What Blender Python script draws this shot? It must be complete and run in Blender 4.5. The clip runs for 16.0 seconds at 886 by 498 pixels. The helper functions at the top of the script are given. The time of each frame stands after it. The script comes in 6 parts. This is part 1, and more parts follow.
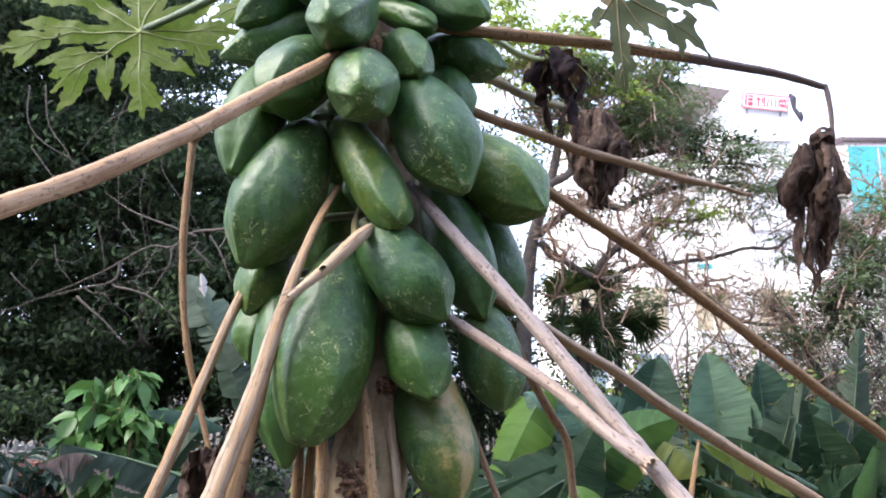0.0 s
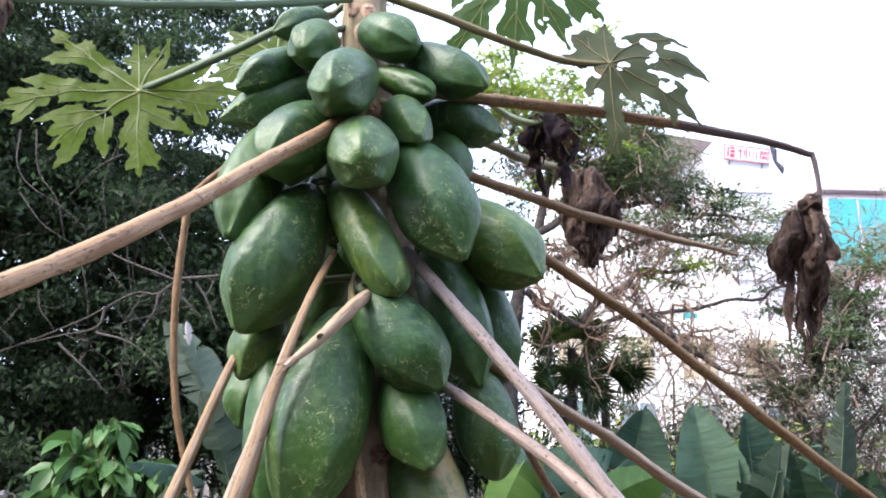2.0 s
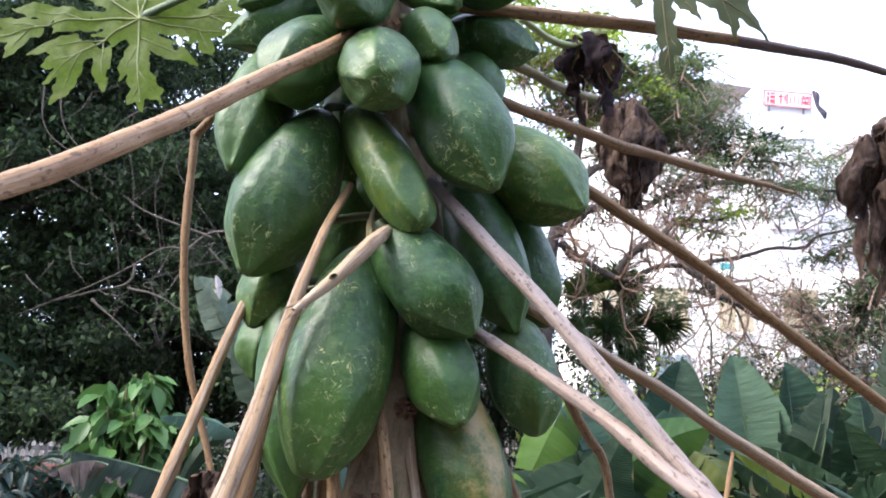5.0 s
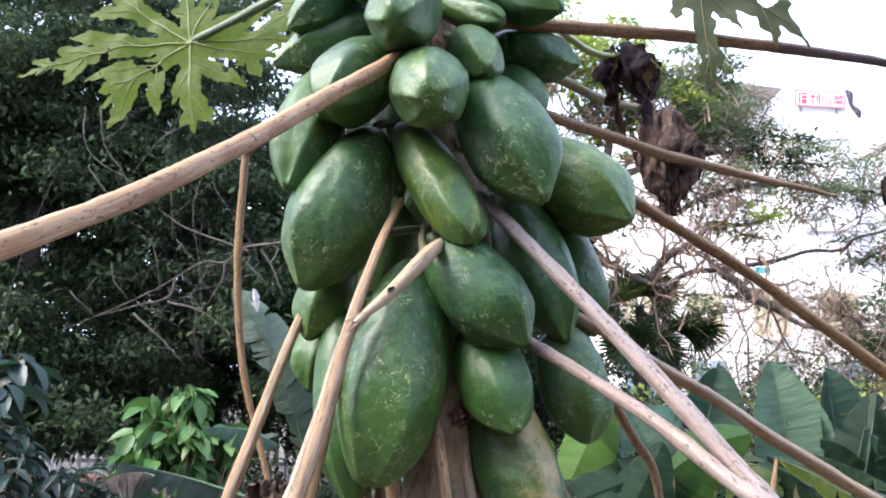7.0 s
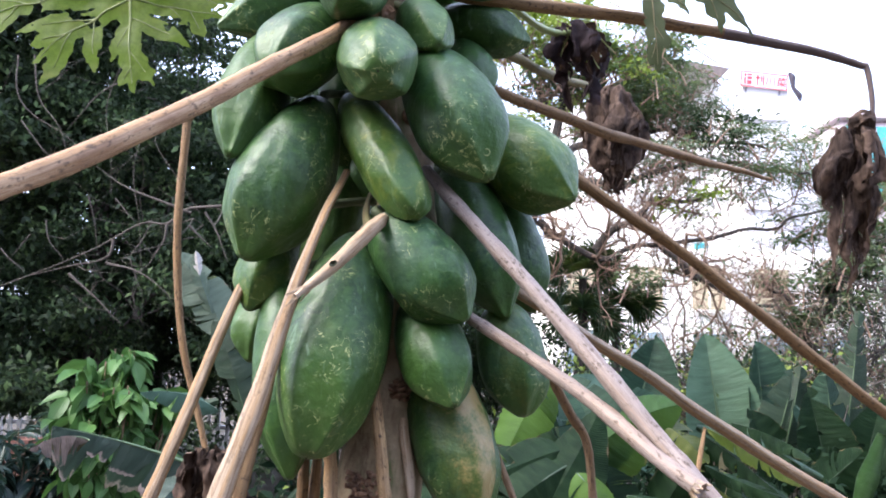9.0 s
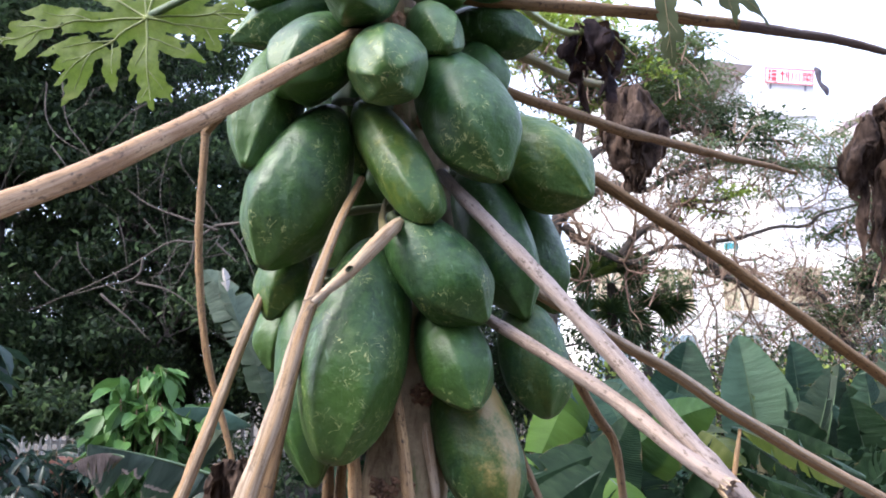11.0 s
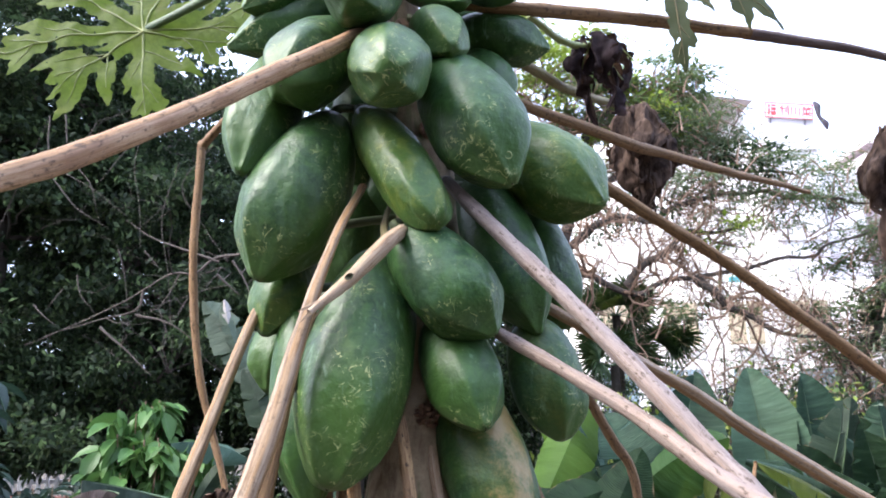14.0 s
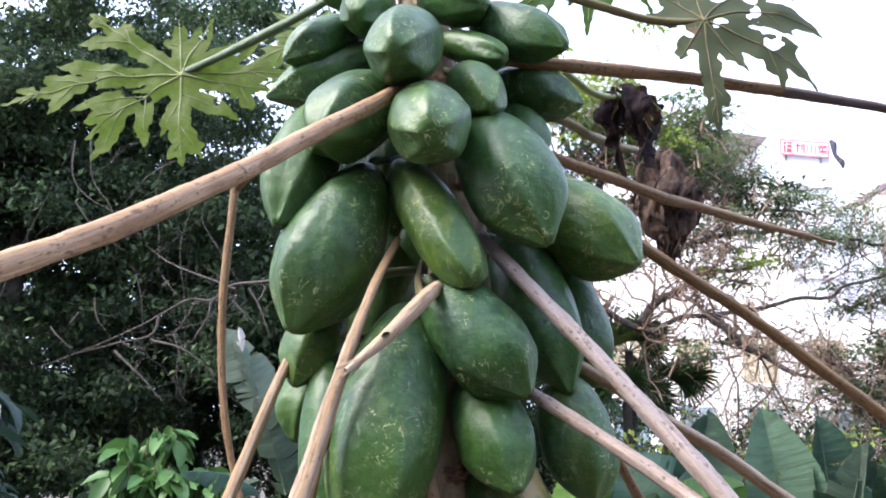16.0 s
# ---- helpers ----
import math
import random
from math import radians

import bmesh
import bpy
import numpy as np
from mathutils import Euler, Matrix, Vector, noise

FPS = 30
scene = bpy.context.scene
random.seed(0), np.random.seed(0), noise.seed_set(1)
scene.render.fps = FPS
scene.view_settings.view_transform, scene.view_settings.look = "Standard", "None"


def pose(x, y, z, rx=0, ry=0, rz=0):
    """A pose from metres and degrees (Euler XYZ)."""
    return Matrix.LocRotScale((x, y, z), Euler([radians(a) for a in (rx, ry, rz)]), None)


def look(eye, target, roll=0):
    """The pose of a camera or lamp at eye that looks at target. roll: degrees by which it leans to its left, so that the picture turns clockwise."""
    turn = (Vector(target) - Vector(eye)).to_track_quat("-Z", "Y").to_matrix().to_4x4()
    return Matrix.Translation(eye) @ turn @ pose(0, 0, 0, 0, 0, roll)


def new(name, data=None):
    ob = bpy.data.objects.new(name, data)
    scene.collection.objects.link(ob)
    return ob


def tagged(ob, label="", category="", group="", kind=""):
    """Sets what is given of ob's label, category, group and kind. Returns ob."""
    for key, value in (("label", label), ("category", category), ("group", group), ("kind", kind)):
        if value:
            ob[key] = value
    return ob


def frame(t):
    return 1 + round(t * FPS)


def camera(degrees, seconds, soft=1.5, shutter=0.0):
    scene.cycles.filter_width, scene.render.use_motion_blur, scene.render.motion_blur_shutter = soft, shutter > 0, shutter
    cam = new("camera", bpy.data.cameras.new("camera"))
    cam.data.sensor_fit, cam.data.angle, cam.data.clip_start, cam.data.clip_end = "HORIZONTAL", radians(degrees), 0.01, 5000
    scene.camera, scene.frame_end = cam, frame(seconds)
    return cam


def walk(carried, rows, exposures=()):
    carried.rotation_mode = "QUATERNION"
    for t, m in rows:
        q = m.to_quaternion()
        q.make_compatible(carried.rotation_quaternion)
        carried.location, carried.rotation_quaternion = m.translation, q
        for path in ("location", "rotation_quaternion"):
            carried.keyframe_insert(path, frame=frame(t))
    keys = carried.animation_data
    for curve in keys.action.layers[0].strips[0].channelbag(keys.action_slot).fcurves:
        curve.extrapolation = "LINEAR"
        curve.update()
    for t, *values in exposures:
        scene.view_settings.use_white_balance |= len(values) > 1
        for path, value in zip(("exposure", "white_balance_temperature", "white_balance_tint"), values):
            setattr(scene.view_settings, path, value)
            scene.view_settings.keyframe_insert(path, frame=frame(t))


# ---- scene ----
cam = camera(64.1, 16.0, soft=1.9)
PATH = [
    (0, (0.037, -0.027, 1.512), (-0.022, 1.942, 1.86), 1.0),
    (0.5, (0.034, -0.024, 1.527), (-0.052, 1.934, 1.927), 0.4),
    (1, (0.026, -0.021, 1.528), (-0.061, 1.93, 1.958), 0.7),
    (1.5, (0.024, -0.022, 1.529), (-0.027, 1.933, 1.945), 1.1),
    (2, (0.023, -0.034, 1.537), (0.001, 1.909, 2.011), 1.5),
    (2.5, (0.03, -0.035, 1.538), (-0.029, 1.911, 1.995), 0.5),
    (3, (0.038, -0.008, 1.534), (-0.021, 1.947, 1.952), 0.4),
    (3.5, (0.04, 0.031, 1.541), (-0.04, 1.985, 1.961), -0.1),
    (4, (0.036, 0.066, 1.537), (-0.073, 2.032, 1.889), 0.8),
    (4.2, (0.032, 0.071, 1.539), (-0.067, 2.039, 1.884), 1.3),
    (6.3, (0.005, 0.06, 1.525), (-0.136, 2.024, 1.876), 1.1),
    (6.5, (-0.002, 0.052, 1.533), (-0.159, 2.015, 1.882), 1.6),
    (7, (0.001, 0.049, 1.534), (-0.189, 2.005, 1.905), 0.5),
    (7.5, (-0.002, 0.047, 1.54), (-0.161, 2.007, 1.904), 0.8),
    (8, (-0.004, 0.05, 1.537), (-0.129, 2.019, 1.864), 1.1),
    (8.5, (0.001, 0.045, 1.534), (-0.065, 2.023, 1.819), 1.3),
    (8.7, (0.003, 0.045, 1.538), (-0.045, 2.025, 1.816), 1.6),
    (10.8, (0.025, 0.048, 1.55), (-0.05, 2.017, 1.895), -0.3),
    (11, (0.017, 0.05, 1.535), (-0.102, 2.022, 1.844), -0.2),
    (11.5, (-0.01, 0.078, 1.484), (-0.205, 2.063, 1.636), 0.5),
    (12, (-0.018, 0.11, 1.472), (-0.233, 2.087, 1.681), -0.8),
    (12.5, (-0.018, 0.1, 1.493), (-0.222, 2.069, 1.78), -0.8),
    (13, (-0.002, 0.098, 1.502), (-0.151, 2.057, 1.879), -0.8),
    (13.5, (0.005, 0.097, 1.51), (-0.146, 2.049, 1.919), -0.7),
    (14, (0.011, 0.099, 1.515), (-0.115, 2.053, 1.923), -0.5),
    (14.5, (0.015, 0.103, 1.515), (-0.093, 2.059, 1.915), -0.5),
    (15, (0.005, 0.098, 1.533), (-0.146, 2.041, 1.981), -0.5),
    (15.5, (-0.008, 0.088, 1.546), (-0.187, 2.017, 2.046), -0.1),
    (16, (-0.013, 0.089, 1.544), (-0.171, 2.023, 2.028), 1.3),
]
walk(cam, [(t, look(eye, target, roll)) for t, eye, target, roll in PATH],
     exposures=((0.0, 2.41, 6240, 10), (3.0, 2.37, 6240, 10), (4.0, 2.33, 6240, 10), (6.5, 2.60, 6160, 10), (8.5, 2.54, 6160, 10), (11.0, 2.41, 6160, 10), (12.0, 2.65, 6160, 10), (12.5, 2.76, 6160, 10), (13.5, 2.54, 6160, 10), (16.0, 2.48, 6160, 10)))

# ---- light ----
SUN_EL, SUN_AZ = 48.0, 246.0      # degrees; azimuth from +y towards +x
world = bpy.data.worlds.new("sky")
scene.world = world
world.use_nodes = True
wn = world.node_tree
sky = wn.nodes.new("ShaderNodeTexSky")
sky.sky_type = "NISHITA"
sky.sun_disc = False
sky.sun_elevation = radians(SUN_EL)
sky.sun_rotation = radians(SUN_AZ)
sky.air_density, sky.dust_density, sky.ozone_density = 1.0, 5.0, 0.5
wn.nodes["Background"].inputs["Strength"].default_value = 0.138
# thin bright cloud evenly over the whole sky
veil = wn.nodes.new("ShaderNodeMix")
veil.data_type = "RGBA"
veil.inputs[0].default_value = 0.6
veil.inputs[7].default_value = (4.35, 4.8, 6.5, 1)
wn.links.new(sky.outputs[0], veil.inputs[6])
wn.links.new(veil.outputs[2], wn.nodes["Background"].inputs["Color"])

sun = new("sun", bpy.data.lights.new("sun", "SUN"))
sun.data.energy, sun.data.angle, sun.data.color = 1.15, radians(30), (1.0, 0.95, 0.88)
_d = Vector((math.sin(radians(SUN_AZ)) * math.cos(radians(SUN_EL)), math.cos(radians(SUN_AZ)) * math.cos(radians(SUN_EL)), math.sin(radians(SUN_EL))))
sun.matrix_world = look(_d * 60, (0, 0, 0))


# ---- materials ----
def nodes_of(name):
    m = bpy.data.materials.new(name)
    m.use_nodes = True
    nt = m.node_tree
    return m, nt, nt.nodes["Principled BSDF"]


def put(nt, kind, **inputs):
    n = nt.nodes.new(kind)
    for key, value in inputs.items():
        sock = n.inputs[key.replace("_", " ")]
        if isinstance(value, bpy.types.NodeSocket):
            nt.links.new(value, sock)
        else:
            sock.default_value = value
    return n


def math_node(nt, op, a, b=0.0, clamp=False):
    n = nt.nodes.new("ShaderNodeMath")
    n.operation, n.use_clamp = op, clamp
    for i, v in enumerate((a, b)):
        if isinstance(v, bpy.types.NodeSocket):
            nt.links.new(v, n.inputs[i])
        else:
            n.inputs[i].default_value = v
    return n.outputs[0]


def ramp(nt, fac, *stops):
    n = nt.nodes.new("ShaderNodeValToRGB")
    nt.links.new(fac, n.inputs[0])
    els = n.color_ramp.elements
    while len(els) < len(stops):
        els.new(0.5)
    for e, (p, c) in zip(els, stops):
        e.position = p
        e.color = (c, c, c, 1) if isinstance(c, (int, float)) else (*c, 1)
    return n.outputs[0]


def mixc(nt, fac, a, b, mode="MIX"):
    n = nt.nodes.new("ShaderNodeMix")
    n.data_type, n.blend_type = "RGBA", mode
    for i, v in ((0, fac), (6, a), (7, b)):
        if isinstance(v, bpy.types.NodeSocket):
            nt.links.new(v, n.inputs[i])
        elif i == 0:
            n.inputs[i].default_value = v
        else:
            n.inputs[i].default_value = (*v, 1)
    return n.outputs[2]


def coords(nt, scale=(1, 1, 1), source="Object", shuffle=False):
    tc = nt.nodes.new("ShaderNodeTexCoord")
    mp = nt.nodes.new("ShaderNodeMapping")
    nt.links.new(tc.outputs[source], mp.inputs["Vector"])
    mp.inputs["Scale"].default_value = scale
    if shuffle:
        oi = nt.nodes.new("ShaderNodeObjectInfo")
        v = put(nt, "ShaderNodeCombineXYZ")
        for i, k in enumerate((37.0, 91.0, 53.0)):
            nt.links.new(math_node(nt, "MULTIPLY", oi.outputs["Random"], k), v.inputs[i])
        nt.links.new(v.outputs[0], mp.inputs["Location"])
    return mp.outputs[0]


def noise_tex(nt, vec, scale, detail=4.0, rough=0.55, distort=0.0):
    n = put(nt, "ShaderNodeTexNoise", Vector=vec, Scale=scale, Detail=detail, Roughness=rough, Distortion=distort)
    return n.outputs["Fac"]


def bump(nt, bsdf, height, strength, distance=0.002):
    b = put(nt, "ShaderNodeBump", Height=height, Strength=strength, Distance=distance)
    nt.links.new(b.outputs[0], bsdf.inputs["Normal"])


def uv_split(nt):
    tc = nt.nodes.new("ShaderNodeTexCoord")
    s = nt.nodes.new("ShaderNodeSeparateXYZ")
    nt.links.new(tc.outputs["UV"], s.inputs[0])
    return s.outputs[0], s.outputs[1]


def skin_material(name, scars, ripe, pale, extent=0.0, yellow=0.0):
    """Waxy unripe papaya skin: bloom, mottling, faint ribs, latex scars; u runs round the fruit, v from stem to tip."""
    m, nt, b = nodes_of(name)
    vec = coords(nt, shuffle=True)
    long = coords(nt, (1, 1, 0.30), shuffle=True)
    u, v = uv_split(nt)
    oi = nt.nodes.new("ShaderNodeObjectInfo")
    base = mixc(nt, oi.outputs["Random"], (0.0056, 0.0245, 0.0085), (0.0140, 0.043, 0.0100))
    big = noise_tex(nt, vec, 13, 4, 0.6)
    base = mixc(nt, ramp(nt, big, (0.38, 0.0), (0.64, 1.0)), base, (0.0240, 0.068, 0.0140))
    # mottling of small paler cells
    mott = noise_tex(nt, vec, 85, 4, 0.65, 0.6)
    base = mixc(nt, math_node(nt, "MULTIPLY", ramp(nt, mott, (0.42, 0.0), (0.64, 1.0)), 0.55), base, (0.045, 0.102, 0.023))
    # wax bloom in streaks down the fruit
    bloom = noise_tex(nt, long, 24, 6, 0.62, 0.8)
    wax = ramp(nt, bloom, (0.50, 0.0), (0.74, 1.0))
    base = mixc(nt, math_node(nt, "MULTIPLY", wax, 0.46 + pale), base, (0.056, 0.108, 0.078))
    # broad yellow-green flush on one flank
    flush = ramp(nt, noise_tex(nt, vec, 5.5, 3, 0.5), (0.50 - yellow * 0.4, 0.0), (0.66 - yellow * 0.3, 1.0))
    base = mixc(nt, math_node(nt, "MULTIPLY", flush, 0.48), base, (0.054, 0.100, 0.014))
    # thin pale streaks
    streak = noise_tex(nt, coords(nt, (1, 1, 0.12), shuffle=True), 95, 4, 0.6, 0.3)
    base = mixc(nt, math_node(nt, "MULTIPLY", ramp(nt, streak, (0.62, 0.0), (0.70, 1.0)), 0.60), base, (0.12, 0.19, 0.115))
    # the blossom end is lighter and yellower
    tip = math_node(nt, "MULTIPLY", ramp(nt, v, (0.70, 0.0), (1.0, 1.0)), math_node(nt, "ADD", 0.25, math_node(nt, "MULTIPLY", big, 0.5)))
    base = mixc(nt, tip, base, (0.056, 0.112, 0.024))
    fine = noise_tex(nt, vec, 330, 3)
    base = mixc(nt, math_node(nt, "MULTIPLY", ramp(nt, fine, (0.58, 0.0), (0.70, 1.0)), 0.16), base, (0.11, 0.15, 0.06))
    # scattered pale lenticels
    dots = put(nt, "ShaderNodeTexVoronoi", Vector=vec, Scale=150.0)
    keep = nt.nodes.new("ShaderNodeSeparateXYZ")
    nt.links.new(dots.outputs["Color"], keep.inputs[0])
    dot = math_node(nt, "MULTIPLY", ramp(nt, dots.outputs["Distance"], (0.10, 1.0), (0.24, 0.0)), math_node(nt, "GREATER_THAN", keep.outputs[0], 0.62))
    base = mixc(nt, math_node(nt, "MULTIPLY", dot, 0.30), base, (0.15, 0.19, 0.10))
    # broad pale rubs
    rub = ramp(nt, noise_tex(nt, vec, 33, 8, 0.78, 1.2), (0.56, 0.0), (0.72, 1.0))
    base = mixc(nt, math_node(nt, "MULTIPLY", rub, 0.24), base, (0.088, 0.150, 0.075))
    if yellow:
        # yellow flecks where the fruit begins to turn
        fleck = ramp(nt, noise_tex(nt, vec, 48, 5, 0.68, 0.7), (0.50, 0.0), (0.62, 1.0))
        base = mixc(nt, math_node(nt, "MULTIPLY", fleck, yellow), base, (0.135, 0.160, 0.028))
    # latex scars: short broken curls in patches
    curls = noise_tex(nt, vec, 52, 2.5, 0.55, 1.6)
    line = ramp(nt, curls, (0.482, 0.0), (0.493, 1.0), (0.507, 1.0), (0.518, 0.0))
    where = ramp(nt, math_node(nt, "ADD", noise_tex(nt, vec, 15, 3), math_node(nt, "MULTIPLY", math_node(nt, "SUBTRACT", v, 0.55), 0.16)), (0.60 - scars, 0.0), (0.68 - scars, 1.0))
    broken = ramp(nt, noise_tex(nt, vec, 105, 3), (0.46, 0.0), (0.54, 1.0))
    scar = math_node(nt, "MULTIPLY", math_node(nt, "MULTIPLY", line, where), broken)
    ring = put(nt, "ShaderNodeTexVoronoi", Vector=vec, Scale=36.0)
    ringline = ramp(nt, ring.outputs["Distance"], (0.150, 0.0), (0.165, 1.0), (0.18, 1.0), (0.195, 0.0))
    sep = nt.nodes.new("ShaderNodeSeparateXYZ")
    nt.links.new(ring.outputs["Color"], sep.inputs[0])
    ringline = math_node(nt, "MULTIPLY", ringline, math_node(nt, "GREATER_THAN", sep.outputs[0], 0.88))
    scar = math_node(nt, "MAXIMUM", scar, math_node(nt, "MULTIPLY", math_node(nt, "MULTIPLY", ringline, broken), 0.8))
    base = mixc(nt, math_node(nt, "MULTIPLY", scar, 0.86), base, (0.32, 0.34, 0.15))
    # soft yellow bruises round the scars
    base = mixc(nt, math_node(nt, "MULTIPLY", math_node(nt, "MULTIPLY", where, ramp(nt, mott, (0.45, 0.0), (0.62, 1.0))), 0.22), base, (0.11, 0.15, 0.055))
    if ripe:
        # a sun-scalded, tan flank with a ragged border
        edge = math_node(nt, "ADD", math_node(nt, "ABSOLUTE", math_node(nt, "SUBTRACT", u, ripe)), math_node(nt, "MULTIPLY", noise_tex(nt, vec, 24, 8, 0.80), 0.72))
        edge = math_node(nt, "ADD", edge, math_node(nt, "MULTIPLY", v, 0.12))
        base = mixc(nt, ramp(nt, edge, (0.45 + extent, 0.7), (0.60 + extent, 0.0)), base, (0.085, 0.105, 0.020))
        base = mixc(nt, ramp(nt, edge, (0.38 + extent, 0.85), (0.47 + extent, 0.0)), base, mixc(nt, noise_tex(nt, vec, 60, 4), (0.20, 0.160, 0.055), (0.30, 0.200, 0.095)))
    nt.links.new(base, b.inputs["Base Color"])
    rough = math_node(nt, "ADD", math_node(nt, "MULTIPLY", bloom, 0.26), math_node(nt, "ADD", 0.31, math_node(nt, "MULTIPLY", scar, 0.2)))
    nt.links.new(rough, b.inputs["Roughness"])
    b.inputs["Specular IOR Level"].default_value = 0.32
    h = math_node(nt, "ADD", math_node(nt, "MULTIPLY", noise_tex(nt, vec, 38, 4), 2.2), math_node(nt, "MULTIPLY", scar, 0.35))
    h = math_node(nt, "ADD", h, math_node(nt, "MULTIPLY", mott, 0.30))
    bump(nt, b, math_node(nt, "ADD", h, math_node(nt, "MULTIPLY", fine, 0.10)), 0.36, 0.004)
    return m


def stalk_material(name, light, dark, grey, specks, rough=0.75, gold=0.0):
    """Dry or green leaf stalk: fibres along v, blotches and specks."""
    m, nt, b = nodes_of(name)
    tc = coords(nt, (9, 1, 1), "UV", True)
    obj = coords(nt, shuffle=True)
    fibre = noise_tex(nt, tc, 2.2, 6, 0.75, 0.3)
    base = mixc(nt, ramp(nt, fibre, (0.40, 0.0), (0.60, 1.0)), dark, light)
    base = mixc(nt, ramp(nt, noise_tex(nt, obj, 18, 4), (0.45, 0.0), (0.7, 0.7)), base, grey)
    if gold:
        # golden bands and dark seams that run the length of the stalk
        band = noise_tex(nt, coords(nt, (2.4, 0.05, 1), "UV", True), 2.0, 2, 0.5)
        base = mixc(nt, math_node(nt, "MULTIPLY", ramp(nt, band, (0.44, 0.0), (0.56, 1.0)), gold), base, (0.27, 0.150, 0.058))
        seam = ramp(nt, noise_tex(nt, coords(nt, (4.5, 0.07, 1), "UV", True), 2.0, 2, 0.5), (0.475, 0.0), (0.49, 1.0), (0.505, 1.0), (0.52, 0.0))
        base = mixc(nt, math_node(nt, "MULTIPLY", seam, gold * 0.8), base, (0.085, 0.048, 0.026))
    spot = coords(nt, (5, 5, 1), "UV", True)
    sp = ramp(nt, noise_tex(nt, spot, 2.2, 4, 0.7), (0.56, 0.0), (0.64, 1.0))
    base = mixc(nt, math_node(nt, "MULTIPLY", sp, specks), base, (0.055, 0.033, 0.020))
    nt.links.new(base, b.inputs["Base Color"])
    b.inputs["Roughness"].default_value = rough
    b.inputs["Specular IOR Level"].default_value = 0.3
    bump(nt, b, math_node(nt, "ADD", fibre, math_node(nt, "MULTIPLY", noise_tex(nt, obj, 160, 3), 0.4)), 0.7, 0.0015)
    return m


def leaf_material(name, dark, light, vein, translucent=0.30, rough=0.45, stripes=0.0, brown=0.0, scale=30.0, ribs=0.0, glow=(0.30, 0.42, 0.05), mottle=0.0, gloss=0.22, skew=1.0, papery=0.0, clump=0.0):
    """A leaf blade that lets some light through; with UVs v runs along the blade and u across it."""
    m, nt, b = nodes_of(name)
    geo = nt.nodes.new("ShaderNodeNewGeometry")
    vec = coords(nt)
    n1 = noise_tex(nt, vec, scale, 4)
    isle = geo.outputs["Random Per Island"]
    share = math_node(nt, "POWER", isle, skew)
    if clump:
        # lit sprays and dark hollows of a crown, mixed into the leaf colour
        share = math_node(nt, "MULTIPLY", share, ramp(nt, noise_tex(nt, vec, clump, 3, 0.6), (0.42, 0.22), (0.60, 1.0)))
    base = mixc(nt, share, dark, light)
    base = mixc(nt, math_node(nt, "MULTIPLY", ramp(nt, n1, (0.4, 0.0), (0.7, 1.0)), 0.5 / skew), base, light)
    if mottle:
        # uneven dark and yellowing patches between the veins
        cells = noise_tex(nt, vec, scale * 3.2, 6, 0.7, 0.8)
        base = mixc(nt, math_node(nt, "MULTIPLY", ramp(nt, cells, (0.40, 1.0), (0.56, 0.0)), mottle), base, tuple(q * 0.45 for q in dark))
        base = mixc(nt, math_node(nt, "MULTIPLY", ramp(nt, noise_tex(nt, vec, scale * 0.7, 3), (0.55, 0.0), (0.70, 1.0)), mottle * 0.6), base, (0.13, 0.13, 0.02))
    height = n1
    if stripes or ribs:
        u, v = uv_split(nt)
        if stripes:
            w = put(nt, "ShaderNodeTexWave", Vector=coords(nt, (0.15, 1, 1), "UV"), Scale=stripes, Distortion=0.8, Detail=2.0)
            w.bands_direction = "Y"
            base = mixc(nt, math_node(nt, "MULTIPLY", w.outputs["Fac"], 0.20), base, vein)
            base = mixc(nt, math_node(nt, "MULTIPLY", ramp(nt, noise_tex(nt, vec, scale * 0.6, 5, 0.6), (0.35, 0.0), (0.65, 1.0)), 0.45), base, tuple(q * 0.55 for q in dark))
            # broad pleats from the midrib to the margin; sheen and crease shade in colour
            pleat = noise_tex(nt, coords(nt, (0.35, 11, 1), "UV", True), 2.2, 4, 0.6)
            base = mixc(nt, math_node(nt, "MULTIPLY", ramp(nt, pleat, (0.50, 0.0), (0.66, 1.0)), 0.5), base, vein)
            base = mixc(nt, math_node(nt, "MULTIPLY", ramp(nt, pleat, (0.34, 1.0), (0.48, 0.0)), 0.5), base, tuple(q * 0.5 for q in dark))
            height = math_node(nt, "ADD", math_node(nt, "MULTIPLY", pleat, 2.5), math_node(nt, "MULTIPLY", w.outputs["Fac"], 0.2))
        if ribs:
            edge = ramp(nt, math_node(nt, "ABSOLUTE", u), (0.02, 1.0), (ribs, 0.0))
            base = mixc(nt, edge, base, vein)
            # side veins slant from the rib towards the tip
            slant = math_node(nt, "SUBTRACT", math_node(nt, "MULTIPLY", v, 9.0), math_node(nt, "MULTIPLY", math_node(nt, "ABSOLUTE", u), 1.6))
            saw = math_node(nt, "ABSOLUTE", math_node(nt, "SUBTRACT", math_node(nt, "FRACT", slant), 0.5))
            base = mixc(nt, math_node(nt, "MULTIPLY", ramp(nt, saw, (0.0, 1.0), (0.07, 0.0)), 0.55), base, vein)
    if brown and stripes:
        rim = ramp(nt, math_node(nt, "MULTIPLY", math_node(nt, "ADD", math_node(nt, "ABSOLUTE", u), math_node(nt, "MULTIPLY", noise_tex(nt, vec, scale * 3, 4), 0.3)), 0.5), (0.565, 0.0), (0.60, 1.0))
        base = mixc(nt, rim, base, (0.15, 0.105, 0.06))
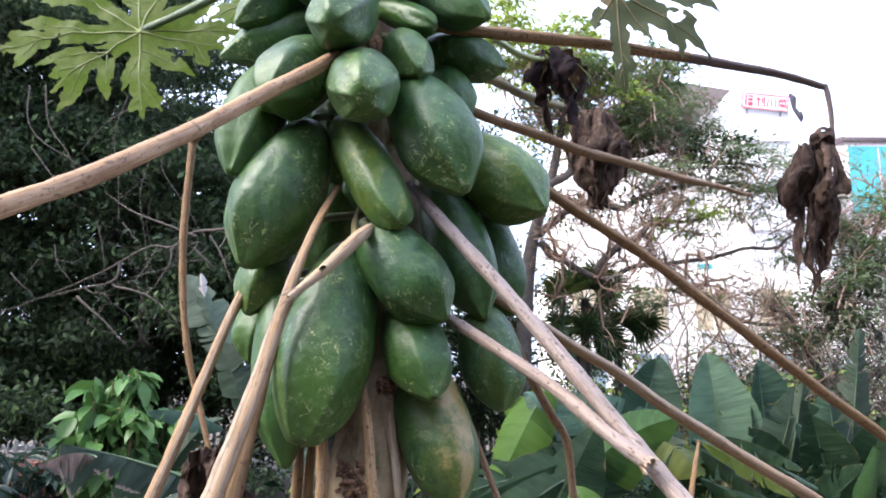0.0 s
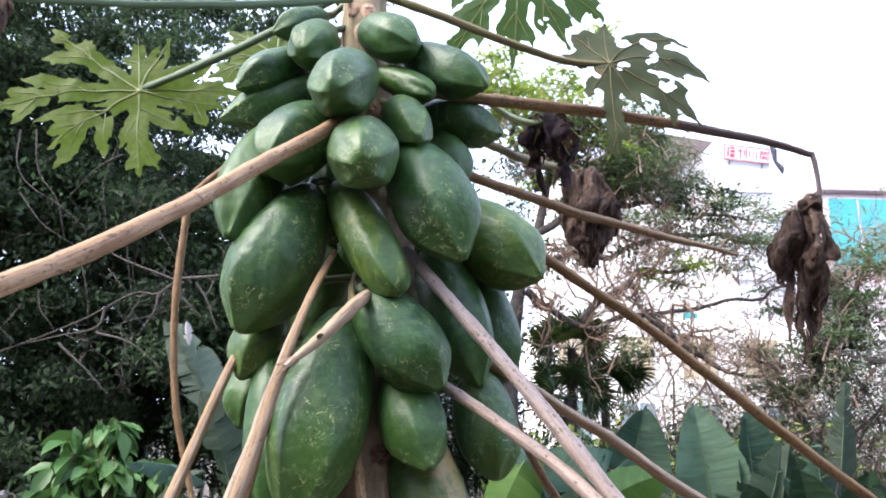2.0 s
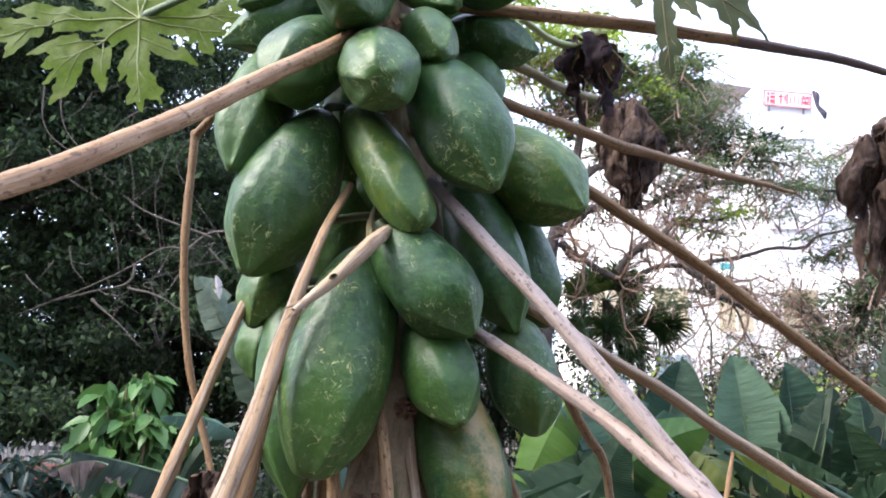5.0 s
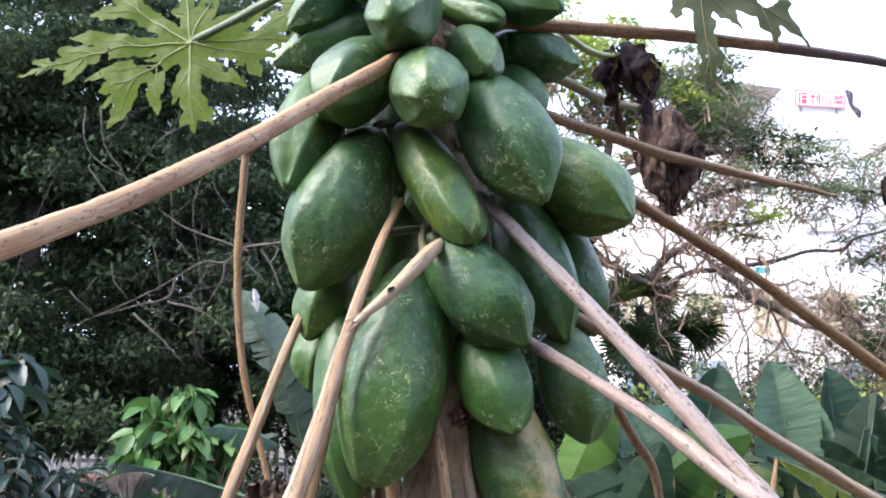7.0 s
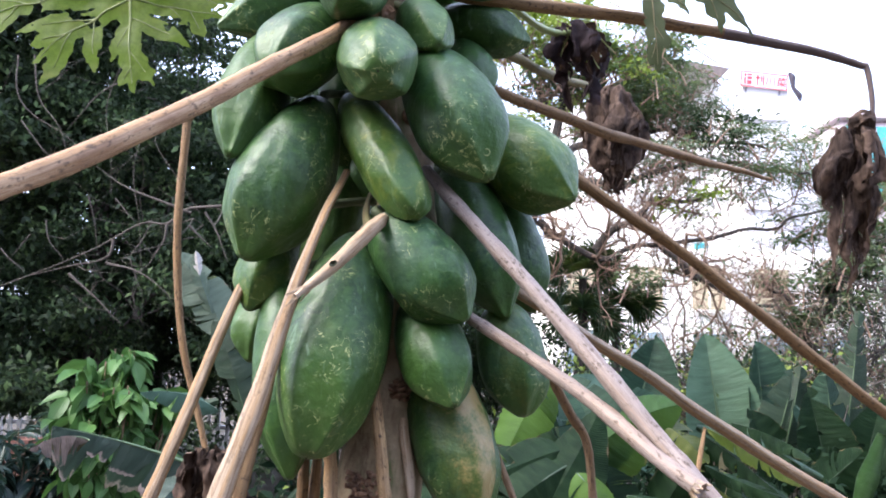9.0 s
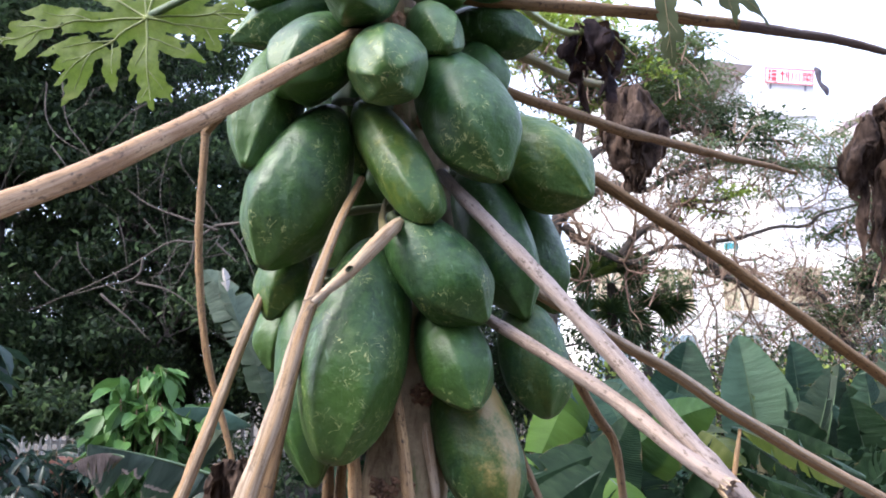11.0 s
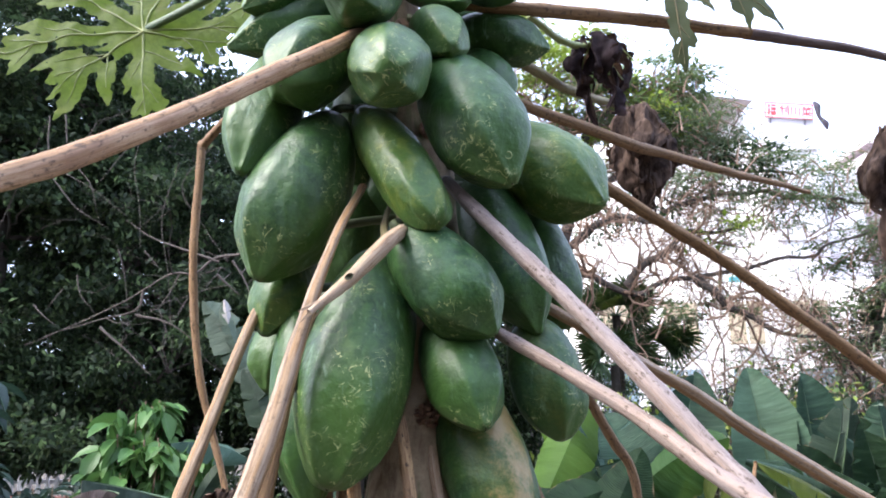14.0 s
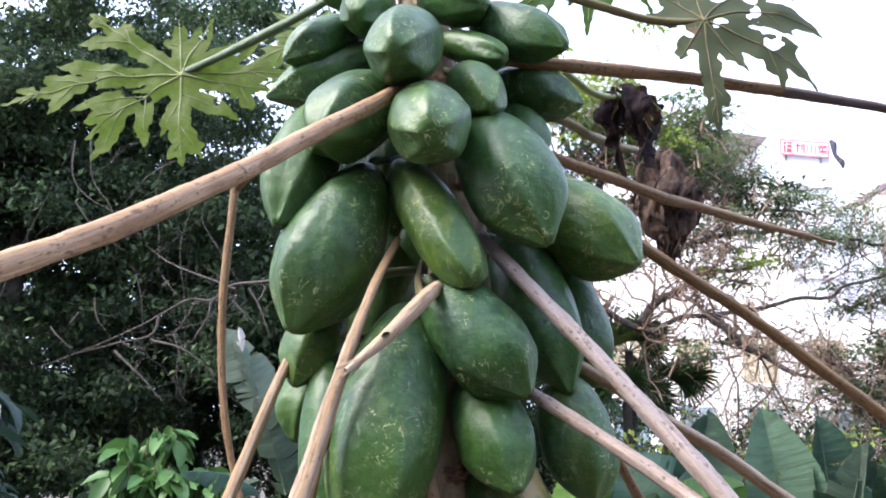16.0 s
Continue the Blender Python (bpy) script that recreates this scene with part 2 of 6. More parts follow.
    if papery:
        # dry, papery margin that reaches in along the tears
        dry = ramp(nt, math_node(nt, "MULTIPLY", math_node(nt, "ADD", math_node(nt, "ABSOLUTE", u), math_node(nt, "MULTIPLY", noise_tex(nt, vec, scale * 2, 5, 0.7), 0.6)), 0.5), (0.62 - papery * 0.5, 0.0), (0.65 - papery * 0.5, 1.0))
        base = mixc(nt, dry, base, mixc(nt, noise_tex(nt, vec, scale * 5, 4), (0.10, 0.065, 0.05), (0.52, 0.42, 0.38)))
    if brown:
        bl = ramp(nt, noise_tex(nt, vec, scale * 0.5, 5, 0.7), (0.72 - brown, 0.0), (0.80 - brown, 1.0))
        base = mixc(nt, bl, base, (0.16, 0.095, 0.05))
    nt.links.new(base, b.inputs["Base Color"])
    b.inputs["Roughness"].default_value = rough
    b.inputs["Specular IOR Level"].default_value = gloss
    bump(nt, b, height, 0.6 if stripes else 0.35, 0.008 if stripes else 0.002)
    tr = put(nt, "ShaderNodeBsdfTranslucent", Color=mixc(nt, 0.5, base, glow))
    mx = nt.nodes.new("ShaderNodeMixShader")
    mx.inputs[0].default_value = translucent
    nt.links.new(b.outputs[0], mx.inputs[1])
    nt.links.new(tr.outputs[0], mx.inputs[2])
    nt.links.new(mx.outputs[0], nt.nodes["Material Output"].inputs["Surface"])
    return m


def withered_material(name, dark, pale):
    """Dead papaya blade: dark brown with paler streaks along the folds."""
    m, nt, b = nodes_of(name)
    streak = noise_tex(nt, coords(nt, (1, 1, 0.22)), 95, 5, 0.65, 0.5)
    base = mixc(nt, ramp(nt, streak, (0.36, 0.0), (0.62, 1.0)), dark, pale)
    base = mixc(nt, ramp(nt, noise_tex(nt, coords(nt), 30, 4), (0.55, 0.0), (0.72, 0.8)), base, tuple(q * 1.8 for q in pale))
    nt.links.new(base, b.inputs["Base Color"])
    b.inputs["Roughness"].default_value = 0.9
    b.inputs["Specular IOR Level"].default_value = 0.12
    bump(nt, b, streak, 0.6, 0.002)
    tr = put(nt, "ShaderNodeBsdfTranslucent", Color=(0.16, 0.09, 0.05, 1))
    mx = nt.nodes.new("ShaderNodeMixShader")
    mx.inputs[0].default_value = 0.10
    nt.links.new(b.outputs[0], mx.inputs[1])
    nt.links.new(tr.outputs[0], mx.inputs[2])
    nt.links.new(mx.outputs[0], nt.nodes["Material Output"].inputs["Surface"])
    return m


def plain_material(name, a, c, scale=8.0, rough=0.8, height=0.4, metal=0.0, distance=0.01):
    """Two colours mixed by coarse and fine noise, with relief."""
    m, nt, b = nodes_of(name)
    vec = coords(nt)
    n1, n2 = noise_tex(nt, vec, scale, 6, 0.6), noise_tex(nt, vec, scale * 9, 4)
    base = mixc(nt, ramp(nt, n1, (0.32, 0.0), (0.68, 1.0)), a, c)
    base = mixc(nt, math_node(nt, "MULTIPLY", n2, 0.35), base, tuple(x * 0.5 for x in a))
    nt.links.new(base, b.inputs["Base Color"])
    b.inputs["Roughness"].default_value, b.inputs["Metallic"].default_value = rough, metal
    bump(nt, b, math_node(nt, "ADD", n1, math_node(nt, "MULTIPLY", n2, 0.4)), height, distance)
    return m


def bark_material():
    """Smooth papaya bark: tan with green streaks, brown stains, lenticels and faint rings."""
    m, nt, b = nodes_of("papaya_bark")
    vec, tall = coords(nt), coords(nt, (1, 1, 0.16))
    base = mixc(nt, ramp(nt, noise_tex(nt, vec, 26, 6, 0.65), (0.34, 0.0), (0.66, 1.0)), (0.165, 0.115, 0.068), (0.36, 0.285, 0.180))
    base = mixc(nt, math_node(nt, "MULTIPLY", ramp(nt, noise_tex(nt, tall, 32, 4, 0.6, 0.4), (0.53, 0.0), (0.62, 1.0)), 0.75), base, (0.085, 0.118, 0.036))
    base = mixc(nt, math_node(nt, "MULTIPLY", ramp(nt, noise_tex(nt, tall, 60, 5, 0.7), (0.54, 0.0), (0.68, 1.0)), 0.75), base, (0.085, 0.045, 0.028))
    dots = put(nt, "ShaderNodeTexVoronoi", Vector=coords(nt, (1, 1, 1.8)), Scale=170.0)
    dot = ramp(nt, dots.outputs["Distance"], (0.10, 1.0), (0.22, 0.0))
    base = mixc(nt, math_node(nt, "MULTIPLY", dot, 0.4), base, (0.12, 0.075, 0.05))
    nt.links.new(base, b.inputs["Base Color"])
    b.inputs["Roughness"].default_value = 0.75
    b.inputs["Specular IOR Level"].default_value = 0.25
    h = math_node(nt, "ADD", noise_tex(nt, coords(nt, (0.25, 0.25, 1)), 70, 5, 0.65), math_node(nt, "MULTIPLY", dot, -0.3))
    bump(nt, b, h, 0.55, 0.003)
    return m


SKIN = {
    "green": skin_material("papaya_skin", 0.02, 0.0, 0.05),
    "scarred": skin_material("papaya_skin_scarred", 0.085, 0.0, 0.08),
    "flecked": skin_material("papaya_skin_flecked", 0.08, 0.0, 0.0, 0.0, 0.42),
    "netted": skin_material("papaya_skin_netted", 0.22, 0.0, 0.22),
    "ripening": skin_material("papaya_skin_ripening", 0.03, 0.06, 0.0, 0.078, 0.15),
    "blotched": skin_material("papaya_skin_blotched", 0.06, 0.22, 0.0, -0.09),
    "young": skin_material("papaya_skin_young", -0.05, 0.0, 0.25),
}
STRAW = stalk_material("straw_stalk", (0.35, 0.270, 0.195), (0.190, 0.122, 0.070), (0.27, 0.195, 0.135), 0.5, 0.50, 0.78)
TAN = stalk_material("tan_stalk", (0.43, 0.290, 0.180), (0.26, 0.150, 0.080), (0.20, 0.105, 0.055), 0.75, 0.55, 0.5)
WEATHERED = stalk_material("weathered_stalk", (0.30, 0.245, 0.220), (0.19, 0.145, 0.125), (0.25, 0.212, 0.205), 0.8, 0.6, 0.22)
BROWN = stalk_material("brown_stalk", (0.235, 0.145, 0.070), (0.105, 0.060, 0.030), (0.175, 0.115, 0.068), 1.0, 0.75, 0.15)
SPECKLED = stalk_material("speckled_stalk", (0.36, 0.240, 0.120), (0.14, 0.075, 0.036), (0.24, 0.17, 0.12), 1.0, 0.75, 0.25)
LEAFRIB = stalk_material("leaf_rib", (0.22, 0.25, 0.085), (0.16, 0.19, 0.06), (0.19, 0.22, 0.08), 0.0, 0.5)
OLIVE = stalk_material("olive_stalk", (0.17, 0.155, 0.065), (0.10, 0.08, 0.04), (0.16, 0.13, 0.08), 0.4)
GREENSTALK = stalk_material("green_stalk", (0.095, 0.140, 0.065), (0.058, 0.095, 0.045), (0.11, 0.14, 0.095), 0.1, 0.5)
# dark purple for the hooked stalk's outer half: backlighting put into the colour
BACKLITSTALK = stalk_material("backlit_stalk", (0.13, 0.095, 0.085), (0.065, 0.045, 0.045), (0.11, 0.085, 0.08), 0.4)
PALESTUB = stalk_material("pale_stub", (0.38, 0.29, 0.20), (0.26, 0.165, 0.095), (0.40, 0.33, 0.26), 0.4)
BARK = bark_material()
SCAR = plain_material("scar_tissue", (0.10, 0.050, 0.030), (0.36, 0.21, 0.13), 140, 0.9, 0.8, 0, 0.003)
PINKSCAR = plain_material("fresh_leaf_scar", (0.42, 0.24, 0.15), (0.50, 0.33, 0.22), 90, 0.7, 0.4, 0, 0.002)
TIPDARK = plain_material("blossom_scar", (0.022, 0.026, 0.010), (0.05, 0.05, 0.02), 200, 0.8, 0.5, 0, 0.001)
FRUITSTALK = plain_material("fruit_stalk", (0.045, 0.065, 0.025), (0.085, 0.105, 0.045), 60, 0.6, 0.4, 0, 0.002)
PAPLEAF = leaf_material("papaya_leaf", (0.060, 0.100, 0.014), (0.105, 0.145, 0.022), (0.13, 0.165, 0.055), 0.60, 0.6, 0, 0.07, 30, mottle=0.75)
OLDLEAF = leaf_material("old_papaya_leaf", (0.020, 0.026, 0.013), (0.042, 0.052, 0.021), (0.10, 0.10, 0.050), 0.26, 0.6, 0, 0.08, 30, glow=(0.14, 0.15, 0.055))
# darker papaya leaf copy: the shadow side is put into the colour
SHADELEAF = leaf_material("shadow_side_papaya_leaf", (0.018, 0.050, 0.018), (0.034, 0.076, 0.026), (0.07, 0.11, 0.05), 0.30, 0.6, 0, 0.03, 30)
WILTED = withered_material("wilted_leaf", (0.009, 0.006, 0.006), (0.082, 0.055, 0.042))
BLACKENED = withered_material("blackened_leaf", (0.006, 0.004, 0.006), (0.024, 0.016, 0.018))
BANANA = leaf_material("banana_leaf", (0.010, 0.028, 0.016), (0.022, 0.052, 0.029), (0.045, 0.085, 0.050), 0.15, 0.58, 44, 0, 6, glow=(0.06, 0.15, 0.08))
# banana leaf copy with deep shade put into its near-black colour
BANANA_SHADE = leaf_material("shade_coloured_banana_leaf", (0.003, 0.011, 0.005), (0.010, 0.025, 0.010), (0.024, 0.046, 0.020), 0.18, 0.62, 44, 0.04, 6, glow=(0.05, 0.12, 0.02), gloss=0.10)
BANANA_PALE = leaf_material("pale_banana_leaf", (0.060, 0.112, 0.082), (0.080, 0.140, 0.100), (0.10, 0.16, 0.12), 0.2, 0.45, 44, 0, 6, glow=(0.1, 0.22, 0.14))
BANANA_SMOOTH = leaf_material("smooth_pale_banana_leaf", (0.085, 0.145, 0.088), (0.100, 0.165, 0.102), (0.11, 0.18, 0.115), 0.2, 0.5, 44, 0, 6, glow=(0.12, 0.24, 0.14))
# lit and backlit copies of the banana leaf; the brightness is in the colour
BANANA_LIT = leaf_material("lit_banana_leaf", (0.012, 0.043, 0.008), (0.024, 0.064, 0.013), (0.05, 0.10, 0.03), 0.27, 0.42, 44, 0.02, 6)
BANANA_BACKLIT = leaf_material("backlit_banana_leaf", (0.05, 0.115, 0.016), (0.085, 0.16, 0.025), (0.11, 0.19, 0.05), 0.5, 0.5, 44, 0, 6)
BANANA_GREY = leaf_material("greyish_banana_leaf", (0.060, 0.088, 0.062), (0.095, 0.130, 0.092), (0.13, 0.17, 0.12), 0.3, 0.5, 44, 0.03, 6, glow=(0.15, 0.22, 0.14))
BANANA_OLD = leaf_material("faded_banana_leaf", (0.015, 0.032, 0.020), (0.028, 0.048, 0.028), (0.05, 0.065, 0.042), 0.2, 0.5, 44, 0.05, 6, glow=(0.1, 0.17, 0.07))
BANANA_DRY = leaf_material("ragged_banana_leaf", (0.022, 0.040, 0.032), (0.045, 0.072, 0.055), (0.075, 0.10, 0.08), 0.2, 0.45, 44, 0.0, 6, papery=0.03, glow=(0.1, 0.17, 0.10))
BANANA_YELLOW = leaf_material("yellowing_banana_leaf", (0.022, 0.038, 0.006), (0.055, 0.072, 0.011), (0.12, 0.13, 0.04), 0.35, 0.5, 44, 0.05, 6)
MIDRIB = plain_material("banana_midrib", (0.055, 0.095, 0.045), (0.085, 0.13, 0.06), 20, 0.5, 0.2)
# midrib for the shade-coloured blades, darkened in its own colour to match
MIDRIB_SHADE = plain_material("shaded_midrib", (0.015, 0.032, 0.014), (0.028, 0.05, 0.022), 20, 0.6, 0.2)
PSEUDOSTEM = plain_material("banana_stem", (0.10, 0.10, 0.05), (0.16, 0.13, 0.07), 9, 0.7, 0.5)
BUSHLEAF = leaf_material("bush_leaf", (0.030, 0.082, 0.020), (0.075, 0.150, 0.040), (0.10, 0.17, 0.06), 0.20, 0.42, 0, 0, 20, 0.06, (0.12, 0.26, 0.06))
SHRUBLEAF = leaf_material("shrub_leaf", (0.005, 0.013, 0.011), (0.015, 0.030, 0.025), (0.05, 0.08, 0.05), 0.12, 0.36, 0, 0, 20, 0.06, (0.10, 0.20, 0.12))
# mostly shade-dark leaves and a few lit ones, by colour alone
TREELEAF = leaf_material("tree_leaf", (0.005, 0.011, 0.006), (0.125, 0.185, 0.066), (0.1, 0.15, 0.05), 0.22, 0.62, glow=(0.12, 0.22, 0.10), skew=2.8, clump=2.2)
# hedge leaf with the gaps' shade put into a near-black colour
DEEPLEAF = leaf_material("shade_coloured_leaf", (0.004, 0.010, 0.006), (0.012, 0.024, 0.012), (0.02, 0.04, 0.02), 0.1, 0.8, glow=(0.02, 0.05, 0.02), gloss=0.05)
MIDLEAF = leaf_material("thin_green_leaf", (0.048, 0.076, 0.038), (0.115, 0.150, 0.080), (0.1, 0.15, 0.05), 0.35, 0.7, glow=(0.2, 0.3, 0.08))
# leaf copy with the sunlight put into its yellow-green colour
SUNLEAF = leaf_material("yellow_green_leaf", (0.14, 0.20, 0.04), (0.30, 0.36, 0.09), (0.2, 0.3, 0.1), 0.45, 0.5)
FEATHER = leaf_material("feathery_leaf", (0.068, 0.096, 0.078), (0.150, 0.185, 0.140), (0.1, 0.15, 0.05), 0.3, 0.6)
PALMLEAF = leaf_material("palm_leaf", (0.022, 0.048, 0.026), (0.055, 0.090, 0.044), (0.1, 0.15, 0.08), 0.15, 0.45)
TWIG = plain_material("grey_twig", (0.052, 0.041, 0.034), (0.100, 0.080, 0.066), 30, 0.9, 0.5)
DARKBARK = plain_material("dark_bark", (0.050, 0.040, 0.034), (0.10, 0.082, 0.068), 14, 0.9, 0.8)
WARMTWIG = plain_material("brown_twig", (0.175, 0.110, 0.078), (0.33, 0.22, 0.155), 30, 0.9, 0.5)
PLASTER = plain_material("grey_plaster", (0.13, 0.125, 0.115), (0.19, 0.18, 0.165), 2, 0.9, 0.3)
SOIL = plain_material("soil", (0.055, 0.040, 0.028), (0.10, 0.080, 0.055), 3.0, 0.95, 0.8, 0, 0.03)
WHITEWALL = plain_material("white_wall", (0.84, 0.79, 0.72), (0.88, 0.83, 0.76), 0.4, 0.8, 0.1)
GREYWALL = plain_material("pale_grey_wall", (0.66, 0.64, 0.66), (0.72, 0.70, 0.72), 0.4, 0.8, 0.1)
BLUEGLASS = plain_material("blue_grey_window", (0.20, 0.27, 0.30), (0.28, 0.36, 0.38), 1.2, 0.4, 0.1)
CREAM = plain_material("cream_shutter", (0.42, 0.34, 0.22), (0.52, 0.43, 0.29), 1.2, 0.8, 0.1)
PINKWALL = plain_material("pale_pink_wall", (0.56, 0.46, 0.48), (0.62, 0.52, 0.53), 0.4, 0.8, 0.1)
ROOFTILE = plain_material("brown_roof", (0.13, 0.10, 0.095), (0.20, 0.16, 0.15), 1.5, 0.85, 0.4)
TEAL = plain_material("teal_panel", (0.05, 0.33, 0.36), (0.07, 0.42, 0.44), 1.0, 0.4, 0.05)
SIGNRED = plain_material("red_paint", (0.60, 0.05, 0.07), (0.66, 0.07, 0.09), 2, 0.5, 0.05)
SIGNWHITE = plain_material("sign_white", (0.76, 0.72, 0.74), (0.80, 0.77, 0.78), 2, 0.5, 0.05)
SOOT = plain_material("sooty_pipe", (0.035, 0.03, 0.045), (0.06, 0.05, 0.07), 2, 0.8, 0.1)
PIPE = plain_material("dark_pipe", (0.16, 0.15, 0.18), (0.22, 0.21, 0.25), 2, 0.6, 0.1)
FENCEWHITE = plain_material("fence_paint", (0.62, 0.62, 0.64), (0.72, 0.72, 0.74), 3, 0.6, 0.2)
DRYLEAF = leaf_material("dry_leaf_tip", (0.035, 0.024, 0.022), (0.16, 0.125, 0.115), (0.25, 0.2, 0.18), 0.05, 0.8, 44, 0.1, 14)
BUDPALE = plain_material("pale_furled_leaf", (0.26, 0.26, 0.22), (0.52, 0.46, 0.44), 30, 0.7, 0.3)
BRICK = plain_material("red_brick", (0.15, 0.062, 0.045), (0.22, 0.10, 0.075), 5, 0.9, 0.5)


# ---- mesh helpers ----
def mesh_object(name, verts, faces, material, parent=None, uvs=None, smooth=True, label=""):
    me = bpy.data.meshes.new(name)
    me.from_pydata([tuple(v) for v in verts], [], [tuple(f) for f in faces])
    me.materials.append(material)
    if uvs is not None:
        layer = me.uv_layers.new(name="UVMap")
        idx = np.empty(len(me.loops), dtype=np.int32)
        me.loops.foreach_get("vertex_index", idx)
        layer.data.foreach_set("uv", np.asarray(uvs, dtype=np.float32)[idx].ravel())
    if smooth:
        me.polygons.foreach_set("use_smooth", np.ones(len(me.polygons), dtype=bool))
    me.update()
    ob = new(name, me)
    if parent is not None:
        ob.parent = parent
    if label:
        tagged(ob, label)
    return ob


class Tubes:
    """Collects tapered tubes into one vertex and face list."""

    def __init__(self):
        self.v, self.f, self.uv = [], [], []

    def add(self, pts, radii, sides=6, groove=0.0, cap=True, rough=0.0):
        pts = [Vector(p) for p in pts]
        n, first, far = len(pts), len(self.v), 0.0
        up = Vector((0.31, 0.17, 0.93))
        for i, p in enumerate(pts):
            d = (pts[min(i + 1, n - 1)] - pts[max(i - 1, 0)]).normalized()
            a = d.cross(up)
            a = a.normalized() if a.length > 1e-4 else d.cross(Vector((1, 0, 0))).normalized()
            b = d.cross(a)
            up = -b if b.dot(up) < 0 else b
            up = up.normalized()
            if i:
                far += (p - pts[i - 1]).length
            for k in range(sides):
                th = 2 * math.pi * k / sides
                r = radii[i] * (1 + groove * math.cos(3 * th) + groove * 0.6 * math.cos(7 * th + 1))
                if rough:
                    q = p * 70 + Vector((k * 0.9, 0, 0))
                    r *= 1 + rough * noise.noise(q)
                self.v.append(p + (a * math.cos(th) + up * math.sin(th)) * r)
                self.uv.append((k / sides, far * 10))
        for i in range(n - 1):
            for k in range(sides):
                k2 = (k + 1) % sides
                o = first + i * sides
                self.f.append((o + k, o + k2, o + sides + k2, o + sides + k))
        if cap:
            self.f.append(tuple(first + k for k in range(sides)))
            self.f.append(tuple(first + (n - 1) * sides + k for k in reversed(range(sides))))

    def build(self, name, material, parent=None, label=""):
        return mesh_object(name, self.v, self.f, material, parent, self.uv, True, label)


def smooth_path(pts, radii, steps=8):
    """A curve through the points, with its radii."""
    P = [Vector(p) for p in pts]
    P = [2 * P[0] - P[1]] + P + [2 * P[-1] - P[-2]]
    out, rr = [], []
    for i in range(1, len(P) - 2):
        a, b, c, d = P[i - 1:i + 3]
        for k in range(steps):
            t = k / steps
            out.append(0.5 * (2 * b + (c - a) * t + (2 * a - 5 * b + 4 * c - d) * t * t + (3 * b - a - 3 * c + d) * t ** 3))
            rr.append(radii[i - 1] + (radii[i] - radii[i - 1]) * t)
    out.append(P[-2])
    rr.append(radii[-1])
    return out, rr


def box(name, lo, hi, material, parent=None, label=""):
    bm = bmesh.new()
    bmesh.ops.create_cube(bm, size=1.0)
    lo, hi = Vector(lo), Vector(hi)
    bmesh.ops.scale(bm, vec=hi - lo, verts=bm.verts)
    bmesh.ops.translate(bm, vec=(lo + hi) / 2, verts=bm.verts)
    bmesh.ops.bevel(bm, geom=bm.edges[:], offset=min((hi - lo)[:]) * 0.06, segments=1, affect="EDGES")
    me = bpy.data.meshes.new(name)
    bm.to_mesh(me)
    bm.free()
    me.materials.append(material)
    ob = new(name, me)
    if parent is not None:
        ob.parent = parent
    if label:
        tagged(ob, label)
    return ob


def thing(name, at, label, category, group="", kind=""):
    ob = tagged(new(name), label, category, group, kind)
    ob.empty_display_size = 0.1
    ob.location = at
    return ob


def local(ob, pts):
    o = Vector(ob.location)
    return [Vector(p) - o for p in pts]


# template leaf: along x from 0 to 1, half a unit wide, folded along its rib
T_ROW = ((0.0, 0.0), (0.22, 0.72), (0.5, 1.0), (0.78, 0.66), (1.0, 0.0))
LEAF_V, LEAF_F, LEAF_UV = [(0, 0, 0)], [], [(0, 0)]
for _s, _w in T_ROW[1:4]:
    for _u in (-1, 0, 1):
        LEAF_V.append((_s, _u * 0.5 * _w, 0.12 * abs(_u) * _w - 0.35 * _s * _s))
        LEAF_UV.append((_u * _w, _s))
LEAF_V.append((1, 0, -0.35))
LEAF_UV.append((0, 1))
LEAF_F = [(0, 2, 1), (0, 3, 2), (1, 2, 5, 4), (2, 3, 6, 5), (4, 5, 8, 7), (5, 6, 9, 8), (7, 8, 10), (8, 9, 10)]
SMALL_V = [(0, 0, 0), (0.5, -0.5, 0.06), (0.5, 0.5, 0.06), (1, 0, -0.15)]
SMALL_F = [(0, 2, 1), (1, 2, 3)]


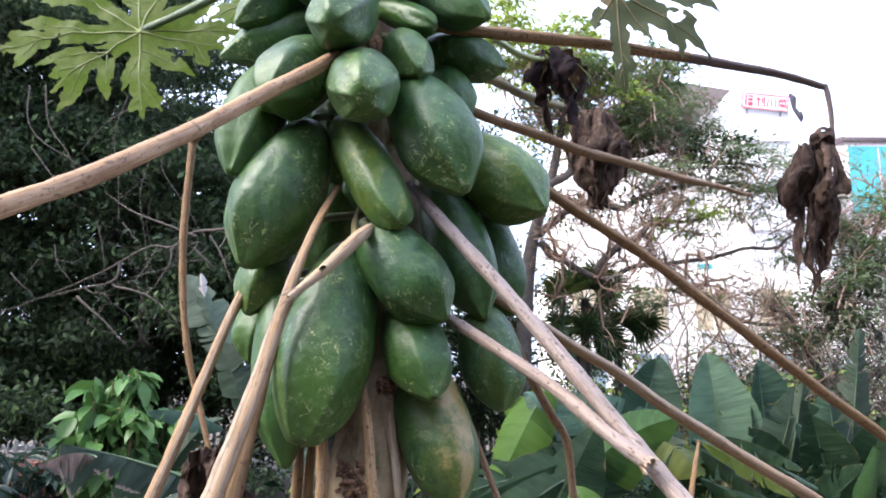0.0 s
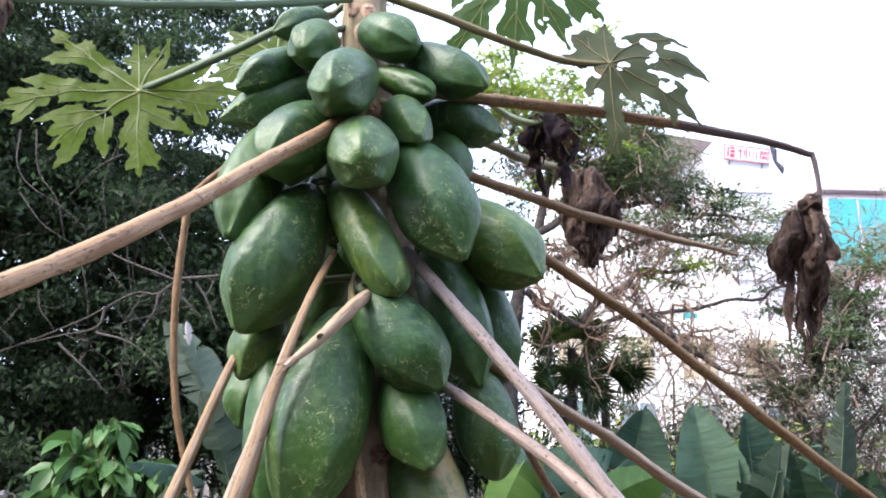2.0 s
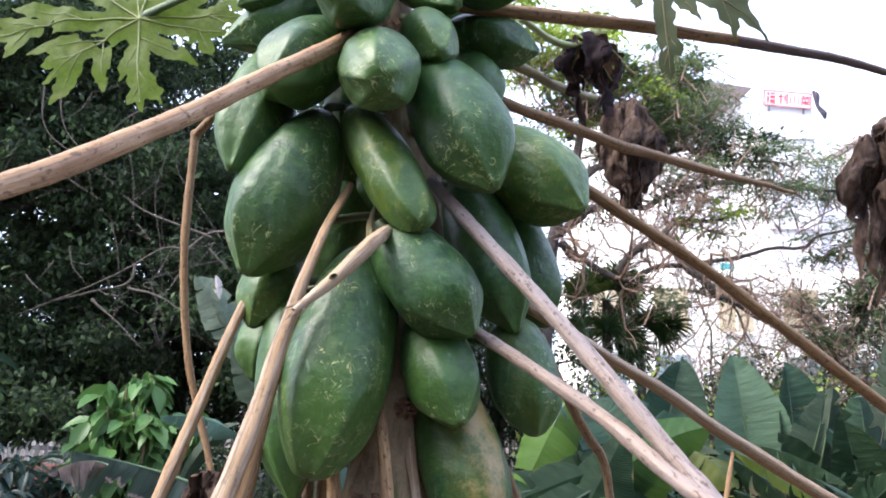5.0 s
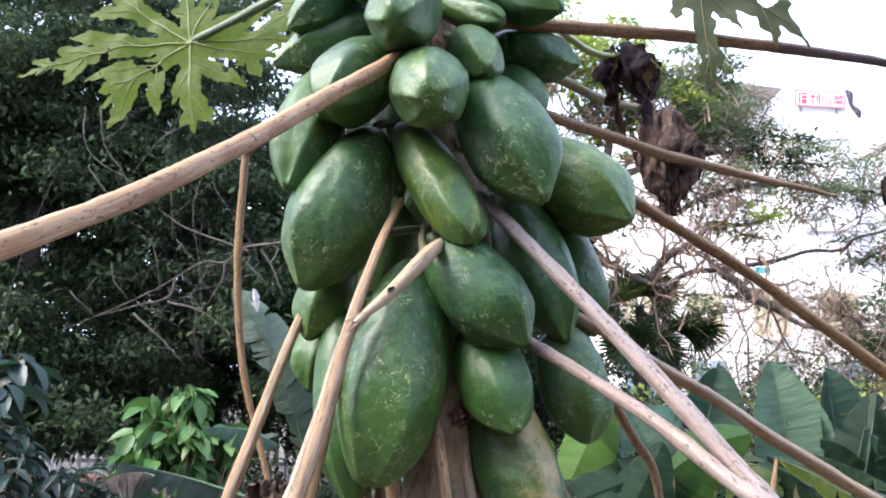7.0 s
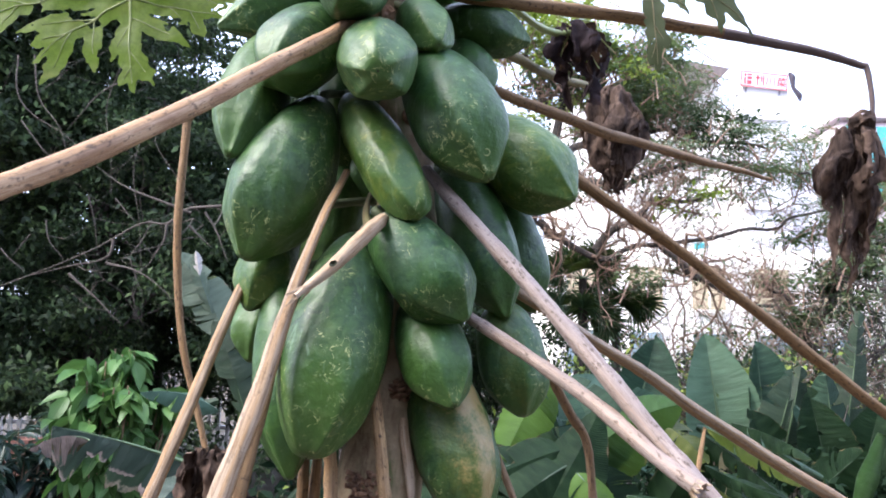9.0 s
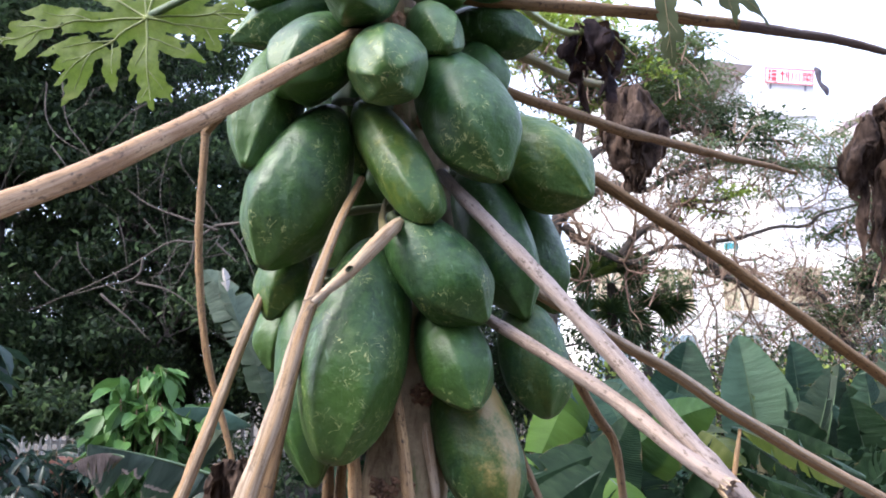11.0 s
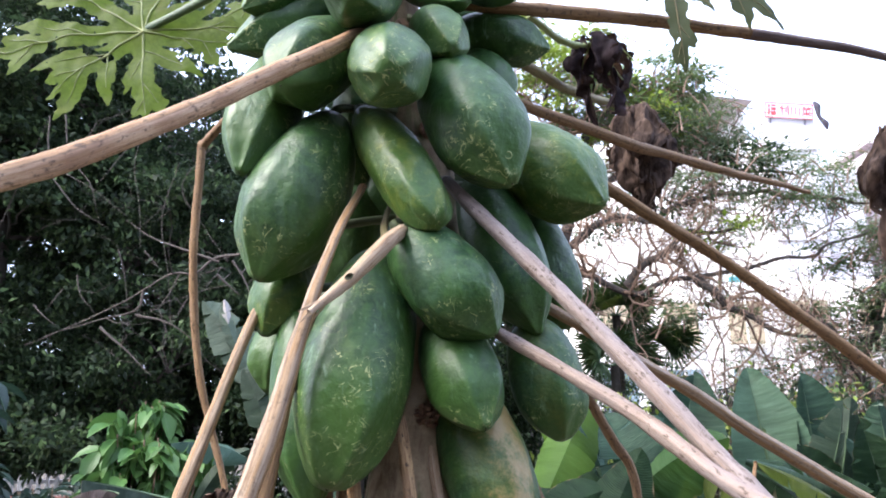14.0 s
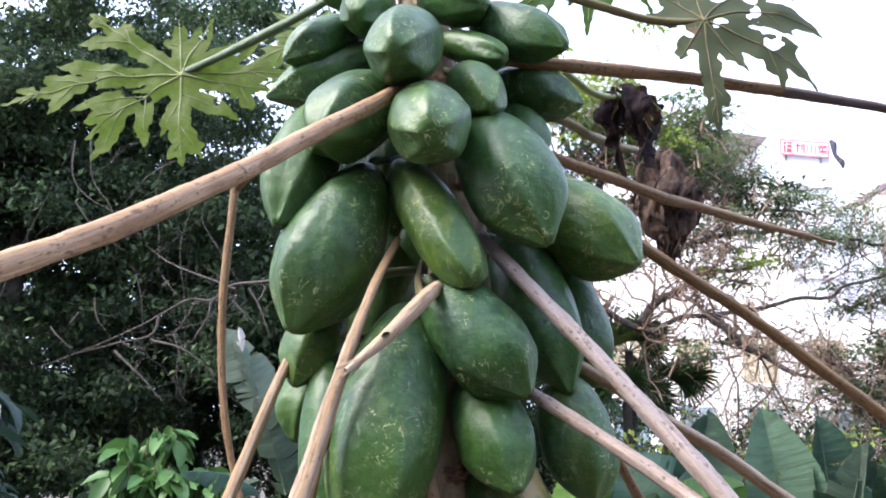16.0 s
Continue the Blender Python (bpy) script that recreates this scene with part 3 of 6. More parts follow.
def scatter_leaves(name, pos, heading, length, width, material, parent=None, rich=False, rng=None, label="", roll=0.7):
    """One mesh of many leaves: pos (n,3), heading (n,3), length and width (n,)."""
    rng = rng or np.random.default_rng(1)
    tv = np.array(LEAF_V if rich else SMALL_V, dtype=float)
    tf = LEAF_F if rich else SMALL_F
    n = len(pos)
    x = heading / np.linalg.norm(heading, axis=1, keepdims=True)
    up = np.tile(np.array([[0, 0, 1.0]]), (n, 1)) + rng.normal(0, roll, (n, 3))
    y = np.cross(up, x)
    y /= np.linalg.norm(y, axis=1, keepdims=True) + 1e-9
    z = np.cross(x, y)
    V = pos[:, None, :] + (tv[None, :, 0:1] * length[:, None, None]) * x[:, None, :] + (tv[None, :, 1:2] * width[:, None, None]) * y[:, None, :] \
        + (tv[None, :, 2:3] * length[:, None, None]) * z[:, None, :]
    k = len(tv)
    me = bpy.data.meshes.new(name)
    loops = np.concatenate([np.array(f) for f in tf])
    sizes = np.array([len(f) for f in tf])
    allv = (loops[None, :] + (np.arange(n) * k)[:, None]).ravel()
    me.vertices.add(n * k)
    me.vertices.foreach_set("co", V.reshape(-1, 3).astype(np.float32).ravel())
    me.loops.add(len(allv))
    me.loops.foreach_set("vertex_index", allv.astype(np.int32))
    tot = np.tile(sizes, n)
    me.polygons.add(len(tot))
    me.polygons.foreach_set("loop_start", np.concatenate([[0], np.cumsum(tot)[:-1]]).astype(np.int32))
    me.polygons.foreach_set("loop_total", tot.astype(np.int32))
    me.update(calc_edges=True)
    me.validate()
    if rich:
        layer = me.uv_layers.new(name="UVMap")
        layer.data.foreach_set("uv", np.tile(np.array(LEAF_UV)[loops], (n, 1)).astype(np.float32).ravel())
        me.polygons.foreach_set("use_smooth", np.ones(len(me.polygons), dtype=bool))
    me.materials.append(material)
    ob = new(name, me)
    if parent is not None:
        ob.parent = parent
    if label:
        tagged(ob, label)
    return ob


# ---- the ground ----
def make_ground():
    n, verts, faces = 60, [], []
    xs = [math.copysign(abs(k / 30) ** 3, k) * 400 for k in range(-30, 31)]
    for j in range(61):
        y = -60 + (j / 60) ** 3 * 600
        for x in xs:
            z = 0.05 * noise.noise(Vector((x * 0.5, y * 0.5, 0))) if abs(x) < 15 and y < 20 else 0.0
            verts.append((x, y, z))
    for j in range(60):
        for i in range(60):
            o = j * 61 + i
            faces.append((o, o + 1, o + 62, o + 61))
    return tagged(mesh_object("ground", verts, faces, SOIL), "dark bare garden soil under the plants", "ground", kind="structure")


make_ground()


def sky_blocker():
    """Unseen plain wall added behind the camera to block low sky light."""
    ob = tagged(new("sky_block_wall"), "added plain grey wall that blocks low sky light", "wall", kind="structure")
    ob.location = (0, -3.6, 0)
    box("panel", (-11, -0.2, 0), (11, 0, 3.9), PLASTER, ob)
    box("coping", (-11.1, -0.26, 3.905), (11.1, 0.06, 4.0), PLASTER, ob)
    return ob


sky_blocker()

# ---- the papaya tree ----
TRUNK = [(-0.075, 0.885, -0.05), (-0.080, 0.885, 0.7), (-0.083, 0.888, 1.30), (-0.066, 0.938, 1.60), (-0.070, 0.968, 1.80), (-0.110, 0.965, 2.0), (-0.122, 0.970, 2.16), (-0.128, 0.975, 2.34)]
tree = thing("papaya_tree", (-0.075, 0.885, 0.0), "fruiting papaya tree with many dry drooping leaf stalks", "tree")


def trunk_at(z):
    for a, b in zip(TRUNK, TRUNK[1:]):
        if z <= b[2]:
            return Vector(a).lerp(Vector(b), (z - a[2]) / (b[2] - a[2]))
    return Vector(TRUNK[-1])


def make_trunk():
    pts, rr = smooth_path(TRUNK, [0.075, 0.062, 0.050, 0.042, 0.038, 0.037, 0.036, 0.028], 16)
    t = Tubes()
    t.add(local(tree, pts), [r * (1 + 0.03 * math.sin(p.z * 60)) for p, r in zip(pts, rr)], 28, 0.012, True, 0.05)
    trunk = t.build("trunk", BARK, tree, "grey-green ringed papaya trunk")
    # old leaf scars: shallow shields set on the bark
    for z, turn, size, material in ((1.342, 318, 0.016, PINKSCAR), (1.22, 250, 0.02, SCAR), (2.11, 268, 0.017, PINKSCAR),
                                    (2.145, 285, 0.016, PINKSCAR), (2.15, 245, 0.013, PINKSCAR), (1.985, 290, 0.012, PINKSCAR), (1.845, 300, 0.014, SCAR), (1.1, 280, 0.02, SCAR), (0.9, 260, 0.02, SCAR)):
        c = trunk_at(z)
        r = 0.0505 if z < 1.45 else 0.046 if z < 1.7 else 0.0385
        way = Vector((math.cos(radians(turn)), math.sin(radians(turn)), 0))
        side = Vector((-way.y, way.x, 0))
        verts, faces = [c + way * (r + 0.006)], []
        rings = 9
        for j in range(1, rings + 1):
            for k in range(30):
                th = 2 * math.pi * k / 30
                q = j / rings
                h = Vector((math.cos(th) * 0.85, math.sin(th) * (1.15 if math.sin(th) < 0 else 0.85), 0)) * size * q
                a = h.x / r
                lump = 0.005 if material is SCAR else 0.003
                lift = lump * (0.9 - 0.7 * q ** 2) - (0.006 if j == rings else 0) + lump * (1.1 - 0.5 * q) * noise.noise(Vector((h.x * 260, h.y * 260, z * 90)))
                verts.append(c + (way * math.cos(a) + side * math.sin(a)) * (r + lift) + Vector((0, 0, h.y)))
        for k in range(30):
            faces.append((0, 1 + k, 1 + (k + 1) % 30))
            for j in range(rings - 1):
                o = 1 + j * 30
                faces.append((o + k, o + 30 + k, o + 30 + (k + 1) % 30, o + (k + 1) % 30))
        mesh_object("leaf_scar", local(tree, verts), faces, material, trunk, None, True)
    return trunk


make_trunk()


def dried_cluster(z, turn, size, count, seed):
    """Remains of a flower stem: a knot of shrivelled brown stubs on the bark."""
    rng = random.Random(seed)
    c = trunk_at(z)
    way = Vector((math.cos(radians(turn)), math.sin(radians(turn)), 0))
    side = Vector((-way.y, way.x, 0))
    t = Tubes()
    for _ in range(count):
        q = math.sqrt(rng.random()) * size
        th = rng.uniform(0, 2 * math.pi)
        u, v = q * math.cos(th) * 0.85, q * math.sin(th)
        root = c + way * (0.047 - 6 * u * u) + side * u + Vector((0, 0, v))
        lean = side * (u * 0.15 + rng.gauss(0, 0.004)) + Vector((0, 0, v * 0.12 - 0.005 + rng.gauss(0, 0.004)))
        tipp = root + way * rng.uniform(0.008, 0.019) * (1.2 - q / size * 0.6) + lean
        bend = root.lerp(tipp, 0.6) + side * rng.gauss(0, 0.002) + Vector((0, 0, rng.gauss(0, 0.002)))
        p, r = smooth_path([root, bend, tipp], [0.0028, 0.0024, 0.0030], 3)
        t.add(local(tree, p), r, 6, 0.1, True, 0.4)
    return tagged(t.build("dried_knot", SCAR, tree, "brown shrivelled knot of flower stem remains"), kind="stuff")


dried_cluster(1.384, 262, 0.025, 130, 9)
dried_cluster(1.50, 292, 0.016, 30, 10)


def stalk(pts, radii, material, label="", torn=False):
    """One leaf stalk of the papaya, from the trunk outwards."""
    p, r = smooth_path(pts, radii, 22)
    p = [q + Vector((noise.noise(q * 9), noise.noise(q * 9 + Vector((5, 0, 0))), noise.noise(q * 9 + Vector((0, 7, 0))))) * 0.0030 for q in p]
    r = [w * (1 + 0.10 * noise.noise(q * 23) + 0.07 * noise.noise(q * 61)) for w, q in zip(r, p)]
    t = Tubes()
    t.add(local(tree, p), r, 20, 0.065, True, 0.09)
    return t.build("leaf_stalk", material, tree, label)


LEAF_STALKS = {}
stalk([(-0.106, 0.880, 1.957), (-0.128, 0.790, 1.894), (-0.233, 0.580, 1.715), (-0.284, 0.440, 1.621), (-0.318, 0.300, 1.545)], [0.0087, 0.0085, 0.0082, 0.0081, 0.0079], TAN)
LEAF_STALKS["stub"] = stalk([(-0.077, 0.800, 1.681), (-0.087, 0.770, 1.663), (-0.116, 0.745, 1.624), (-0.146, 0.715, 1.590)], [0.0068, 0.0081, 0.0068, 0.0030], PALESTUB)
stalk([(-0.101, 0.900, 1.738), (-0.103, 0.870, 1.716), (-0.101, 0.838, 1.693), (-0.093, 0.800, 1.672)], [0.0030, 0.0031, 0.0037, 0.0052], OLIVE)
stalk([(-0.128, 0.860, 1.747), (-0.142, 0.780, 1.665), (-0.181, 0.735, 1.500), (-0.221, 0.690, 1.337), (-0.241, 0.660, 1.255)], [0.0044, 0.0050, 0.0092, 0.0121, 0.0122], STRAW)
stalk([(-0.163, 0.800, 1.599), (-0.185, 0.770, 1.501), (-0.207, 0.720, 1.335), (-0.219, 0.700, 1.253)], [0.0028, 0.0059, 0.0097, 0.0102], BROWN)
stalk([(-0.232, 0.930, 1.707), (-0.252, 0.870, 1.598), (-0.293, 0.830, 1.447), (-0.330, 0.790, 1.312), (-0.347, 0.760, 1.228)], [0.0055, 0.0057, 0.0071, 0.0077, 0.0078], STRAW)
LEAF_STALKS["knee"] = stalk([(-0.276, 0.980, 1.945), (-0.352, 1.020, 1.902), (-0.392, 1.045, 1.878), (-0.399, 1.050, 1.872), (-0.401, 1.050, 1.862), (-0.403, 1.050, 1.707), (-0.383, 1.050, 1.547), (-0.333, 1.040, 1.387), (-0.314, 1.020, 1.239)], [0.0045, 0.0055, 0.0060, 0.0065, 0.0061, 0.0056, 0.0051, 0.0041, 0.0036], BROWN)
stalk([(-0.036, 0.895, 1.761), (-0.019, 0.845, 1.731), (0.122, 0.750, 1.557), (0.194, 0.700, 1.463), (0.238, 0.660, 1.404), (0.300, 0.580, 1.320)], [0.0065, 0.0078, 0.0085, 0.0089, 0.0094, 0.0099], WEATHERED)
LEAF_STALKS["broken"] = stalk([(-0.010, 0.880, 1.605), (0.020, 0.835, 1.578), (0.120, 0.750, 1.510), (0.186, 0.680, 1.452), (0.211, 0.655, 1.432)], [0.0062, 0.0064, 0.0070, 0.0073, 0.0073], WEATHERED)
stalk([(0.005, 0.920, 1.667), (0.081, 0.930, 1.617), (0.243, 1.010, 1.527), (0.447, 1.100, 1.409), (0.813, 1.220, 1.204)], [0.0065, 0.0065, 0.0076, 0.0088, 0.0094], STRAW)
stalk([(0.096, 0.940, 1.813), (0.154, 0.960, 1.775), (0.290, 1.020, 1.702), (0.452, 1.080, 1.599), (0.814, 1.200, 1.360)], [0.0067, 0.0075, 0.0078, 0.0081, 0.0086], BROWN)
stalk([(-0.028, 0.950, 1.915), (0.035, 1.000, 1.912), (0.229, 1.200, 1.918), (0.445, 1.420, 1.938), (0.748, 1.711, 1.967)], [0.0075, 0.0079, 0.0087, 0.0084, 0.0043], BROWN)
stalk([(-0.065, 0.930, 2.022), (0.062, 0.940, 2.008), (0.249, 1.030, 2.032), (0.409, 1.100, 2.044)], [0.0088, 0.0089, 0.0092, 0.0087], BROWN)
LEAF_STALKS["hook"] = stalk([(0.404, 1.100, 2.044), (0.507, 1.130, 2.042), (0.610, 1.160, 2.035), (0.662, 1.170, 2.025), (0.671, 1.170, 2.020), (0.676, 1.170, 1.967), (0.673, 1.170, 1.913)], [0.0086, 0.0080, 0.0066, 0.0056, 0.0046, 0.0040, 0.0045], BACKLITSTALK)
LEAF_STALKS["olive"] = stalk([(0.012, 0.970, 1.974), (0.084, 1.100, 2.001), (0.168, 1.300, 2.051), (0.302, 1.550, 2.125)], [0.0069, 0.0077, 0.0085, 0.0067], OLIVE)
LEAF_STALKS["right"] = stalk([(-0.135, 1.000, 2.229), (-0.047, 0.970, 2.180), (0.106, 0.970, 2.119), (0.196, 0.980, 2.095), (0.265, 0.980, 2.087)], [0.0065, 0.0068, 0.0062, 0.0058, 0.0044], OLIVE)
LEAF_STALKS["left"] = stalk([(-0.153, 1.000, 2.224), (-0.207, 1.000, 2.191), (-0.358, 1.030, 2.122), (-0.503, 1.060, 2.071)], [0.0056, 0.0060, 0.0070, 0.0057], GREENSTALK)
LEAF_STALKS["top"] = stalk([(-0.112, 0.980, 2.201), (-0.222, 0.850, 2.103), (-0.355, 0.720, 2.013), (-0.420, 0.660, 1.979), (-0.513, 0.550, 1.924)], [0.0073, 0.0056, 0.0044, 0.0038, 0.0032], GREENSTALK)
LEAF_STALKS["curl"] = stalk([(0.072, 0.980, 2.022), (0.122, 1.100, 2.051), (0.166, 1.180, 2.075), (0.191, 1.200, 2.086)], [0.0046, 0.0056, 0.0060, 0.0045], LEAFRIB)
stalk([(-0.052, 0.872, 1.462), (-0.049, 0.862, 1.439), (-0.041, 0.852, 1.397), (-0.037, 0.845, 1.362)], [0.0052, 0.0060, 0.0056, 0.0036], PALESTUB, "short grey stalk stump on the trunk")
stalk([(0.099, 0.980, 1.587), (0.139, 1.060, 1.514), (0.173, 1.100, 1.455), (0.200, 1.120, 1.412), (0.212, 1.120, 1.317), (0.223, 1.100, 1.237), (0.232, 1.050, 1.118)], [0.0045, 0.0064, 0.0070, 0.0060, 0.0060, 0.0062, 0.0062], BROWN)
stalk([(0.042, 1.000, 1.458), (0.068, 0.980, 1.391), (0.087, 0.960, 1.341), (0.097, 0.940, 1.311), (0.095, 0.920, 1.240)], [0.0042, 0.0044, 0.0042, 0.0035, 0.0034], BROWN)
stalk([(-0.152, 0.860, 1.480), (-0.132, 0.840, 1.433), (-0.125, 0.830, 1.366), (-0.128, 0.830, 1.295), (-0.129, 0.830, 1.182)], [0.0060, 0.0070, 0.0074, 0.0079, 0.0083], SPECKLED)
stalk([(-0.093, 0.860, 1.534), (-0.079, 0.830, 1.473), (-0.063, 0.810, 1.386), (-0.046, 0.800, 1.303), (-0.032, 0.800, 1.197)], [0.0054, 0.0063, 0.0069, 0.0075, 0.0078], SPECKLED)
stalk([(-0.165, 0.900, 1.456), (-0.166, 0.880, 1.395), (-0.167, 0.870, 1.290), (-0.168, 0.870, 1.165)], [0.0044, 0.0061, 0.0066, 0.0070], BROWN)
stalk([(-0.149, 0.900, 1.455), (-0.154, 0.890, 1.394), (-0.155, 0.880, 1.288), (-0.154, 0.880, 1.161)], [0.0044, 0.0062, 0.0060, 0.0065], SPECKLED)
stalk([(-0.208, 0.850, 1.481), (-0.211, 0.830, 1.429), (-0.223, 0.820, 1.345), (-0.231, 0.820, 1.263)], [0.0030, 0.0047, 0.0051, 0.0056], BROWN)
LEAF_STALKS["high"] = stalk([(-0.121, 1.000, 2.240), (0.012, 1.020, 2.356), (0.119, 1.070, 2.385), (0.143, 1.080, 2.376)], [0.0066, 0.0058, 0.0056, 0.0051], GREENSTALK)
LEAF_STALKS["back"] = stalk([(-0.154, 1.000, 2.240), (-0.200, 1.100, 2.290), (-0.280, 1.200, 2.265), (-0.326, 1.222, 2.219)], [0.0066, 0.0062, 0.0055, 0.0044], GREENSTALK)


# dark patch laid on the stub in place of the hole's shade
def stub_hole():
    verts, faces = [], []
    c = Vector((-0.1165, 0.7325, 1.6235))
    for k in range(12):
        th = 2 * math.pi * k / 12
        verts.append(c + Vector((0.0042 * math.cos(th), 0.0006 * math.sin(3 * th), 0.0030 * math.sin(th) + 0.001 * math.cos(th))))
    verts.append(c + Vector((0, 0.003, 0)))
    faces = [(k, (k + 1) % 12, 12) for k in range(12)]
    return mesh_object("borer_hole", local(tree, verts), faces, TIPDARK, LEAF_STALKS["stub"], None, False)


stub_hole()


def frayed_end():
    rng = random.Random(4)
    end, way = Vector((0.211, 0.655, 1.432)), Vector((0.68, -0.60, -0.42)).normalized()
    for k in range(9):
        a = 2 * math.pi * k / 9
        side = way.cross(Vector((0, 0, 1))).normalized()
        up = side.cross(way)
        root = end + (side * math.cos(a) + up * math.sin(a)) * 0.0058 - way * 0.006
        tipp = root + way * rng.uniform(0.006, 0.011) + (side * math.cos(a) + up * math.sin(a)) * rng.uniform(0.0, 0.004)
        t = Tubes()
        t.add(local(tree, [root, root.lerp(tipp, 0.5), tipp]), [0.0022, 0.0018, 0.0004], 5)
        t.build("splinter", PALESTUB, LEAF_STALKS["broken"])


frayed_end()


def stub_end():
    """Torn pale fibres at the end of the broken stub."""
    rng = random.Random(11)
    end, way = Vector((-0.146, 0.715, 1.590)), Vector((-0.50, -0.45, -0.56)).normalized()
    for k in range(7):
        side = Vector((rng.gauss(0, 0.0022), rng.gauss(0, 0.0015), rng.gauss(0, 0.0022)))
        root = end - way * rng.uniform(0.006, 0.016) + side
        t = Tubes()
        t.add(local(tree, [root, root + way * 0.008 + side * 0.6, root + way * rng.uniform(0.014, 0.024) + side * 1.4]), [0.0020, 0.0017, 0.0004], 5, 0.2, True, 0.3)
        t.build("splinter", PALESTUB, LEAF_STALKS["stub"])


stub_end()


def papaya_leaf(centre, normal, right, lobes, material, parent, label, droop=0.2, holes=0.0, seed=1, hub=0.045, rib=0.0022, curl=0.0, grown=1.0):
    """A palmate blade grown round its veins. lobes: (degrees from right, length, half width, bend in degrees, side veins of (share along, degrees, length, half width))."""
    n = Vector(normal).normalized()
    x = Vector(right)
    x = (x - n * x.dot(n)).normalized()
    y = n.cross(x)
    c = Vector(centre)
    veins = []
    lobes = [(deg, far * grown, wide * grown, bend, [(a, b, long * grown, broad * grown) for a, b, long, broad in sides]) for deg, far, wide, bend, sides in lobes]
    for deg, far, wide, bend, sides in lobes:
        path = [np.zeros(2)]
        for i in range(6):
            a = radians(deg - bend + bend * 2 * (i + 0.5) / 6)
            path.append(path[-1] + np.array((math.cos(a), math.sin(a))) * far / 6)
        veins.append((path, wide, 1.0))
        for share, turn, long, broad in sides:
            k = min(5, int(share * 6))
            root = path[k] + (path[k + 1] - path[k]) * (share * 6 - k)
            a0 = radians(turn)
            own = [root + np.array((math.cos(a0), math.sin(a0))) * long * q / 3 + np.array((0, -0.05 * long * (q / 3) ** 2)) for q in range(4)]
            veins.append((own, broad, 0.55))
    span = max(f for _, f, _, _, _ in lobes) * 1.08
    step = 0.0030
    m = int(span / step)
    gx, gy = np.meshgrid(np.arange(-m, m + 1) * step, np.arange(-m, m + 1) * step)
    wob = np.array([[noise.noise(Vector((u * 75, v * 75, seed))) * 0.0045 + noise.noise(Vector((u * 210, v * 210, seed + 3))) * 0.0020 for u in gx[0]] for v in gy[:, 0]])
    field = hub - np.hypot(gx, gy) + wob
    for path, wide, _ in veins:
        total = len(path) - 1
        for i in range(total):
            p, q = path[i], path[i + 1]
            e = q - p
            t = np.clip(((gx - p[0]) * e[0] + (gy - p[1]) * e[1]) / (e @ e), 0, 1)
            s = (i + t) / total
            r = wide * 0.80 * (0.72 + 0.42 * np.sin(np.pi * s ** 0.8)) * np.minimum(1.0, 0.12 + (1 - s) * 2.6)
            field = np.maximum(field, r - np.hypot(gx - p[0] - e[0] * t, gy - p[1] - e[1] * t) + wob)
    if holes:
        gap = np.array([[noise.noise(Vector((u * 34, v * 34, seed * 1.7))) + 0.3 * noise.noise(Vector((u * 110, v * 110, seed))) for u in gx[0]] for v in gy[:, 0]])
        field = np.minimum(field, (0.62 - holes - gap) * 0.03)

    def lift(u, v):
        r = math.hypot(u, v)
        p = c + x * u + y * v
        sag = droop * (r / span) ** 2 * span
        roll_in = curl * max(0.0, r / span - 0.55) ** 2 * span * 2
        return p - n * sag + n * (0.034 * span * noise.noise(p * 22 + Vector((seed, 0, 0))) + 0.005 * span * noise.noise(p * 70)) - n * roll_in - y * roll_in

    # clip each cell of the grid where the blade ends
    index, verts, faces = {}, [], []

    def vert(key, u, v):
        if key not in index:
            index[key] = len(verts)
            verts.append(lift(u, v))
        return index[key]

    size = 2 * m + 1
    # only what hangs together with the hub stays on the leaf
    reach, stack = np.zeros((size, size), bool), [(m, m)]
    while stack:
        i, j = stack.pop()
        if 0 <= i < size and 0 <= j < size and field[i, j] > 0 and not reach[i, j]:
            reach[i, j] = True
            stack += [(i + 1, j), (i - 1, j), (i, j + 1), (i, j - 1)]
    field = np.where((field > 0) & ~reach, -1e-4, field)
    inside = field > 0
    for i in range(size - 1):
        for j in range(size - 1):
            ring = ((i, j), (i, j + 1), (i + 1, j + 1), (i + 1, j))
            live = [bool(inside[q]) for q in ring]
            if not any(live):
                continue
            face = []
            for k in range(4):
                a, b = ring[k], ring[(k + 1) % 4]
                if live[k]:
                    face.append(vert(a, gx[a], gy[a]))
                if live[k] != live[(k + 1) % 4]:
                    t = field[a] / (field[a] - field[b])
                    face.append(vert((min(a, b), max(a, b)), gx[a] + (gx[b] - gx[a]) * t, gy[a] + (gy[b] - gy[a]) * t))
            if len(face) > 2:
                faces.append(face)
    blade = mesh_object("leaf_blade", local(tree, verts), faces, material, parent, None, True, label)
    ribs = Tubes()
    for path, _, thick in veins:
        fine, _ = smooth_path([Vector((q[0], q[1], 0)) for q in path], [1.0] * len(path), 3)
        fine = fine[:-2] if thick == 1.0 else fine[:-3]
        ribs.add(local(tree, [lift(q.x, q.y) + n * 0.0007 for q in fine]), [rib * thick * (1.05 - 0.85 * k / len(fine)) for k in range(len(fine))], 6)
    tagged(ribs.build("leaf_ribs", OLIVE if material is OLDLEAF else LEAFRIB, parent), kind="stuff")
    return blade


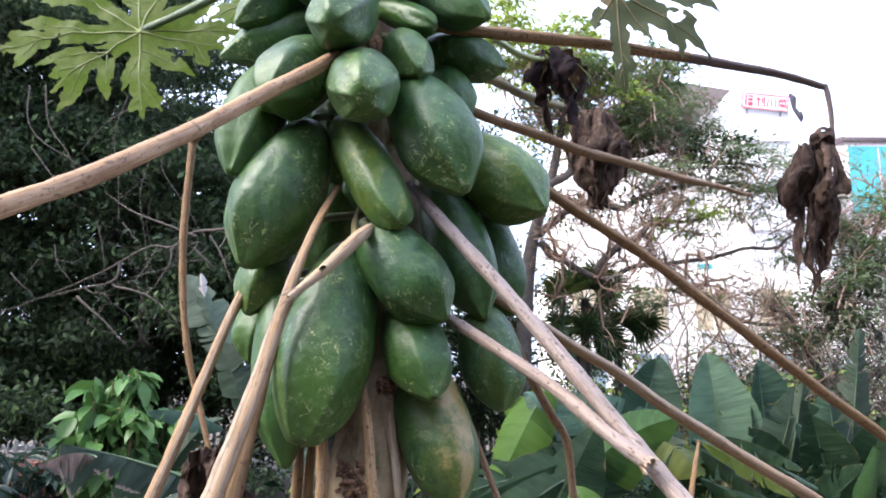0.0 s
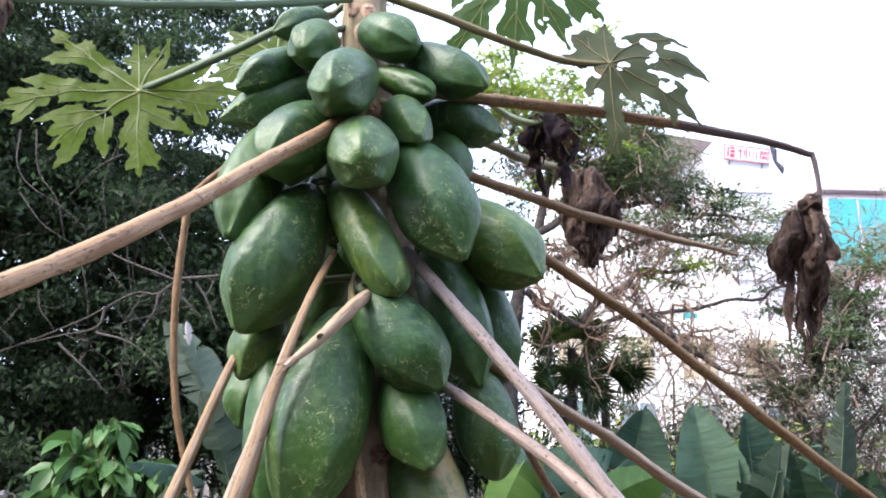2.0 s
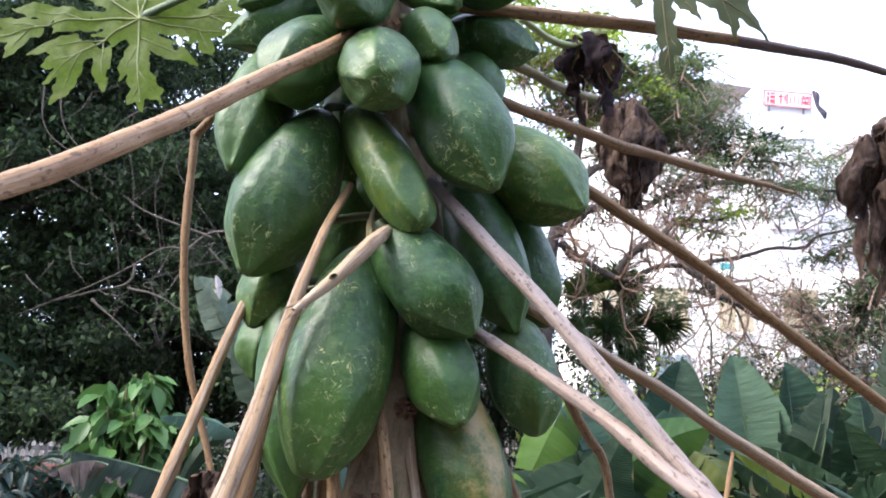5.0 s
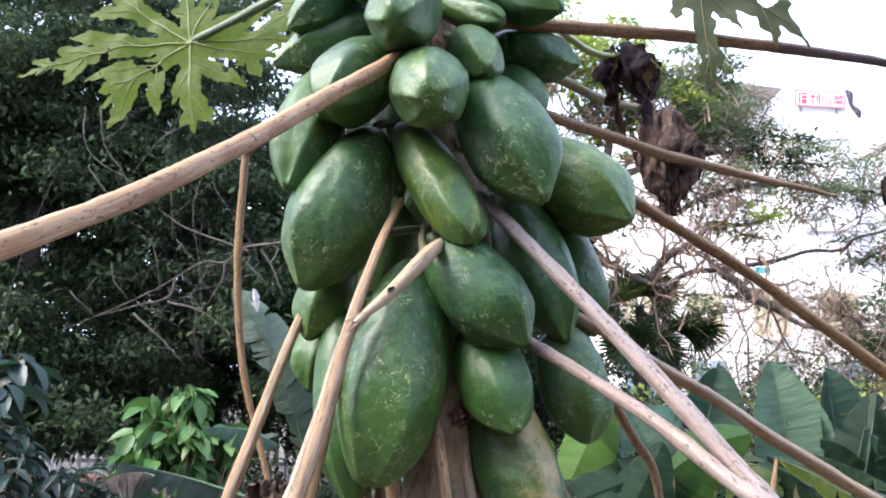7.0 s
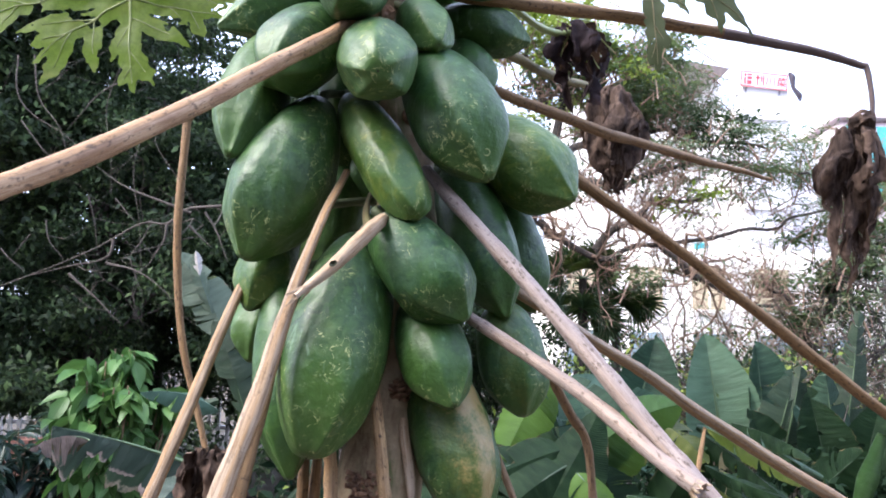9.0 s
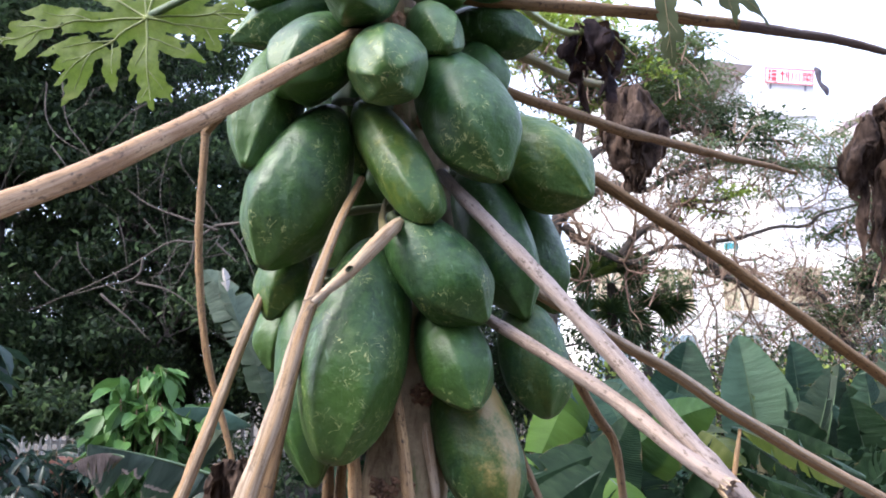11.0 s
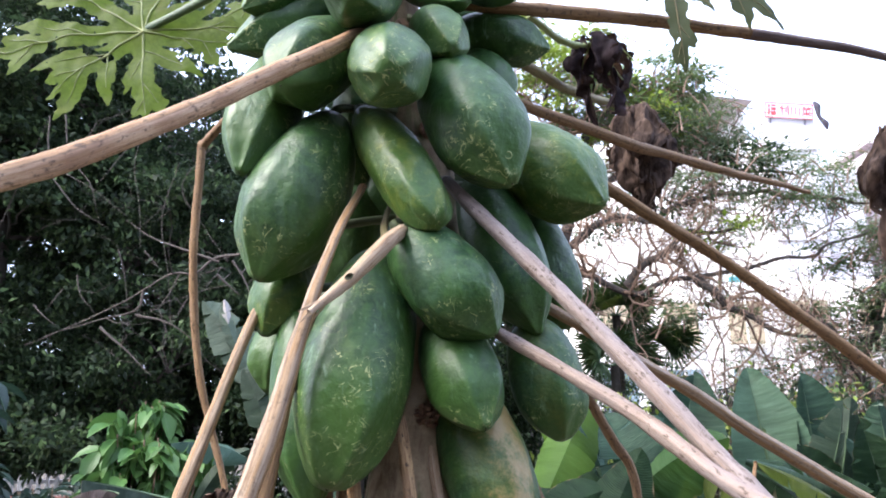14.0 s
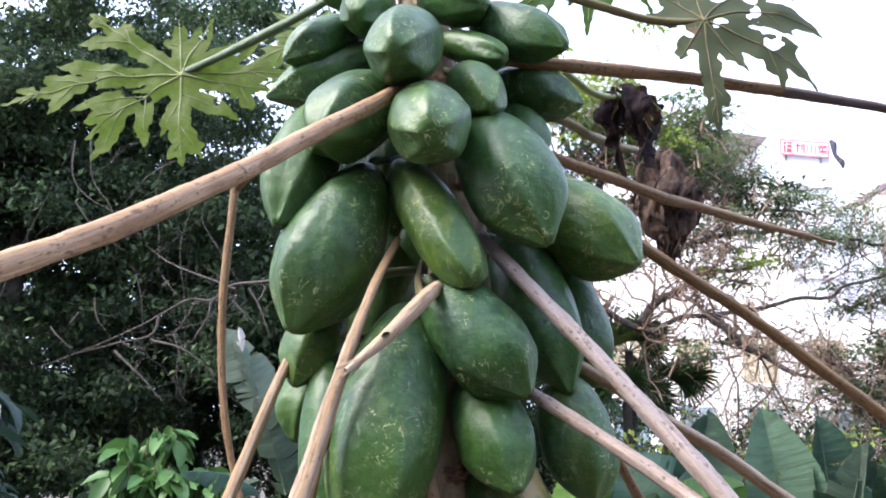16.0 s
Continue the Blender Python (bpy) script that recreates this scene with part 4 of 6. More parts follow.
def wilted_leaf(neck, foot, width, parent, seed, label, lobes=8, droop=0.55, tail=False, material=None, crumple=1.0):
    """A dead blade: shrivelled lobes folded down round the stalk, each a crumpled sheet with a torn hem."""
    rng = random.Random(int(seed * 10))
    a, b = Vector(neck), Vector(foot)
    axis = b - a
    drop = axis.length
    down = axis.normalized()
    x = down.cross(Vector((0, 1, 0))).normalized()
    y = down.cross(x).normalized()
    rows, cols = 44, 16
    verts, faces = [], []
    for k in range(lobes):
        phi = 2 * math.pi * k / lobes + rng.uniform(-0.25, 0.25)
        far = rng.uniform(0.62, 1.0)
        big = rng.uniform(0.75, 1.15) * (0.62 if k % 2 else 1.0)
        if tail:
            far, big = (rng.uniform(0.9, 1.05), big * 0.62) if k % 3 == 0 else (rng.uniform(0.42, 0.58), big * 1.05)
        spread = rng.uniform(0.55, 0.85) * 2.2 * math.pi / lobes
        twist = rng.uniform(-0.9, 0.9)
        first = len(verts)
        for i in range(rows + 1):
            s = i / rows
            ring = 0.10 + 0.90 * math.sin(math.pi * min(1.0, s / 0.62) * 0.5) if s < 0.62 else 1.0 - droop * ((s - 0.62) / 0.38) ** 1.3
            half = spread * (0.35 + 0.9 * math.sin(math.pi * min(1.0, 0.12 + 0.86 * s)))
            lift = 0.16 * drop * math.sin(math.pi * min(1.0, s / 0.35)) if s < 0.35 else 0.0
            for j in range(cols + 1):
                u = j / cols * 2 - 1
                th = phi + u * half + twist * s * s
                pleat = 1 - 0.26 * abs(u) + 0.13 * math.cos(5.5 * u + seed)
                r = width * 0.5 * big * ring * pleat
                hem = 1 - 0.16 * abs(u) ** 2 * s
                p = a + down * (drop * far * s ** 1.15 * hem - lift * 0.6) + (x * math.cos(th) + y * math.sin(th) * 0.8) * r
                q = Vector((p.x * 38, p.y * 38, p.z * 12)) + Vector((seed, k * 3.1, 0))
                p += Vector((noise.noise(q), noise.noise(q + Vector((9, 0, 0))), noise.noise(q + Vector((0, 9, 0))))) * width * 0.15 * crumple * min(1, 0.3 + s)
                q = Vector((p.x * 105, p.y * 105, p.z * 30))
                p += Vector((noise.noise(q), noise.noise(q + Vector((9, 0, 0))), noise.noise(q + Vector((0, 9, 0))))) * width * 0.045 * crumple * crumple
                verts.append(p)
        w = cols + 1
        for i in range(rows):
            for j in range(cols):
                o = first + i * w + j
                u, s = abs((j + 0.5) / cols * 2 - 1), i / rows
                rag = noise.noise(Vector((i * 0.33, j * 0.55, seed + k * 7)))
                if rag > 0.62 - 0.42 * u * s - 0.30 * max(0, s - 0.7):
                    continue
                faces.append((o, o + 1, o + w + 1, o + w))
    return mesh_object("wilted_blade", local(tree, verts), faces, material or WILTED, parent, None, True, label)


papaya_leaf((-0.506, 1.056, 2.064), (0.12, -0.96, 0.22), (1, 0, 0),
            ((193, 0.250, 0.019, 8, ((0.30, 166, 0.115, 0.016), (0.55, 168, 0.075, 0.012), (0.76, 172, 0.045, 0.009), (0.60, 238, 0.050, 0.014), (0.80, 240, 0.034, 0.011))),
             (145, 0.205, 0.018, -4, ((0.48, 180, 0.080, 0.016), (0.50, 116, 0.050, 0.013), (0.75, 172, 0.030, 0.010))),
             (104, 0.122, 0.014, 2, ((0.45, 160, 0.036, 0.009),)),
             (78, 0.116, 0.019, -3, ()),
             (36, 0.135, 0.020, -4, ((0.6, 62, 0.035, 0.012),)),
             (8, 0.160, 0.021, -3, ((0.55, 35, 0.040, 0.014), (0.60, -22, 0.042, 0.014))),
             (-6, 0.135, 0.018, 2, ((0.62, -58, 0.046, 0.012), (0.40, -40, 0.040, 0.012))),
             (-79, 0.155, 0.018, 3, ((0.20, -20, 0.092, 0.017), (0.58, -48, 0.056, 0.014), (0.28, -104, 0.060, 0.013), (0.75, -120, 0.026, 0.009))),
             (226, 0.163, 0.017, 4, ((0.34, 194, 0.104, 0.016), (0.55, 252, 0.086, 0.015), (0.36, 281, 0.084, 0.014), (0.62, 196, 0.050, 0.012)))),
            PAPLEAF, LEAF_STALKS["left"], "yellowing green palmate papaya leaf with blunt lobes", 0.08, 0.14, 3, 0.040, 0.0019, grown=1.09)
papaya_leaf((0.265, 0.978, 2.087), (-0.08, -0.97, 0.22), (1, 0, 0),
            ((90, 0.085, 0.017, -8, ()),
             (128, 0.085, 0.020, 4, ((0.5, 95, 0.040, 0.014),)),
             (160, 0.070, 0.018, 0, ()),
             (22, 0.140, 0.021, -40, ((0.45, 62, 0.020, 0.010), (0.7, 20, 0.022, 0.010))),
             (-4, 0.155, 0.025, -28, ((0.50, -48, 0.040, 0.014), (0.55, 15, 0.030, 0.012))),
             (-34, 0.150, 0.020, -4, ((0.55, -72, 0.050, 0.015), (0.45, 0, 0.050, 0.016))),
             (-60, 0.090, 0.012, 0, ()),
             (-88, 0.150, 0.014, 3, ((0.6, -60, 0.030, 0.010), (0.75, -112, 0.022, 0.008))),
             (-122, 0.065, 0.017, 0, ())),
            OLDLEAF, LEAF_STALKS["right"], "dull holed old papaya leaf", 0.16, 0.15, 21, 0.030, 0.0014, 0.24, grown=1.10)
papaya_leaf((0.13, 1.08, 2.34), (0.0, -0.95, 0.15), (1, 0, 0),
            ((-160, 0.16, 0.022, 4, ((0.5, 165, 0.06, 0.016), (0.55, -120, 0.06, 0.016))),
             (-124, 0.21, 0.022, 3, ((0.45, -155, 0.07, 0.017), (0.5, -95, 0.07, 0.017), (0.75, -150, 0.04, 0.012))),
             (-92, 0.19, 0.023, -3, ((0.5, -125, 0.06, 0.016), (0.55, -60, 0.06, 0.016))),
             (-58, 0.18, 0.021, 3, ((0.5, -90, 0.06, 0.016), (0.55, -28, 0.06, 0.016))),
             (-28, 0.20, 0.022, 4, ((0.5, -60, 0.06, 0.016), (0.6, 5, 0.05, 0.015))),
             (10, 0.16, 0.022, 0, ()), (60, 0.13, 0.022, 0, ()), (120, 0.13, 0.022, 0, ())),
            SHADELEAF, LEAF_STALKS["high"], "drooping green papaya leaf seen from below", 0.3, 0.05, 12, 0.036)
papaya_leaf((-0.326, 1.22, 2.218), (0.1, -0.9, 0.3), (1, 0, 0),
            ((141, 0.152, 0.023, 3, ((0.5, 172, 0.05, 0.015), (0.55, 110, 0.04, 0.014))),
             (174, 0.105, 0.020, -3, ((0.5, 205, 0.05, 0.014),)),
             (201, 0.140, 0.022, 3, ((0.5, 235, 0.05, 0.015), (0.5, 170, 0.05, 0.015))),
             (236, 0.120, 0.021, 3, ((0.5, 265, 0.05, 0.014),)),
             (275, 0.10, 0.020, 0, ()), (95, 0.10, 0.020, 0, ()), (45, 0.08, 0.020, 0, ())),
            PAPLEAF, LEAF_STALKS["back"], "green papaya leaf behind the crown", 0.2, 0.03, 15, 0.034)
wilted_leaf((0.647, 1.170, 1.902), (0.619, 1.170, 1.647), 0.118, LEAF_STALKS["hook"], 2.3, "dark brown shrivelled hanging leaf", 10, 0.5, True, None, 1.15)
wilted_leaf((0.669, 1.170, 1.941), (0.651, 1.170, 1.868), 0.055, LEAF_STALKS["hook"], 4.6, "dark shredded leaf base", 6, 0.3, True, None, 1.4)
wilted_leaf((0.345, 1.60, 2.135), (0.365, 1.58, 1.885), 0.185, LEAF_STALKS["olive"], 5.1, "brown shrivelled hanging leaf", 9, 0.75, False, None, 1.06)
wilted_leaf((0.196, 1.205, 2.095), (0.216, 1.21, 1.960), 0.128, LEAF_STALKS["curl"], 7.7, "blackened curled dead leaf", 9, 0.3, True, BLACKENED, 1.25)
wilted_leaf((-0.452, 0.62, 1.962), (-0.447, 0.62, 1.905), 0.024, LEAF_STALKS["top"], 9.2, "dry orange-brown leaf shred", 5, 0.4, True)
wilted_leaf((-0.322, 1.035, 1.385), (-0.314, 1.03, 1.12), 0.112, LEAF_STALKS["knee"], 3.4, "dry brown curled leaf remnant", 9, 0.2, True, None, 1.6)


def curled_ribs():
    """Bare yellow-green veins that fan out from the curled stalk."""
    hub = Vector((0.191, 1.200, 2.086))
    for dx, dz, sag in ((0.055, 0.012, 0.020), (0.075, -0.030, 0.016), (0.050, -0.060, 0.0), (0.012, -0.075, 0.0), (0.030, 0.030, 0.012), (-0.020, -0.050, 0.004)):
        t = Tubes()
        p, r = smooth_path([hub, hub + Vector((dx * 0.5, 0.004, dz * 0.4 + sag)), hub + Vector((dx, 0.008, dz))], [0.0024, 0.0018, 0.0008], 6)
        t.add(local(tree, p), r, 6)
        t.build("leaf_vein", LEAFRIB, LEAF_STALKS["curl"])


curled_ribs()


# ---- the fruits ----
SPOTS = (0.0, 0.03, 0.08, 0.16, 0.27, 0.40, 0.54, 0.66, 0.77, 0.86, 0.925, 0.965, 0.985, 1.0)
SLIM = (0.14, 0.27, 0.41, 0.58, 0.77, 0.92, 1.0, 0.97, 0.83, 0.58, 0.34, 0.20, 0.14, 0.05)
FULL = (0.20, 0.42, 0.61, 0.78, 0.90, 0.97, 1.0, 0.965, 0.83, 0.58, 0.34, 0.20, 0.14, 0.05)
ROUND = (0.0, 0.0, 0.0, 0.0, 0.0, 0.0, 0.0, 0.01, 0.05, 0.17, 0.26, 0.25, 0.19, 0.05)


def girth(neck, blunt):
    """Radius from stem to tip: slim or full shoulders, pointed or rounded end; a smooth curve through the spots."""
    k = [a * (1 - neck) + b * neck + c * blunt for a, b, c in zip(SLIM, FULL, ROUND)]
    n = len(k)
    slope = [(k[min(i + 1, n - 1)] - k[max(i - 1, 0)]) / (SPOTS[min(i + 1, n - 1)] - SPOTS[max(i - 1, 0)]) for i in range(n)]
    slope[6] = 0.0

    def at(s):
        i = max(q for q in range(n - 1) if SPOTS[q] <= s or q == 0)
        h = SPOTS[i + 1] - SPOTS[i]
        t = min(1.0, (s - SPOTS[i]) / h)
        return k[i] * (2 * t ** 3 - 3 * t * t + 1) + slope[i] * h * (t ** 3 - 2 * t * t + t) + k[i + 1] * (3 * t * t - 2 * t ** 3) + slope[i + 1] * h * (t ** 3 - t * t)

    return at


FRUIT_LABEL = {
    "green": "plump dark green unripe papaya hanging on the trunk",
    "scarred": "green unripe papaya with pale latex scars",
    "flecked": "dark green papaya flecked with yellow and pale scars",
    "netted": "pale green papaya netted all over with fine scars",
    "ripening": "green papaya with a tan sun-scalded flank",
    "blotched": "dark green papaya with ochre blotches",
    "young": "small pale green young papaya near the crown",
}
fruit_count = [0]


def papaya(base, tip, radius, kind, label="", neck=0.6, blunt=0.2):
    """One papaya from its stem end to its blossom end, with five soft ridges that meet at the tip."""
    fruit_count[0] += 1
    seed = fruit_count[0] * 3.7
    a, b = Vector(base), Vector(tip)
    axis = b - a
    long = axis.length
    d = axis.normalized()
    x = d.cross(Vector((0.2, 1, 0.1))).normalized()
    y = d.cross(x)
    curve = girth(neck, blunt)
    rows, cols = 60, 80
    verts, faces, uvs = [], [], []
    for i in range(rows + 1):
        s = i / rows
        s = s - 0.05 * math.sin(2 * math.pi * s) * 0.5
        ridge = 0.012 + 0.29 * (max(0.0, s - 0.52) / 0.48) ** 1.4 + 0.03 * max(0.0, 0.15 - s) / 0.15
        for k in range(cols + 1):
            th = 2 * math.pi * k / cols
            fifth = math.sqrt(0.004 + math.sin(2.5 * (th + 0.10 * math.sin(2 * th + seed) + 0.25 * (1 - s)) + seed) ** 2)
            facet = 0.66 - 1.05 * fifth ** (0.80 + 1.0 * (1 - s))
            r = radius * curve(s) * (1 + ridge * facet) * (1 + 0.018 * math.cos(2 * th + seed * 2))
            q = Vector((math.cos(th), math.sin(th), s * 2.2)) * 1.1 + Vector((seed, 0, seed))
            r *= 1 + 0.045 * noise.noise(q) + 0.022 * noise.noise(q * 2.7) + 0.008 * noise.noise(q * 7)
            verts.append(d * (s * long) + (x * math.cos(th) + y * math.sin(th)) * r)
            uvs.append((k / cols, s))
    w = cols + 1
    for i in range(rows):
        for k in range(cols):
            o = i * w + k
            faces.append((o, o + 1, o + w + 1, o + w))
    # close the blossom end with a small dimple
    first, verts[len(verts):] = rows * w, [d * (long - 0.0012)]
    uvs.append((0.5, 1.0))
    faces += [(first + k, first + k + 1, len(verts) - 1) for k in range(cols)]
    ob = mesh_object("papaya", verts, faces, SKIN[kind], None, uvs)
    ob.location = a
    tagged(ob, label or FRUIT_LABEL[kind], "papaya", "papayas on the trunk")
    # dried blossom scar
    t = Tubes()
    t.add([d * (long * 0.985), d * (long - 0.0004), d * (long + 0.0006)], [radius * 0.030, radius * 0.024, radius * 0.006], 10, 0.2)
    t.build("blossom_scar", TIPDARK, ob)
    # stem to the trunk
    root = trunk_at(a.z + 0.03)
    way = (root - a)
    t = Tubes()
    p, r = smooth_path([d * (long * 0.02), -d * 0.012, way * 0.55 + Vector((0, 0, 0.008)), way], [0.010, 0.0075, 0.0075, 0.010], 5)
    t.add(p, [q * 0.72 for q in r], 8, 0.10, True, 0.2)
    t.build("fruit_stalk", FRUITSTALK, ob)
    return ob


papaya((-0.181, 0.970, 2.159), (-0.254, 0.930, 2.104), 0.0250, "young", neck=0.60, blunt=0.20)
papaya((-0.172, 0.926, 2.101), (-0.186, 0.834, 2.015), 0.0329, "young", neck=1.00, blunt=0.80)
papaya((-0.198, 0.929, 2.064), (-0.282, 0.871, 1.982), 0.0331, "green", neck=0.60, blunt=0.00)
papaya((-0.114, 0.929, 2.109), (-0.033, 0.855, 2.044), 0.0347, "green", neck=1.00, blunt=0.60)
papaya((-0.121, 0.899, 2.023), (-0.118, 0.724, 1.907), 0.0434, "green", neck=1.00, blunt=0.80)
papaya((-0.091, 0.917, 2.032), (-0.005, 0.857, 1.972), 0.0214, "green", neck=1.00, blunt=0.90)
papaya((-0.048, 0.932, 2.072), (0.068, 0.859, 1.986), 0.0354, "green", neck=1.00, blunt=0.20)
papaya((-0.028, 0.961, 1.992), (0.099, 0.965, 1.962), 0.0344, "green", neck=1.00, blunt=0.00)
papaya((-0.124, 0.945, 2.034), (-0.309, 0.896, 1.944), 0.0362, "green", neck=0.30, blunt=0.00)
papaya((-0.062, 0.914, 1.977), (-0.021, 0.803, 1.883), 0.0324, "green", neck=1.00, blunt=0.40)
papaya((-0.161, 0.898, 1.949), (-0.203, 0.780, 1.836), 0.0484, "green", neck=1.00, blunt=0.70)
papaya((-0.101, 0.874, 1.910), (-0.078, 0.716, 1.815), 0.0443, "netted", neck=1.00, blunt=0.90)
papaya((-0.237, 0.927, 1.946), (-0.251, 0.804, 1.749), 0.0431, "green", neck=0.60, blunt=0.10)
papaya((-0.163, 0.873, 1.839), (-0.230, 0.816, 1.635), 0.0577, "scarred", neck=0.35, blunt=0.20)
papaya((-0.135, 0.886, 1.847), (-0.036, 0.783, 1.683), 0.0342, "flecked", neck=1.00, blunt=1.00)
papaya((-0.043, 0.867, 1.897), (0.038, 0.797, 1.727), 0.0531, "scarred", neck=0.70, blunt=0.10)
papaya((-0.005, 0.970, 1.959), (0.035, 0.930, 1.865), 0.0346, "young", neck=0.60, blunt=0.20)
papaya((0.016, 0.964, 1.839), (0.142, 0.869, 1.722), 0.0537, "flecked", neck=0.60, blunt=0.10)
papaya((-0.082, 0.835, 1.689), (0.017, 0.801, 1.574), 0.0460, "scarred", neck=1.00, blunt=0.10)
papaya((-0.005, 0.929, 1.776), (0.065, 0.883, 1.581), 0.0456, "green", neck=0.80, blunt=0.00)
papaya((0.062, 0.987, 1.754), (0.105, 0.956, 1.592), 0.0368, "green", neck=0.80, blunt=0.20)
papaya((-0.046, 0.889, 1.599), (0.006, 0.793, 1.484), 0.0405, "green", neck=0.80, blunt=0.10)
papaya((0.058, 0.922, 1.602), (0.089, 0.904, 1.466), 0.0415, "blotched", neck=0.90, blunt=0.40)
papaya((-0.026, 0.909, 1.535), (0.033, 0.841, 1.351), 0.0465, "ripening", neck=1.00, blunt=0.10)
papaya((-0.106, 0.869, 1.673), (-0.142, 0.775, 1.431), 0.0573, "scarred", neck=0.80, blunt=0.60)
papaya((-0.207, 0.902, 1.624), (-0.171, 0.838, 1.398), 0.0393, "green", neck=0.70, blunt=0.10)
papaya((-0.211, 0.932, 1.706), (-0.240, 0.872, 1.582), 0.0342, "flecked", neck=0.60, blunt=0.10)
papaya((-0.239, 0.976, 1.622), (-0.252, 0.934, 1.521), 0.0347, "green", neck=0.80, blunt=0.20)
# fruits added behind the trunk to close bright gaps and block light
papaya((-0.155, 1.010, 1.916), (-0.178, 1.030, 1.757), 0.0564, "green", neck=0.60, blunt=0.20)
papaya((-0.187, 1.020, 2.116), (-0.242, 1.040, 2.058), 0.0411, "green", neck=0.60, blunt=0.20)
papaya((-0.047, 1.030, 2.083), (0.011, 1.050, 2.028), 0.0395, "green", neck=0.60, blunt=0.20)
papaya((-0.029, 1.030, 1.833), (0.027, 1.050, 1.730), 0.0486, "green", neck=0.60, blunt=0.20)
papaya((-0.152, 0.970, 1.931), (-0.161, 0.950, 1.844), 0.0300, "green", neck=0.60, blunt=0.20)
papaya((-0.150, 1.000, 1.800), (-0.195, 1.040, 1.640), 0.0500, "green", neck=0.80, blunt=0.20)
papaya((-0.105, 1.015, 1.860), (-0.128, 1.000, 1.735), 0.0360, "green", neck=0.80, blunt=0.20)


# ---- banana plants ----
def banana_leaf(plant, base, tip, face, width, material, arch=0.08, tears=5, fold=0.25, seed=1, label="", gap=0.25, ragged=0.0, via=None, rib=0.015):
    """A blade in two halves along a midrib, split into flaps where the wind has torn it."""
    rng = random.Random(seed)
    a, b = Vector(base), Vector(tip)
    axis = b - a
    long = axis.length
    d = axis.normalized()
    f = Vector(face)
    f = (f - d * f.dot(d)).normalized()
    side = d.cross(f)

    knee = Vector(via) * 2 - (a + b) * 0.5 if via else None

    def spine(s):
        if via:
            return a * (1 - s) ** 2 + knee * (2 * s * (1 - s)) + b * s * s
        return a + axis * s + f * (arch * long * 4 * s * (1 - s))

    def half(s):
        return width * 0.5 * (math.sin(math.pi * min(1.0, 0.06 + s * 0.94) ** 0.85) ** 0.55) * (1 - 0.25 * s)

    verts, faces, uvs = [], [], []
    for sg in (-1, 1):
        cuts = sorted(rng.uniform(0.08, 0.95) for _ in range(tears))
        cuts = [0.0] + [c for i, c in enumerate(cuts) if i == 0 or c - cuts[i - 1] > 0.025] + [1.0]
        for s0, s1 in zip(cuts, cuts[1:]):
            rows = max(4, int((s1 - s0) * 60))
            hang = fold + rng.uniform(-0.18, 0.22)
            mid = (s0 + s1) / 2
            g = gap * rng.uniform(0.2, 1.0) if tears else 0
            cut = 1 - ragged * rng.random()
            first = len(verts)
            for i in range(rows + 1):
                s = s0 + (s1 - s0) * i / rows
                if via:
                    dd = (spine(s + 0.02) - spine(s - 0.02)).normalized()
                    fv = Vector(face)
                    f = (fv - dd * fv.dot(dd)).normalized()
                    side = dd.cross(f)
                for j in range(7):
                    u = j / 6
                    s2 = s + (mid - s) * g * u ** 1.5 + 0.05 * u * u
                    w = half(min(1, max(0, s))) * u * cut * (1 + 0.05 * noise.noise(Vector((s * 30, sg, seed))) - ragged * u * (0.5 * max(0.0, noise.noise(Vector((s * 17, sg * 5, seed)))) + 0.25 * max(0.0, noise.noise(Vector((s * 55, sg * 5, seed))))))
                    p = spine(s2) + side * (sg * w * math.cos(hang)) - f * (w * math.sin(hang) + 0.35 * u * u * w * hang)
                    p += f * (0.035 * width * noise.noise(p * 5 + Vector((seed, 0, 0))) * u + 0.006 * width * math.sin(s * 160) * u)
                    verts.append(p)
                    uvs.append((sg * u, s * long))
            for i in range(rows):
                for j in range(6):
                    o = first + i * 7 + j
                    faces.append((o, o + 1, o + 8, o + 7))
    blade = mesh_object("leaf_blade", local(plant, verts), faces, material, plant, uvs, True, label)
    t = Tubes()
    n = 16
    t.add(local(plant, [spine(i / n) - f * 0.004 for i in range(n + 1)]), [width * rib * (1.15 - i / n) for i in range(n + 1)], 8)
    t.build("midrib", MIDRIB_SHADE if material is BANANA_SHADE else MIDRIB, blade)
    return blade


def banana_plant(foot, crown, label, stem=0.07):
    p = thing("banana_plant", foot, label, "banana plant", "banana plants")
    t = Tubes()
    pts, rr = smooth_path([foot, Vector(foot).lerp(Vector(crown), 0.5) + Vector((0.02, 0.02, 0)), crown], [stem, stem * 0.8, stem * 0.45], 8)
    t.add(local(p, pts), rr, 14, 0.04, True, 0.06)
    t.build("stem", PSEUDOSTEM, p)
    return p


# upright clump behind, in the light
far_a = banana_plant((1.95, 6.75, -0.02), (1.95, 6.75, 0.65), "upright banana plant with broad green leaves")
banana_leaf(far_a, (1.55, 6.75, 0.55), (1.82, 6.62, 1.68), (0.1, -1, 0.25), 0.80, BANANA, 0.03, 1, -0.42, 11, rib=0.024)
banana_leaf(far_a, (1.85, 6.8, 0.5), (1.02, 6.4, 1.30), (0.1, -0.9, 0.6), 0.75, BANANA_PALE, 0.12, 2, -0.42, 12, rib=0.024)
far_b = banana_plant((2.45, 6.7, -0.02), (2.42, 6.68, 0.7), "young banana plant with one tall pale leaf")
banana_leaf(far_b, (2.44, 6.68, 0.62), (2.28, 6.6, 1.69), (-0.15, -1, 0.2), 0.80, BANANA_SMOOTH, 0.02, 0, -0.42, 13, "broad pale green banana leaf", rib=0.024)
